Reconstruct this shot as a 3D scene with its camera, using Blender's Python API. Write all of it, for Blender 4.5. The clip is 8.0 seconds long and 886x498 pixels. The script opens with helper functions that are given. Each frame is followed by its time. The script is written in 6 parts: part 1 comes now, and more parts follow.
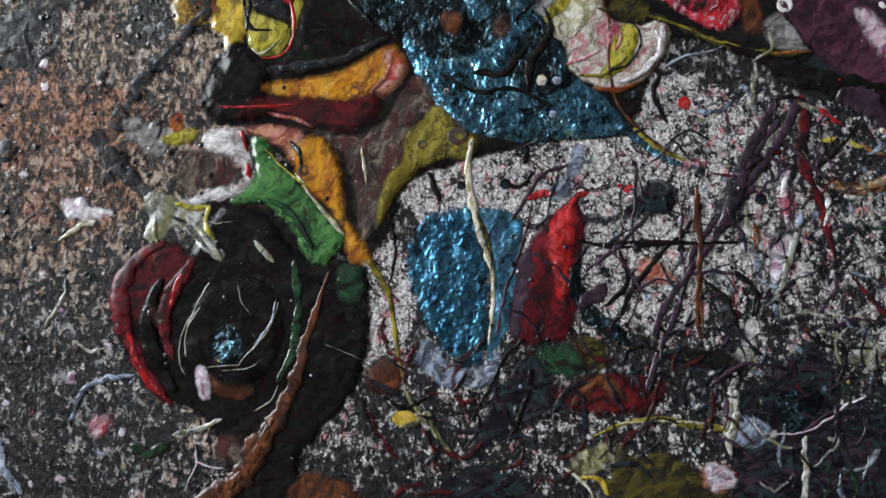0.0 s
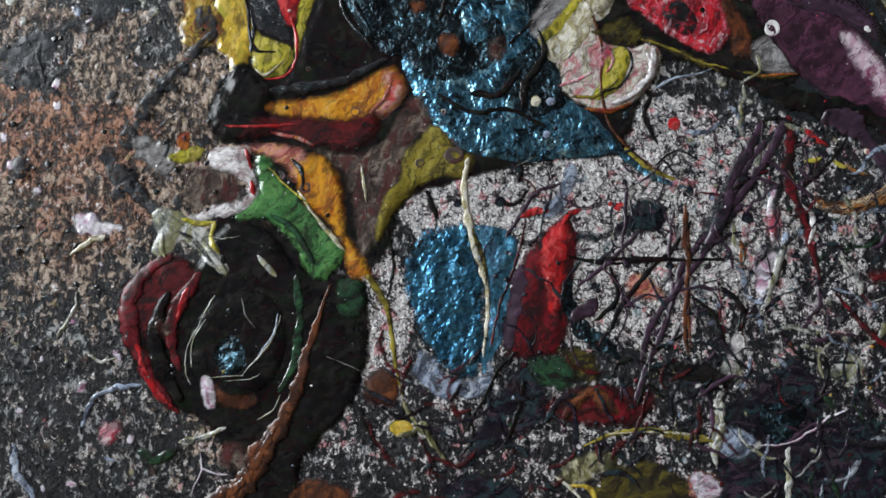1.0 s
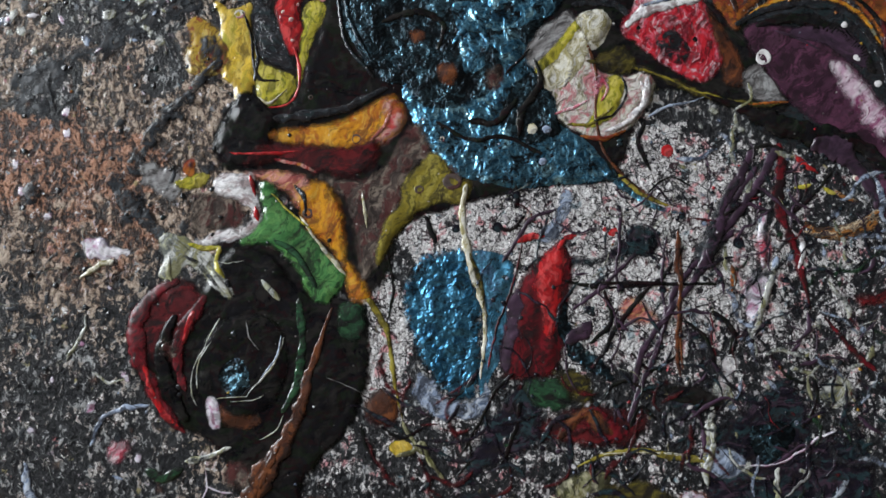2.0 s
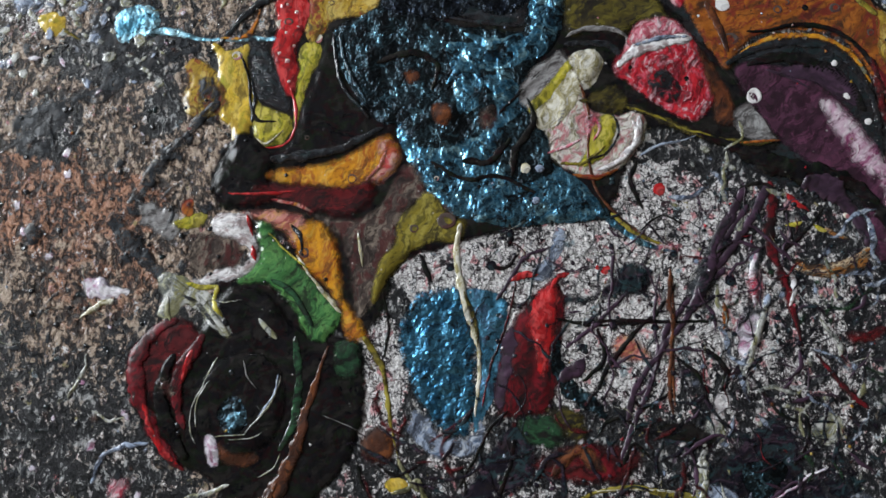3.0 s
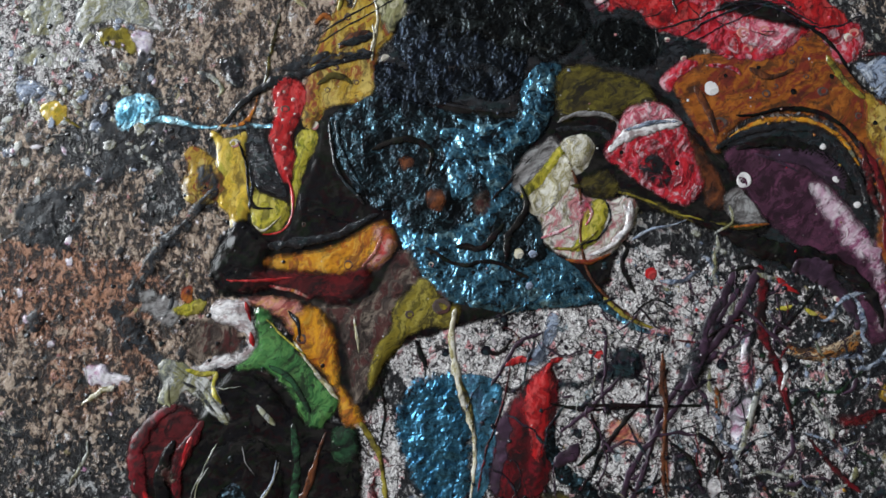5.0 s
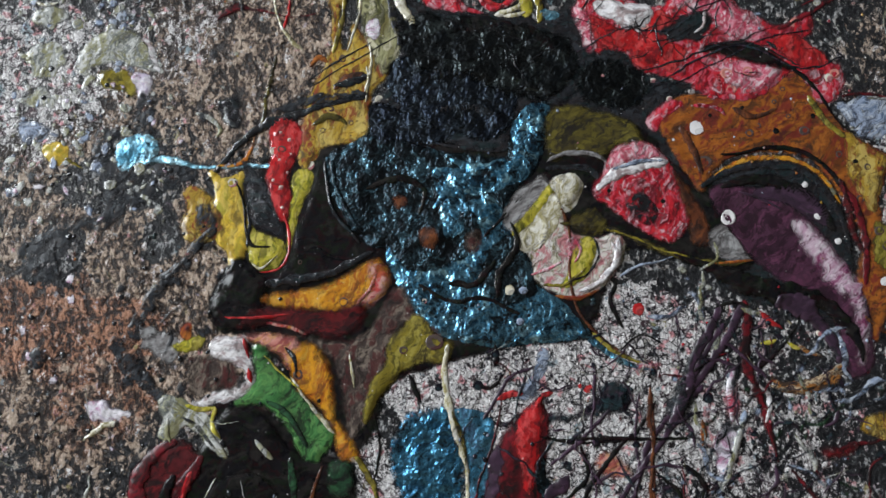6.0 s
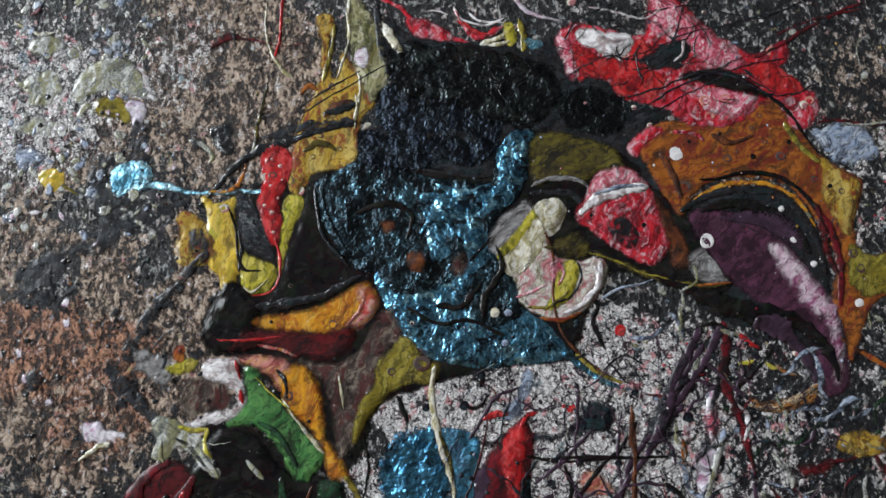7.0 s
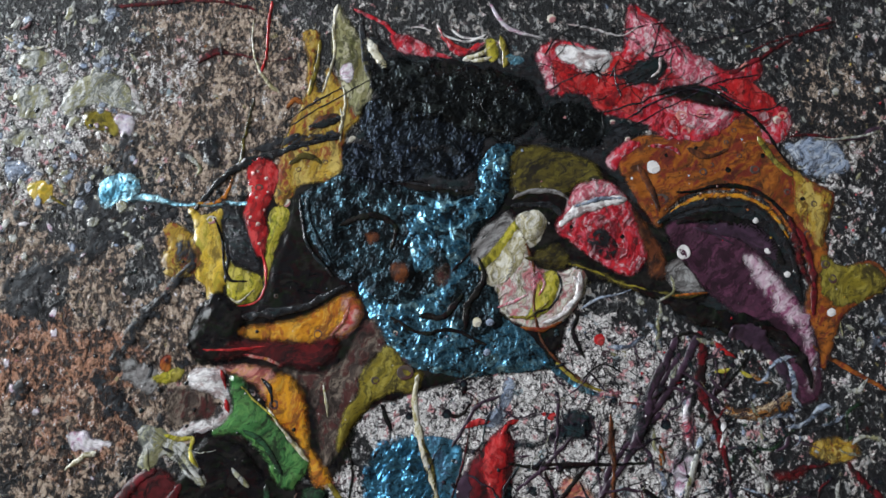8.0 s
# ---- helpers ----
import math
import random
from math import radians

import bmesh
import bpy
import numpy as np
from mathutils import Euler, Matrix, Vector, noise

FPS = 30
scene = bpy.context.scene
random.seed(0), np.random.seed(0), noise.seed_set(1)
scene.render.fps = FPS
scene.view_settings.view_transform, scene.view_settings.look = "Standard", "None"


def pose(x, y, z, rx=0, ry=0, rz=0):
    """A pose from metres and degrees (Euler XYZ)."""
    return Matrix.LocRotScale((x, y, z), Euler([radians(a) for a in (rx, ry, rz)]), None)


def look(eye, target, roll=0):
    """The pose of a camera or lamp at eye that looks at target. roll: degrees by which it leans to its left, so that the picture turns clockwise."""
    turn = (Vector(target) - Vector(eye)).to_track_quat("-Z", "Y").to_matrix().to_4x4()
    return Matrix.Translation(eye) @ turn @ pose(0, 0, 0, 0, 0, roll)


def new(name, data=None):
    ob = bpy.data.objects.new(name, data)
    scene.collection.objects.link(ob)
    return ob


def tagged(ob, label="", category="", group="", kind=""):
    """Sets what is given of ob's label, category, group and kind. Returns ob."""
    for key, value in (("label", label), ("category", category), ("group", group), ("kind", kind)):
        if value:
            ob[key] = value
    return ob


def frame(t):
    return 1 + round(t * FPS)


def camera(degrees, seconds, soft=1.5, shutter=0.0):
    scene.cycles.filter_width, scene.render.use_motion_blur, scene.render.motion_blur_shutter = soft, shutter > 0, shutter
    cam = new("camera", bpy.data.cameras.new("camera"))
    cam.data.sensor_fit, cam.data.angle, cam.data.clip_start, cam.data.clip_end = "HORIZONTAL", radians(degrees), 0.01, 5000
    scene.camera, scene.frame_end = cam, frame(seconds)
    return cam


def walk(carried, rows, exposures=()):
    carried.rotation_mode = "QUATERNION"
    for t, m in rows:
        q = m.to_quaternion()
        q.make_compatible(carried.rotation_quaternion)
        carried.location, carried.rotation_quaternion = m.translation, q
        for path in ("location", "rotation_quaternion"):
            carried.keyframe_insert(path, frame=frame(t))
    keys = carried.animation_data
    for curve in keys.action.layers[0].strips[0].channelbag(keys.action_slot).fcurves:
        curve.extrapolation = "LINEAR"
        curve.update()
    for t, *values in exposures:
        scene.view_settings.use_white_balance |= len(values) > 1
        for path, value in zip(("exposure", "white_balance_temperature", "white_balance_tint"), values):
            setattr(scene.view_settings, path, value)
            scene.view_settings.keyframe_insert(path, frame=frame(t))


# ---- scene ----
PATH = [
    (0, (0.009, -0.329, 1.359), (0.012, 1.657, 1.588), -0.0),
    (0.5, (0.011, -0.337, 1.363), (0.007, 1.651, 1.583), 0.2),
    (1, (0.013, -0.342, 1.366), (0.002, 1.645, 1.588), 0.3),
    (1.5, (0.014, -0.348, 1.371), (-0.003, 1.64, 1.587), 0.4),
    (3, (0.021, -0.359, 1.393), (-0.016, 1.627, 1.625), 0.2),
    (3.5, (0.023, -0.362, 1.403), (-0.024, 1.623, 1.64), 0.2),
    (4, (0.023, -0.364, 1.413), (-0.024, 1.621, 1.654), 0.1),
    (4.5, (0.024, -0.366, 1.423), (-0.023, 1.619, 1.666), -0.0),
    (5, (0.026, -0.369, 1.431), (-0.023, 1.615, 1.683), -0.2),
    (6.5, (0.031, -0.387, 1.451), (-0.007, 1.594, 1.726), -0.6),
    (7, (0.034, -0.392, 1.453), (0.003, 1.587, 1.739), -0.7),
    (7.5, (0.036, -0.397, 1.453), (0.021, 1.581, 1.751), -0.8),
    (8, (0.038, -0.4, 1.452), (0.034, 1.575, 1.766), -0.8),
]
cam = camera(62.0, 8.0, soft=1.6)
walk(cam, [(t, look(eye, target, roll)) for t, eye, target, roll in PATH])

# ---- world and light: dull daylight through one window, high on the side of the room ----
world = bpy.data.worlds.new("sky")
scene.world = world
world.use_nodes = True
wn = world.node_tree
sky = wn.nodes.new("ShaderNodeTexSky")
sky.sky_type, sky.sun_disc = "NISHITA", False
sky.sun_elevation, sky.sun_rotation = radians(35), radians(250)
wn.nodes["Background"].inputs["Strength"].default_value = 0.10
wn.links.new(sky.outputs["Color"], wn.nodes["Background"].inputs["Color"])

lamp = bpy.data.lights.new("window_daylight", "AREA")
lamp.shape, lamp.size, lamp.size_y = "RECTANGLE", 1.65, 1.5
lamp.energy, lamp.color = 180.0, (0.885, 0.95, 1.0)
lamp_ob = new("window_daylight", lamp)
lamp_ob.matrix_world = look((-2.14, -1.2, 2.46), (0.0, -1.2, 2.46))
scene.view_settings.exposure = 0.0


# ---- materials ----
class Nodes:
    """Short hand for one node material."""

    def __init__(self, name):
        self.mat = bpy.data.materials.new(name)
        self.mat.use_nodes = True
        self.tree = self.mat.node_tree
        self.bsdf = self.tree.nodes["Principled BSDF"]
        self.coord = self.add("ShaderNodeTexCoord").outputs["Object"]

    def add(self, kind, feature=None, operation=None, use_clamp=None, interpolation_type=None, data_type=None, blend_type=None, rotation_type=None, attribute_name=None):
        n = self.tree.nodes.new(kind)
        if feature is not None:
            n.feature = feature
        if operation is not None:
            n.operation = operation
        if use_clamp is not None:
            n.use_clamp = use_clamp
        if interpolation_type is not None:
            n.interpolation_type = interpolation_type
        if data_type is not None:
            n.data_type = data_type
        if blend_type is not None:
            n.blend_type = blend_type
        if rotation_type is not None:
            n.rotation_type = rotation_type
        if attribute_name is not None:
            n.attribute_name = attribute_name
        return n

    def put(self, socket, v):
        if isinstance(v, bpy.types.NodeSocket):
            self.tree.links.new(v, socket)
        elif isinstance(v, tuple) and len(v) == 3 and socket.type == "RGBA":
            socket.default_value = (*v, 1)
        else:
            socket.default_value = v

    def noise(self, mm, at=None, detail=4.0, rough=0.55, out="Fac"):
        n = self.add("ShaderNodeTexNoise")
        self.put(n.inputs["Vector"], self.coord if at is None else at)
        self.put(n.inputs["Scale"], 1000.0 / mm)
        self.put(n.inputs["Detail"], detail)
        self.put(n.inputs["Roughness"], rough)
        return n.outputs[out]

    def cells(self, mm, at=None, feature="F1", out="Distance"):
        n = self.add("ShaderNodeTexVoronoi", feature=feature)
        self.put(n.inputs["Vector"], self.coord if at is None else at)
        self.put(n.inputs["Scale"], 1000.0 / mm)
        return n.outputs[out]

    def math(self, op, a, b=0.0, c=0.0, clamp=False):
        n = self.add("ShaderNodeMath", operation=op, use_clamp=clamp)
        for s, v in zip(n.inputs, (a, b, c)):
            self.put(s, v)
        return n.outputs[0]

    def step(self, v, lo, hi):
        n = self.add("ShaderNodeMapRange", interpolation_type="SMOOTHSTEP")
        for s, x in zip(n.inputs, (v, lo, hi, 0.0, 1.0)):
            self.put(s, x)
        return n.outputs[0]

    def mix(self, fac, a, b, blend="MIX"):
        n = self.add("ShaderNodeMix", data_type="RGBA", blend_type=blend)
        self.put(n.inputs[0], fac)
        self.put(n.inputs[6], a)
        self.put(n.inputs[7], b)
        return n.outputs[2]

    def ramp(self, fac, stops):
        n = self.add("ShaderNodeValToRGB")
        while len(n.color_ramp.elements) < len(stops):
            n.color_ramp.elements.new(0.5)
        for e, (p, c) in zip(n.color_ramp.elements, stops):
            e.position, e.color = p, (*c, 1)
        self.put(n.inputs[0], fac)
        return n.outputs[0]

    def warped(self, mm, amount, at=None):
        """Coordinates pushed about by up to amount mm, in waves of mm."""
        sub = self.add("ShaderNodeVectorMath", operation="SUBTRACT")
        self.put(sub.inputs[0], self.noise(mm, at, detail=2.0, out="Color"))
        sub.inputs[1].default_value = (0.5, 0.5, 0.5)
        mul = self.add("ShaderNodeVectorMath", operation="MULTIPLY_ADD")
        self.put(mul.inputs[0], sub.outputs[0])
        mul.inputs[1].default_value = (amount / 500.0,) * 3
        self.put(mul.inputs[2], self.coord if at is None else at)
        return mul.outputs[0]

    def turned(self, at, angle, stretch):
        """Coordinates turned in the picture's plane and drawn out along that direction."""
        r = self.add("ShaderNodeVectorRotate", rotation_type="Y_AXIS")
        self.put(r.inputs["Vector"], at)
        r.inputs["Angle"].default_value = radians(angle)
        m = self.add("ShaderNodeVectorMath", operation="MULTIPLY")
        self.put(m.inputs[0], r.outputs[0])
        m.inputs[1].default_value = (1.0 / stretch, 1.0, 1.0)
        return m.outputs[0]

    def edge(self, soft, dry, at):
        """How fully the paint covers: a wandering border soft mm wide, and gaps where a dry brush skipped."""
        depth = self.add("ShaderNodeAttribute", attribute_name="depth").outputs["Fac"]
        wander = self.math("MULTIPLY_ADD", self.noise(4.2, at, 5.0, 0.66), 2.6 + 3.0 * soft, -1.3 - 1.5 * soft)
        cover = self.step(self.math("ADD", depth, wander), 0.1, 0.35 + 2.4 * soft)
        if dry > 0.2:
            gap = self.math("MULTIPLY_ADD", self.noise(3.2, at, 5.0, 0.7), 1.5, -0.10 - dry * 0.4)
            cover = self.math("MULTIPLY", cover, self.step(gap, -0.10, 0.20))
        return cover

    def contour(self, size):
        """Bands that follow the outline of a pour, as paint drags along its border."""
        depth = self.add("ShaderNodeAttribute", attribute_name="depth").outputs["Fac"]
        v = self.add("ShaderNodeCombineXYZ")
        self.put(v.inputs[0], self.math("MULTIPLY_ADD", depth, 2.6 / size, self.math("MULTIPLY", self.noise(15.0, None, 3.0), 7.0)))
        self.put(v.inputs[1], self.math("MULTIPLY", self.noise(38.0, None, 1.0), 5.0))
        n = self.add("ShaderNodeTexNoise")
        self.put(n.inputs["Vector"], v.outputs[0])
        n.inputs["Scale"].default_value = 1.0
        n.inputs["Detail"].default_value = 3.0
        return n.outputs["Fac"]

    def bump(self, height, mm, strength=1.0, under=None):
        b = self.add("ShaderNodeBump")
        self.put(b.inputs["Strength"], strength)
        self.put(b.inputs["Distance"], mm / 1000.0)
        self.put(b.inputs["Height"], height)
        if under is not None:
            self.put(b.inputs["Normal"], under)
        return b.outputs[0]


def paint(name, cols, size=9.0, angle=0.0, stretch=1.0, warp=6.0, rough=0.3, pits=0.35, lumps=0.35, grain=0.12, hard=0.25, veins=0.22, blots=0.55, specks=0.4, dry=0.16, vein=(0.016, 0.012, 0.012), edge=None, blend=0.3, shine=0.5, soft=0.5, accents=()):
    """Dried poured paint: cols are pigments that marble into one another, in streaks of size mm drawn out along angle,
    threaded with accents of other paints, with darker veins and blots, and mixing with the edge colour round its border.
    dry: how far a dry brush left gaps; soft: mm over which its border melts into its neighbours."""
    k = Nodes(name)
    flow = k.warped(16.0, 9.0)
    at = k.turned(k.warped(5.0, 2.2, flow), angle, 1.4 + stretch)
    lo, hi = 0.5 - hard * 0.6, 0.5 + hard * 0.6
    stops = [(lo + (hi - lo) * i / max(1, len(cols) - 1), c) for i, c in enumerate(cols)]
    colour = k.ramp(k.noise(size * 0.7, at, 3.0, 0.55), stops)
    rings = k.contour(size)
    for i, c in enumerate(accents):
        band = k.noise(3.6 + 1.3 * i, k.turned(flow, angle + 11 * i, 2.6 + stretch), 4.0, 0.68)
        band = k.math("MULTIPLY_ADD", k.math("ABSOLUTE", k.math("SUBTRACT", rings, 0.42 + 0.07 * i)), -0.75, k.math("ADD", band, 0.06))
        colour = k.mix(k.math("MULTIPLY", k.step(band, 0.49, 0.62), 0.85), colour, c)
    fine = k.noise(0.9, None, 3.0, 0.65)
    mid = k.noise(4.5, at, 3.0, 0.6)
    colour = k.mix(0.14, colour, k.ramp(fine, [(0.36, (0.35, 0.35, 0.35)), (0.56, (1.0, 1.0, 1.0))]), "MULTIPLY")
    thread = k.math("ABSOLUTE", k.math("SUBTRACT", k.noise(size * 0.9, at, 2.0), 0.53))
    thread = k.math("SUBTRACT", 1.0, k.step(thread, 0.0, 0.04))
    colour = k.mix(k.math("MULTIPLY", thread, veins), colour, vein)
    inner = k.math("MULTIPLY", k.add("ShaderNodeAttribute", attribute_name="depth").outputs["Fac"], 0.15, clamp=True)
    wet = k.step(k.math("MULTIPLY_ADD", k.noise(7.0, at, 4.0, 0.65), 1.6, inner), 0.85, 1.25)
    colour = k.mix(k.math("MULTIPLY", k.math("SUBTRACT", 1.0, wet), blend), colour, edge or vein)
    blot = k.step(k.math("MULTIPLY_ADD", fine, 0.25, mid), 0.66, 0.76)
    colour = k.mix(k.math("MULTIPLY", blot, blots), colour, vein)
    dots = k.add("ShaderNodeTexVoronoi")
    k.put(dots.inputs["Vector"], k.coord)
    k.put(dots.inputs["Scale"], 1000.0 / 3.6)
    pick = k.add("ShaderNodeSeparateColor")
    k.put(pick.inputs[0], dots.outputs["Color"])
    dot = k.math("SUBTRACT", 1.0, k.step(dots.outputs["Distance"], 0.09, 0.16))
    hole = k.math("MULTIPLY", k.math("MULTIPLY", dot, k.step(pick.outputs[0], 0.5, 0.55)), pits)
    pale = k.math("MULTIPLY", k.math("MULTIPLY", dot, k.math("LESS_THAN", pick.outputs[0], 0.1)), specks)
    colour = k.mix(hole, colour, (0.025, 0.018, 0.016))
    colour = k.mix(pale, colour, (0.55, 0.53, 0.5))
    k.put(k.bsdf.inputs["Base Color"], colour)
    k.put(k.bsdf.inputs["Roughness"], k.math("MULTIPLY_ADD", mid, 0.2, rough - 0.22, clamp=True))
    k.put(k.bsdf.inputs["Specular IOR Level"], shine)
    h = k.math("MULTIPLY_ADD", k.noise(7.0, None, 2.0, 0.4), lumps * 0.9, k.math("MULTIPLY", fine, grain * 0.16))
    h = k.math("SUBTRACT", h, k.math("MULTIPLY_ADD", hole, 0.5, k.math("MULTIPLY", thread, 0.02 * veins)))
    k.put(k.bsdf.inputs["Normal"], k.bump(h, 1.0))
    k.put(k.bsdf.inputs["Alpha"], k.edge(soft, dry, k.turned(flow, angle, 1.0 + stretch * 0.5)))
    return k.mat


def flake_paint(name, cols, rough=0.2, grain=0.5, cell=1.5, dark=0.5, dry=0.0, soft=0.5):
    """Metallic paint with a pebbled skin; part of its glitter is put into the colour as pale and dark grain. dark: the
    share of it that is nearly black.
    """
    k = Nodes(name)
    at = k.warped(9.0, 7.0)
    colour = k.ramp(k.noise(11.0, at, 4.0, 0.65), [(0.40 + 0.2 * i / (len(cols) - 1), c) for i, c in enumerate(cols)])
    grit = k.noise(1.1, None, 3.0, 0.7)
    gloom = k.math("MULTIPLY_ADD", k.noise(6.0, at, 4.0, 0.7), 0.7, k.math("MULTIPLY", k.noise(24.0, at, 2.0), 0.3))
    colour = k.mix(k.step(k.math("MULTIPLY_ADD", grit, 0.5, gloom), 0.74 + 0.22 * (0.5 - dark), 0.90 + 0.22 * (0.5 - dark)), colour, (0.010, 0.014, 0.018))
    colour = k.mix(0.7, colour, k.ramp(grit, [(0.36, (0.10, 0.11, 0.13)), (0.52, (1.0, 1.0, 1.0))]), "MULTIPLY")
    k.put(k.bsdf.inputs["Base Color"], colour)
    k.put(k.bsdf.inputs["Metallic"], 0.9)
    k.put(k.bsdf.inputs["Coat Weight"], 0.35)
    k.put(k.bsdf.inputs["Coat Roughness"], 0.1)
    k.put(k.bsdf.inputs["Roughness"], k.math("MULTIPLY_ADD", gloom, 0.35, rough - 0.02, clamp=True))
    ripple = k.noise(cell * 1.9, k.turned(at, 35.0, 1.5), 2.0, 0.5)
    h = k.math("MULTIPLY_ADD", k.noise(9.0, None, 2.0, 0.4), 3.4, k.math("MULTIPLY", ripple, grain * 2.0))
    h = k.math("MULTIPLY_ADD", grit, grain * 0.22, h)
    k.put(k.bsdf.inputs["Normal"], k.bump(h, 1.0))
    k.put(k.bsdf.inputs["Alpha"], k.edge(soft, dry, at))
    return k.mat


def ground_paint():
    """The scumbled ground: earth brown, flaky grey-white and slate, by the share of each that was brushed on."""
    k = Nodes("ground_paint")
    att = k.add("ShaderNodeAttribute", attribute_name="pigment")
    sep = k.add("ShaderNodeSeparateColor")
    k.put(sep.inputs[0], att.outputs["Color"])
    brown, white, rust = sep.outputs[0], sep.outputs[1], sep.outputs[2]
    relief = att.outputs["Alpha"]
    at = k.warped(5.0, 3.0)
    raw = k.noise(2.5, k.turned(at, 90.0, 1.7), 5.0, 0.7)
    mid = k.step(k.noise(10.0, at, 3.0, 0.6), 0.34, 0.66)
    broad = k.math("MULTIPLY_ADD", k.noise(13.0, k.warped(12.0, 8.0), 2.0), 0.34, -0.17)
    clump = k.step(k.math("MULTIPLY_ADD", relief, 0.11, k.math("ADD", raw, broad)), 0.40, 0.62)
    fine = k.noise(0.8, None, 3.0, 0.65)
    slate = k.ramp(clump, [(0.0, (0.007, 0.007, 0.009)), (0.5, (0.010, 0.010, 0.012)), (0.74, (0.026, 0.028, 0.032)), (0.88, (0.085, 0.088, 0.092)), (0.98, (0.36, 0.36, 0.36))])
    earth = k.ramp(clump, [(0.10, (0.020, 0.014, 0.012)), (0.30, (0.075, 0.049, 0.038)), (0.55, (0.235, 0.155, 0.108)), (0.92, (0.50, 0.39, 0.305))])
    pit = k.cells(2.4, k.turned(k.warped(2.0, 1.2), 90.0, 1.6))
    hollow = k.math("SUBTRACT", 1.0, k.step(pit, 0.18, 0.42))
    earth = k.mix(k.math("MULTIPLY", hollow, k.step(raw, 0.62, 0.40)), earth, (0.022, 0.015, 0.013))
    red_earth = k.mix(0.75, earth, (0.95, 0.50, 0.33), "MULTIPLY")
    earth = k.mix(k.step(k.math("MULTIPLY_ADD", mid, 0.5, rust), 0.45, 0.9), earth, red_earth)
    flake = k.ramp(fine, [(0.30, (0.32, 0.30, 0.30)), (0.44, (0.62, 0.585, 0.585)), (0.60, (0.84, 0.82, 0.81))])
    flake = k.mix(k.step(k.noise(7.0, at, 2.0), 0.58, 0.66), flake, (0.60, 0.28, 0.30))
    flake = k.mix(k.step(k.noise(11.0, at, 2.0), 0.60, 0.70), flake, (0.28, 0.36, 0.40))
    thread = k.cells(9.0, k.warped(6.0, 5.0), "DISTANCE_TO_EDGE")
    hair = k.math("ABSOLUTE", k.math("SUBTRACT", k.noise(7.0, k.warped(6.0, 4.0), 4.0, 0.6), 0.5))
    stain = k.math("ABSOLUTE", k.math("SUBTRACT", k.noise(17.0, k.warped(9.0, 8.0), 4.0, 0.62), 0.49))
    open_ = k.math("MULTIPLY", k.step(k.math("MULTIPLY_ADD", mid, 0.03, thread), 0.01, 0.05), k.math("MULTIPLY", k.step(hair, 0.004, 0.022), k.step(stain, 0.006, 0.024)))
    film = k.step(k.noise(6.5, at, 6.0, 0.66), 0.36, 0.60)
    lying = k.math("MULTIPLY_ADD", white, 0.55, k.math("MULTIPLY_ADD", mid, 0.22, k.math("MULTIPLY_ADD", film, 0.62, k.math("MULTIPLY", clump, 0.46))))
    flake_here = k.math("MULTIPLY", k.step(lying, 0.68, 0.80), open_)
    edge = k.math("MULTIPLY_ADD", clump, 0.7, k.math("MULTIPLY_ADD", mid, 0.4, -0.55))
    col = k.mix(k.step(k.math("MULTIPLY_ADD", edge, 0.8, brown), 0.22, 0.48), slate, earth)
    ink = k.mix(k.step(mid, 0.55, 0.75), (0.016, 0.012, 0.015), (0.045, 0.022, 0.028))
    col = k.mix(k.step(k.math("ADD", white, edge), 0.36, 0.50), col, k.mix(flake_here, ink, flake))
    spot_cell = k.add("ShaderNodeTexVoronoi")
    k.put(spot_cell.inputs["Vector"], k.warped(3.0, 3.0))
    k.put(spot_cell.inputs["Scale"], 1000 / 8.0)
    ring = k.math("MULTIPLY", k.math("SUBTRACT", 1.0, k.step(spot_cell.outputs["Distance"], 0.12, 0.24)), k.step(raw, 0.5, 0.53))
    pick = k.add("ShaderNodeSeparateColor")
    k.put(pick.inputs[0], spot_cell.outputs["Color"])
    stray = k.ramp(pick.outputs[0], [(0.0, (0.40, 0.05, 0.06)), (0.15, (0.60, 0.56, 0.58)), (0.35, (0.06, 0.16, 0.20)), (0.55, (0.48, 0.40, 0.44)), (0.75, (0.06, 0.03, 0.06)), (0.92, (0.30, 0.26, 0.10))])
    col = k.mix(k.math("MULTIPLY", ring, 0.85), col, stray)
    col = k.mix(0.5, col, k.ramp(fine, [(0.36, (0.4, 0.4, 0.4)), (0.56, (1.0, 1.0, 1.0))]), "MULTIPLY")
    k.put(k.bsdf.inputs["Base Color"], col)
    k.put(k.bsdf.inputs["Roughness"], k.math("MULTIPLY_ADD", fine, 0.5, 0.10, clamp=True))
    k.put(k.bsdf.inputs["Specular IOR Level"], 0.22)
    h = k.math("MULTIPLY_ADD", raw, 3.0, k.math("MULTIPLY_ADD", fine, 0.3, k.math("MULTIPLY", hollow, -0.5)))
    k.put(k.bsdf.inputs["Normal"], k.bump(h, 1.0))
    return k.mat


def plain(name, colour, rough=0.7):
    k = Nodes(name)
    k.put(k.bsdf.inputs["Base Color"], k.mix(0.3, colour, k.ramp(k.noise(60.0, None, 6.0), [(0.3, (0.75, 0.74, 0.72)), (0.7, (1.0, 1.0, 1.0))]), "MULTIPLY"))
    k.put(k.bsdf.inputs["Roughness"], rough)
    k.put(k.bsdf.inputs["Normal"], k.bump(k.noise(3.0, None, 4.0), 0.3))
    return k.mat


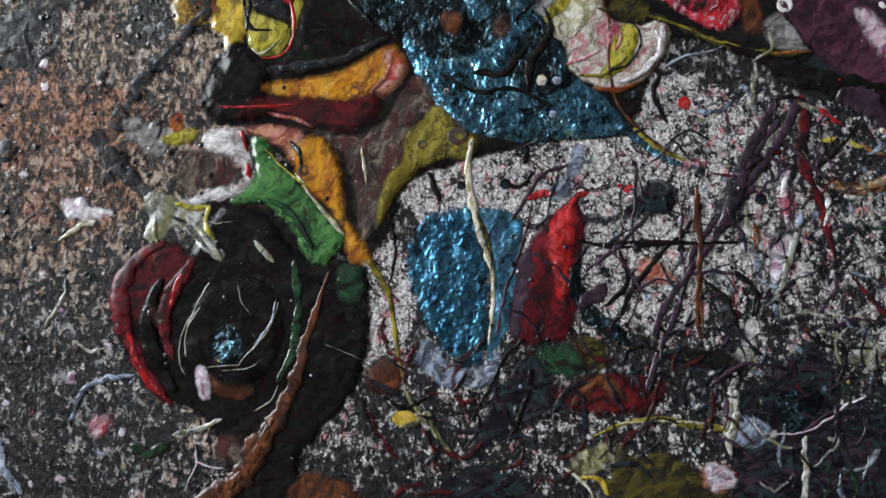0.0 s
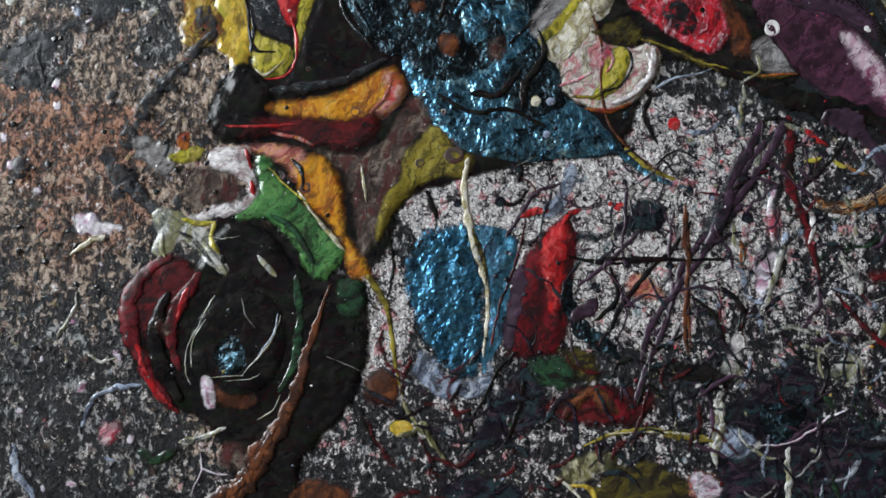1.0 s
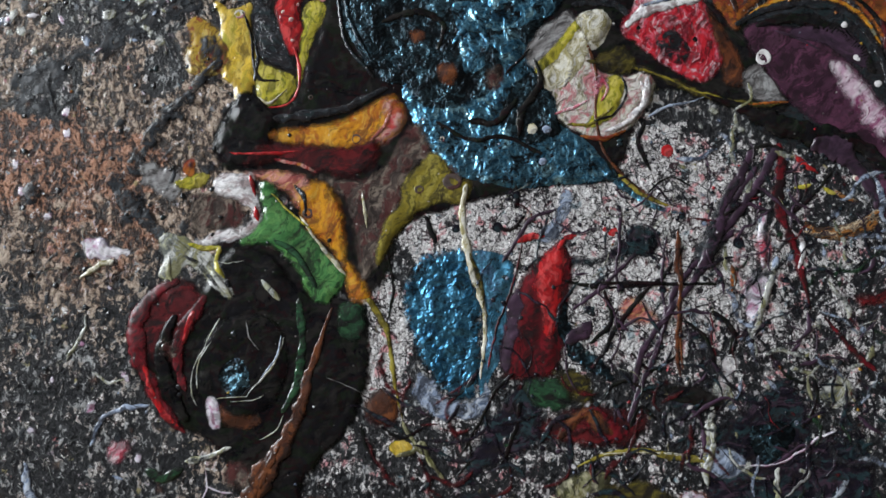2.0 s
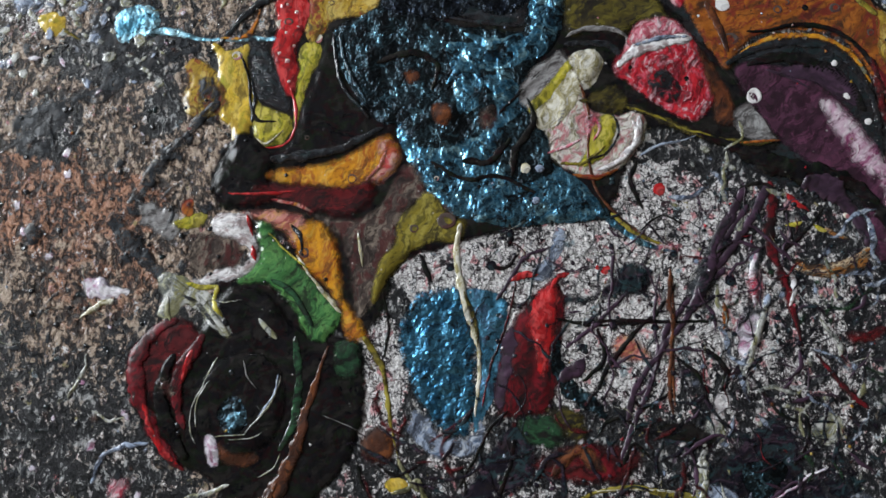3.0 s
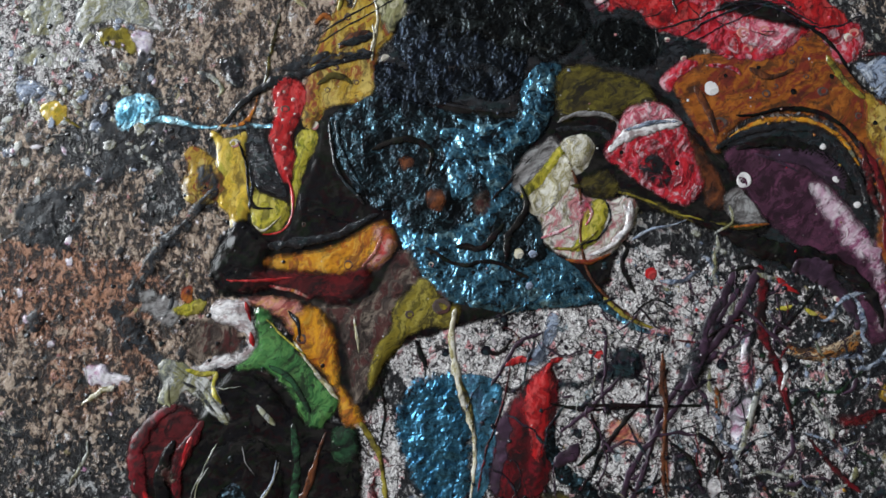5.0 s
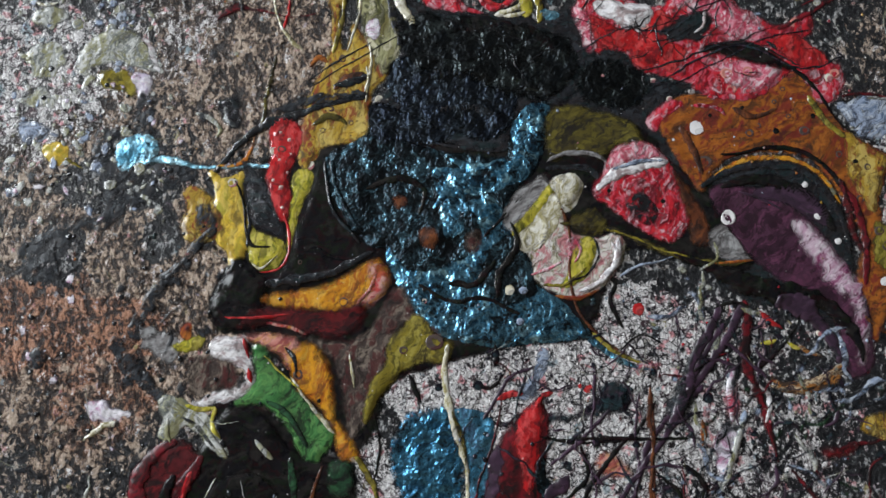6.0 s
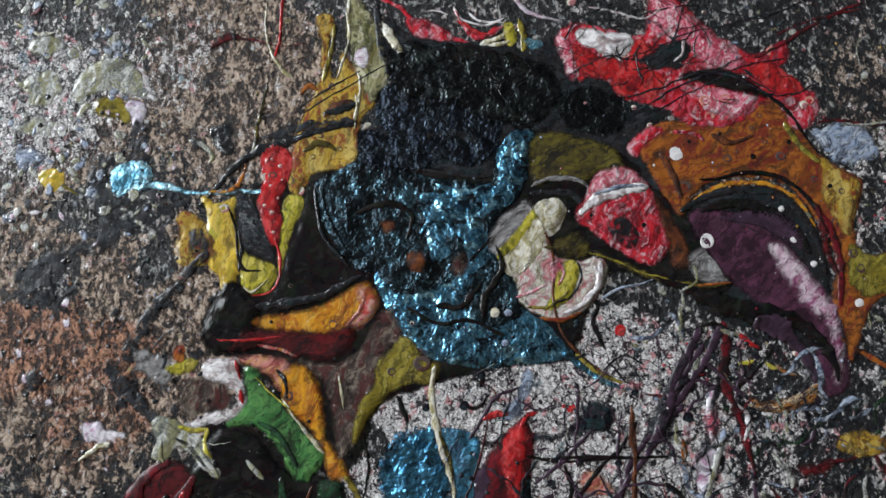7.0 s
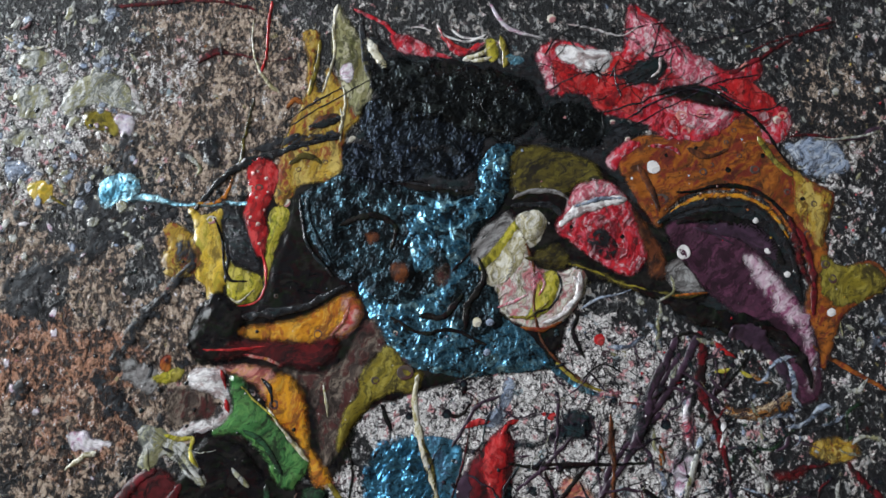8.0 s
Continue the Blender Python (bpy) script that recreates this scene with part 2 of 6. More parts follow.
M = {
    "black": paint("black_paint", [(0.003, 0.003, 0.004), (0.008, 0.0075, 0.009), (0.004, 0.0045, 0.0045)], 10, rough=0.34, pits=0.2, lumps=0.6, grain=0.4, specks=0.1, vein=(0.006, 0.005, 0.005), shine=0.16, soft=1.2, accents=((0.014, 0.005, 0.006), (0.008, 0.012, 0.007), (0.018, 0.016, 0.015))),
    "dark": paint("dark_paint", [(0.004, 0.004, 0.006), (0.014, 0.015, 0.018), (0.006, 0.006, 0.008)], 8, rough=0.24, grain=1.3, lumps=1.3, dry=0.4, shine=0.5, soft=1.1, accents=((0.030, 0.034, 0.040), (0.012, 0.022, 0.024), (0.018, 0.016, 0.018),)),
    "slate": paint("slate_paint", [(0.008, 0.009, 0.011), (0.030, 0.034, 0.040), (0.012, 0.014, 0.017)], 6, 40, 2.5, rough=0.45, grain=0.35, lumps=0.6, dry=1.35, shine=0.25, soft=1.2, accents=((0.045, 0.050, 0.056), (0.008, 0.008, 0.01),)),
    "ink": paint("ink_paint", [(0.005, 0.005, 0.008), (0.014, 0.011, 0.018)], 9, rough=0.3, dry=0.8, shine=0.28, soft=1.6, accents=((0.05, 0.03, 0.045), (0.02, 0.04, 0.045),)),
    "plum": paint("plum_paint", [(0.030, 0.012, 0.022), (0.075, 0.028, 0.052), (0.050, 0.018, 0.036)], 26, 35, 2.5, rough=0.22, pits=0.15, lumps=0.25, grain=0.05, veins=0.2, blots=0.3, edge=(0.02, 0.01, 0.015), soft=1.0, accents=((0.11, 0.035, 0.07), (0.022, 0.01, 0.016),)),
    "plum_thread": paint("plum_thread_paint", [(0.022, 0.013, 0.022), (0.060, 0.030, 0.055)], 7, rough=0.45, dry=0.3, shine=0.4, soft=0.7),
    # mauve: the colour of the gloss painted on the plum pool
    "mauve": paint("mauve_sheen_paint", [(0.42, 0.22, 0.32), (0.62, 0.48, 0.56), (0.24, 0.06, 0.14)], 8, 50, 3, rough=0.25, pits=0.1, blend=0.6, edge=(0.14, 0.03, 0.075), dry=0.5, soft=2.4, accents=((0.16, 0.03, 0.08), (0.7, 0.62, 0.66),)),
    "yellow": paint("yellow_paint", [(0.40, 0.27, 0.02), (0.56, 0.37, 0.04), (0.62, 0.42, 0.06), (0.36, 0.33, 0.05)], 14, 80, 2.5, rough=0.28, pits=0.25, edge=(0.20, 0.14, 0.02), blend=0.35, soft=0.55, accents=((0.3, 0.25, 0.03), (0.62, 0.45, 0.1), (0.34, 0.22, 0.03),)),
    "lime": paint("lime_paint", [(0.20, 0.21, 0.02), (0.44, 0.38, 0.04), (0.30, 0.26, 0.03)], 9, 70, 2, rough=0.26, pits=0.3, edge=(0.10, 0.085, 0.015), blend=0.35, soft=0.7, accents=((0.1, 0.11, 0.015), (0.52, 0.44, 0.1),)),
    "ochre": paint("ochre_paint", [(0.20, 0.115, 0.018), (0.42, 0.27, 0.035), (0.34, 0.21, 0.03), (0.08, 0.055, 0.02)], 9, 75, 1.8, rough=0.34, pits=0.9, grain=0.2, dry=0.35, edge=(0.16, 0.09, 0.02), blend=0.5, soft=0.9, accents=((0.1, 0.05, 0.015), (0.2, 0.03, 0.02), (0.48, 0.36, 0.1),)),
    "olive": paint("olive_paint", [(0.10, 0.085, 0.014), (0.23, 0.18, 0.022), (0.15, 0.12, 0.02), (0.05, 0.04, 0.015)], 12, 60, 2.5, rough=0.27, pits=0.3, edge=(0.06, 0.045, 0.02), blend=0.35, soft=0.9, accents=((0.05, 0.04, 0.012), (0.3, 0.25, 0.05),)),
    "olive_dark": paint("olive_dark_paint", [(0.020, 0.017, 0.010), (0.085, 0.068, 0.016), (0.030, 0.026, 0.014)], 12, 20, 3, rough=0.28, pits=0.15, dry=.25, shine=0.4, soft=1.6, accents=((0.12, 0.1, 0.02), (0.015, 0.014, 0.012),)),
    "moss": paint("moss_paint", [(0.10, 0.10, 0.035), (0.30, 0.29, 0.16), (0.16, 0.14, 0.05)], 10, 80, 3, rough=0.3, dry=0.2, soft=1.2, accents=((0.45, 0.42, 0.3), (0.04, 0.04, 0.02),)),
    "orange": paint("orange_paint", [(0.42, 0.15, 0.012), (0.60, 0.27, 0.018), (0.55, 0.24, 0.02)], 12, 60, 2, rough=0.26, pits=0.2, edge=(0.22, 0.07, 0.02), blend=0.5, soft=2.0, accents=((0.3, 0.07, 0.012), (0.6, 0.33, 0.05), (0.34, 0.10, 0.02),)),
    "orange_red": paint("orange_red_paint", [(0.45, 0.10, 0.05), (0.50, 0.05, 0.06), (0.55, 0.28, 0.25), (0.5, 0.2, 0.03)], 8, 50, 2.5, rough=0.25, pits=0.1, soft=2.4, accents=((0.25, 0.02, 0.03), (0.6, 0.35, 0.3),)),
    "rust": paint("rust_paint", [(0.09, 0.03, 0.012), (0.22, 0.065, 0.014), (0.33, 0.10, 0.016), (0.17, 0.042, 0.016)], 16, 25, 2.2, rough=0.3, pits=0.7, edge=(0.05, 0.02, 0.012), soft=0.7, accents=((0.07, 0.03, 0.015), (0.34, 0.11, 0.02), (0.16, 0.022, 0.018),)),
    "rust_dark": paint("rust_dark_paint", [(0.026, 0.012, 0.009), (0.070, 0.025, 0.014), (0.11, 0.033, 0.015)], 14, 60, 3, rough=0.4, pits=0.1, dry=0.1, shine=0.4, soft=1.3, accents=((0.02, 0.012, 0.01), (0.17, 0.055, 0.02),)),
    "maroon": paint("maroon_paint", [(0.022, 0.009, 0.010), (0.075, 0.012, 0.014), (0.036, 0.011, 0.012)], 12, 10, 2, rough=0.32, pits=0.2, dry=0.9, shine=0.22, soft=2.0, accents=((0.012, 0.009, 0.01), (0.12, 0.014, 0.016),)),
    "blood": paint("blood_paint", [(0.018, 0.008, 0.009), (0.11, 0.008, 0.012), (0.05, 0.008, 0.010), (0.010, 0.008, 0.009)], 11, 70, 2.5, rough=0.44, pits=0.25, lumps=0.5, dry=0.7, shine=0.22, soft=1.5, accents=((0.012, 0.009, 0.01), (0.15, 0.010, 0.016),)),
    "red": paint("red_paint", [(0.26, 0.010, 0.013), (0.44, 0.016, 0.018), (0.13, 0.010, 0.013)], 9, 80, 2, rough=0.25, pits=0.3, dry=0.15, edge=(0.10, 0.008, 0.012), blend=0.35, soft=0.8, accents=((0.12, 0.008, 0.012), (0.52, 0.06, 0.06),)),
    "crimson": paint("crimson_paint", [(0.26, 0.010, 0.018), (0.50, 0.018, 0.032), (0.50, 0.09, 0.13), (0.38, 0.012, 0.022), (0.10, 0.008, 0.012)], 9, 60, 2.5, rough=0.25, pits=0.4, hard=0.2, dry=0.12, edge=(0.16, 0.01, 0.02), blend=0.5, soft=0.8, accents=((0.62, 0.4, 0.44), (0.12, 0.008, 0.014), (0.5, 0.02, 0.03),)),
    "pink": paint("pink_paint", [(0.50, 0.10, 0.15), (0.66, 0.30, 0.36), (0.48, 0.05, 0.10), (0.70, 0.52, 0.56)], 8, 65, 2.5, rough=0.26, hard=0.2, dry=0.35, blend=0.25, soft=1.9, accents=((0.74, 0.62, 0.64), (0.35, 0.02, 0.05),)),
    "rose": paint("rose_paint", [(0.48, 0.15, 0.12), (0.58, 0.28, 0.24), (0.40, 0.10, 0.09)], 9, 20, 2.5, rough=0.27, dry=0.2, edge=(0.30, 0.09, 0.03), blend=0.5, soft=2.0, accents=((0.55, 0.3, 0.1), (0.25, 0.05, 0.05),)),
    "white": paint("white_paint", [(0.56, 0.53, 0.53), (0.78, 0.76, 0.76), (0.68, 0.66, 0.68)], 5, rough=0.35, pits=0.35, grain=0.25, dry=0.25, blend=0.25, soft=0.9, accents=((0.4, 0.38, 0.4), (0.3, 0.22, 0.22),)),
    "cream": paint("cream_paint", [(0.40, 0.36, 0.24), (0.62, 0.58, 0.46), (0.30, 0.26, 0.12), (0.56, 0.54, 0.50)], 6, 70, 3, rough=0.3, dry=0.15, blend=0.25, soft=0.4, accents=((0.2, 0.17, 0.06), (0.7, 0.68, 0.62),)),
    "pearl": paint("pearl_paint", [(0.36, 0.35, 0.26), (0.58, 0.54, 0.46), (0.22, 0.20, 0.17), (0.50, 0.36, 0.36), (0.60, 0.58, 0.52)], 7, 55, 2.5, rough=0.28, hard=0.2, blend=0.25, soft=0.7, accents=((0.16, 0.14, 0.06), (0.66, 0.64, 0.6), (0.42, 0.12, 0.14),)),
    "bone": paint("bone_paint", [(0.26, 0.27, 0.25), (0.48, 0.48, 0.44), (0.12, 0.13, 0.13), (0.36, 0.36, 0.26)], 4, 60, 3.5, rough=0.35, grain=0.25, hard=0.2, dry=1.0, blend=0.25, soft=0.8, accents=((0.1, 0.11, 0.11), (0.6, 0.6, 0.58), (0.2, 0.19, 0.08),)),
    "chalk": paint("chalk_paint", [(0.26, 0.27, 0.25), (0.48, 0.48, 0.44), (0.12, 0.13, 0.13), (0.36, 0.36, 0.26)], 4, 60, 3.5, rough=0.35, grain=0.25, hard=0.2, dry=0.35, blend=0.25, soft=0.5, accents=((0.1, 0.11, 0.11), (0.6, 0.6, 0.58), (0.2, 0.19, 0.08),)),
    "grey": paint("grey_paint", [(0.09, 0.08, 0.08), (0.24, 0.23, 0.23), (0.13, 0.12, 0.12)], 7, 30, 2.5, rough=0.32, dry=0.2, soft=1.2, accents=((0.05, 0.045, 0.045), (0.3, 0.3, 0.3),)),
    "taupe": paint("taupe_paint", [(0.030, 0.022, 0.020), (0.085, 0.064, 0.056), (0.04, 0.03, 0.027), (0.11, 0.085, 0.07)], 8, 55, 2, rough=0.25, pits=0.6, dry=0.2, shine=0.4, soft=2.0, accents=((0.02, 0.015, 0.013), (0.2, 0.16, 0.13), (0.07, 0.02, 0.02),)),
    "lilac": paint("lilac_paint", [(0.42, 0.36, 0.46), (0.62, 0.58, 0.64), (0.40, 0.20, 0.32)], 4, rough=0.36, dry=0.5, blend=0.25, soft=0.8, accents=((0.34, 0.14, 0.22), (0.7, 0.68, 0.7),)),
    "green": paint("green_paint", [(0.012, 0.05, 0.016), (0.045, 0.15, 0.045), (0.07, 0.20, 0.06), (0.02, 0.08, 0.025)], 15, 50, 2.5, rough=0.25, pits=0.4, lumps=0.5, edge=(0.008, 0.02, 0.010), soft=0.9, accents=((0.012, 0.03, 0.014), (0.1, 0.24, 0.07),)),
    "green_dark": paint("green_dark_paint", [(0.010, 0.022, 0.014), (0.022, 0.065, 0.032), (0.012, 0.016, 0.014)], 8, rough=0.28, dry=0.4, shine=0.4, soft=1.1, accents=((0.03, 0.09, 0.04), (0.01, 0.01, 0.01),)),
    "swirl": paint("swirl_paint", [(0.05, 0.03, 0.02), (0.42, 0.17, 0.04), (0.10, 0.05, 0.03), (0.44, 0.34, 0.22), (0.05, 0.03, 0.03)], 4, 12, 5, rough=0.28, hard=0.16, dry=0.3, soft=0.5),
    "blue": flake_paint("blue_metallic_paint", [(0.03, 0.11, 0.19), (0.19, 0.45, 0.62), (0.05, 0.23, 0.40), (0.36, 0.68, 0.82)], rough=0.17, dark=0.62, dry=0.05, soft=0.3),
    "blue_oval": flake_paint("blue_pebbled_paint", [(0.035, 0.14, 0.26), (0.10, 0.34, 0.53), (0.04, 0.18, 0.33)], 0.2, 0.8, 2.2, dark=0.5, dry=0.5, soft=2.0),
    "blue_sheen": flake_paint("blue_satin_paint", [(0.07, 0.26, 0.42), (0.12, 0.34, 0.50), (0.10, 0.20, 0.34)], 0.36, 0.25, 1.2),
    "teal": flake_paint("dark_teal_metallic_paint", [(0.010, 0.016, 0.022), (0.042, 0.080, 0.100), (0.012, 0.020, 0.027), (0.11, 0.23, 0.30)], 0.16, 0.6, 1.1, dark=0.72, dry=0.3, soft=0.7),
    "navy": flake_paint("navy_metallic_paint", [(0.007, 0.010, 0.018), (0.020, 0.030, 0.048), (0.009, 0.012, 0.018), (0.05, 0.07, 0.095)], 0.2, 0.7, 1.2, dark=0.7, dry=0.3, soft=1.2),
    "crust": flake_paint("crusted_black_paint", [(0.006, 0.007, 0.008), (0.025, 0.030, 0.032), (0.010, 0.011, 0.012), (0.06, 0.075, 0.075)], 0.16, 0.6, 1.5, dark=0.55, dry=0.8, soft=1.8),
    "sky": flake_paint("pale_blue_paint", [(0.10, 0.30, 0.42), (0.28, 0.54, 0.67), (0.40, 0.65, 0.75)], 0.35, 0.5, 1.4, dry=0.3),
    "blue_grey": paint("blue_grey_paint", [(0.10, 0.14, 0.22), (0.34, 0.40, 0.52), (0.05, 0.06, 0.09)], 5, 40, 3, rough=0.33, dry=1.0, soft=1.0, accents=((0.5, 0.54, 0.6), (0.03, 0.035, 0.05),)),
    "ground": ground_paint(),
    "plaster": plain("plaster_wall", (0.13, 0.125, 0.12)),
    "boards": plain("floor_boards", (0.24, 0.16, 0.10), 0.5),
    "wood": plain("panel_wood", (0.36, 0.27, 0.18), 0.6),
    "frame_white": plain("window_frame_paint", (0.75, 0.75, 0.73), 0.4),
}


# ---- numbers made of lattice noise ----
def lattice(u, v, mm, seed=0, octaves=3):
    """Smooth noise from -1 to 1 over arrays of places in mm."""
    total, gain, norm = np.zeros_like(u, dtype=float), 1.0, 0.0
    for o in range(octaves):
        rng = np.random.RandomState(seed * 31 + o)
        table = rng.rand(128, 128) * 2 - 1
        x, y = u / mm * 2**o + 17.3 * o + 40, v / mm * 2**o + 5.1 * o + 40
        i, j = np.floor(x).astype(int), np.floor(y).astype(int)
        fx, fy = x - i, y - j
        fx, fy = fx * fx * (3 - 2 * fx), fy * fy * (3 - 2 * fy)
        a = table[i % 128, j % 128] * (1 - fx) + table[(i + 1) % 128, j % 128] * fx
        b = table[i % 128, (j + 1) % 128] * (1 - fx) + table[(i + 1) % 128, (j + 1) % 128] * fx
        total += gain * (a * (1 - fy) + b * fy)
        norm += gain
        gain *= 0.5
    return total / norm


# ---- the painting: a panel on the wall; u to the right, v up in mm from the eye-high mark, h out of the panel ----
MARK_Z, BACK, SINK = 1.400, 0.024, 1.5
LEFT, RIGHT, BOTTOM, TOP = -262.0, 338.0, -150.0, 310.0
BASE = Vector((0.038, 0.0, MARK_Z + BOTTOM / 1000))
painting = tagged(new("painting"), "thickly poured abstract painting in many colours hanging on a plaster wall", "painting")
painting.location = BASE


def spot(u, v, h):
    return (u / 1000 - BASE.x, -(h - SINK) / 1000, v / 1000 + MARK_Z - BASE.z)


def mesh_object(name, verts, faces, mat, parent, label="", smooth=True, depth=None):
    me = bpy.data.meshes.new(name)
    me.from_pydata(verts, [], faces)
    me.materials.append(mat)
    if smooth:
        me.polygons.foreach_set("use_smooth", [True] * len(me.polygons))
    if depth is not None:
        me.attributes.new("depth", "FLOAT", "POINT").data.foreach_set("value", np.asarray(depth, dtype=np.float32))
    me.update()
    ob = new(name, me)
    ob.parent = parent
    if label:
        ob["label"] = label
    return ob


def curve_points(pts, closed, step):
    """A smooth line through the points, in even steps."""
    p = np.array(pts, float)
    n = len(p)
    out = []
    for i in range(n if closed else n - 1):
        if closed:
            a, b, c, d = p[i - 1], p[i], p[(i + 1) % n], p[(i + 2) % n]
        else:
            a, b, c, d = p[max(i - 1, 0)], p[i], p[i + 1], p[min(i + 2, n - 1)]
        k = max(2, int(np.hypot(*(c - b)[:2]) / step))
        t = np.linspace(0, 1, k, endpoint=False)[:, None]
        out.append(0.5 * (2 * b + (c - a) * t + (2 * a - 5 * b + 4 * c - d) * t * t + (3 * b - a - 3 * c + d) * t**3))
    if not closed:
        out.append(p[-1:])
    return np.vstack(out)


SEED = [0]
STEP = 0.8
GU, GV = np.meshgrid(np.arange(LEFT, RIGHT + 0.1, STEP), np.arange(BOTTOM, TOP + 0.1, STEP), indexing="ij")
SKIN = np.zeros_like(GU)  # the height of the paint so far, raised by each pour and thread


def skin_at(u, v):
    """The height of the paint at places in mm."""
    x = np.clip((np.asarray(u) - LEFT) / STEP, 0, GU.shape[0] - 1.01)
    y = np.clip((np.asarray(v) - BOTTOM) / STEP, 0, GU.shape[1] - 1.01)
    i, j = x.astype(int), y.astype(int)
    fx, fy = x - i, y - j
    return (SKIN[i, j] * (1 - fx) + SKIN[i + 1, j] * fx) * (1 - fy) + (SKIN[i, j + 1] * (1 - fx) + SKIN[i + 1, j + 1] * fx) * fy


def blurred(a, n):
    for axis in (0, 1):
        pad = [(n, n) if k == axis else (0, 0) for k in (0, 1)]
        c = np.cumsum(np.pad(a, pad, mode="edge"), axis)
        c = np.concatenate([np.zeros_like(np.take(c, [0], axis)), c], axis)
        m = a.shape[axis]
        a = (np.take(c, np.arange(m) + 2 * n + 1, axis) - np.take(c, np.arange(m), axis)) / (2 * n + 1)
    return a


def patch(name, mat, h, pts, label="", round_=4.0, lump=0.25, ragged=0.5, parent=None):
    """A pool of paint within a smooth outline, poured over what lies there: it fills the hollows and ends in a soft lip."""
    SEED[0] += 1
    s = SEED[0]
    line = curve_points(pts, True, 1.2)
    for mm, much in ((11.0, 1.3), (4.0, 1.0)):
        du, dv = lattice(line[:, 0], line[:, 1], mm, s), lattice(line[:, 0], line[:, 1], mm, s + 500)
        line = line + (0.25 + ragged) * much * np.stack([du, dv], 1)
    along = np.roll(line, -1, 0) - np.roll(line, 1, 0)
    turn = np.sign((line[:, 0] * np.roll(line[:, 1], -1) - np.roll(line[:, 0], -1) * line[:, 1]).sum())
    line = line + turn * 1.4 * np.stack([along[:, 1], -along[:, 0]], 1) / (np.hypot(along[:, 0], along[:, 1])[:, None] + 1e-6)
    i0, j0 = (int((line[:, k].min() - edge) / STEP) - 2 for k, edge in ((0, LEFT), (1, BOTTOM)))
    i1, j1 = (int((line[:, k].max() - edge) / STEP) + 4 for k, edge in ((0, LEFT), (1, BOTTOM)))
    win = (slice(i0, i1), slice(j0, j1))
    U, V = GU[win], GV[win]
    shape = U.shape
    P = np.stack([U.ravel(), V.ravel()], 1)
    best, near, inside = np.full(len(P), 1e9), np.zeros_like(P), np.zeros(len(P), bool)
    for a, b in zip(line, np.roll(line, -1, 0)):
        ab = b - a
        t = np.clip(((P - a) @ ab) / (ab @ ab + 1e-9), 0, 1)
        q = a + t[:, None] * ab
        d = ((P - q) ** 2).sum(1)
        m = d < best
        best[m], near[m] = d[m], q[m]
        if a[1] != b[1]:
            cross = (a[1] > P[:, 1]) != (b[1] > P[:, 1])
            inside ^= cross & (P[:, 0] < (b[0] - a[0]) * (P[:, 1] - a[1]) / (b[1] - a[1]) + a[0])
    d = np.where(inside, np.sqrt(best), 0.0)
    under = SKIN[win].ravel()
    filled = np.maximum(under, blurred(SKIN[win], 3).ravel())
    P = np.where(inside[:, None], P, near)
    x = np.clip(d / (round_ + 1.5), 0, 1)
    swell = 0.3 * (1 - (1 - x) ** 2) + 0.7 * x * x * (3 - 2 * x)
    folds = 1 + 1.5 * lump * (lattice(P[:, 0], P[:, 1], 14, s + 90, 2) + 0.22 * lattice(P[:, 0], P[:, 1], 5.5, s + 91, 2))
    H = under + (filled - under) * x - 0.2 * (1 - x) ** 4 + 0.06 + 0.40 * h * swell * folds + 0.02 * lattice(P[:, 0], P[:, 1], 2.2, s + 40, 2)
    ins = inside.reshape(shape)
    SKIN[win][ins] = H.reshape(shape)[ins]
    idx = np.arange(len(P)).reshape(shape)
    keep = ins[:-1, :-1] | ins[1:, :-1] | ins[1:, 1:] | ins[:-1, 1:]
    quads = np.stack([idx[:-1, :-1], idx[1:, :-1], idx[1:, 1:], idx[:-1, 1:]], -1)[keep]
    used, inv = np.unique(quads, return_inverse=True)
    verts = [spot(u, v, z) for (u, v), z in zip(P[used], H[used])]
    return mesh_object(name, verts, inv.reshape(-1, 4).tolist(), M[mat], parent or painting, label, depth=np.clip(d[used], 0, 24))


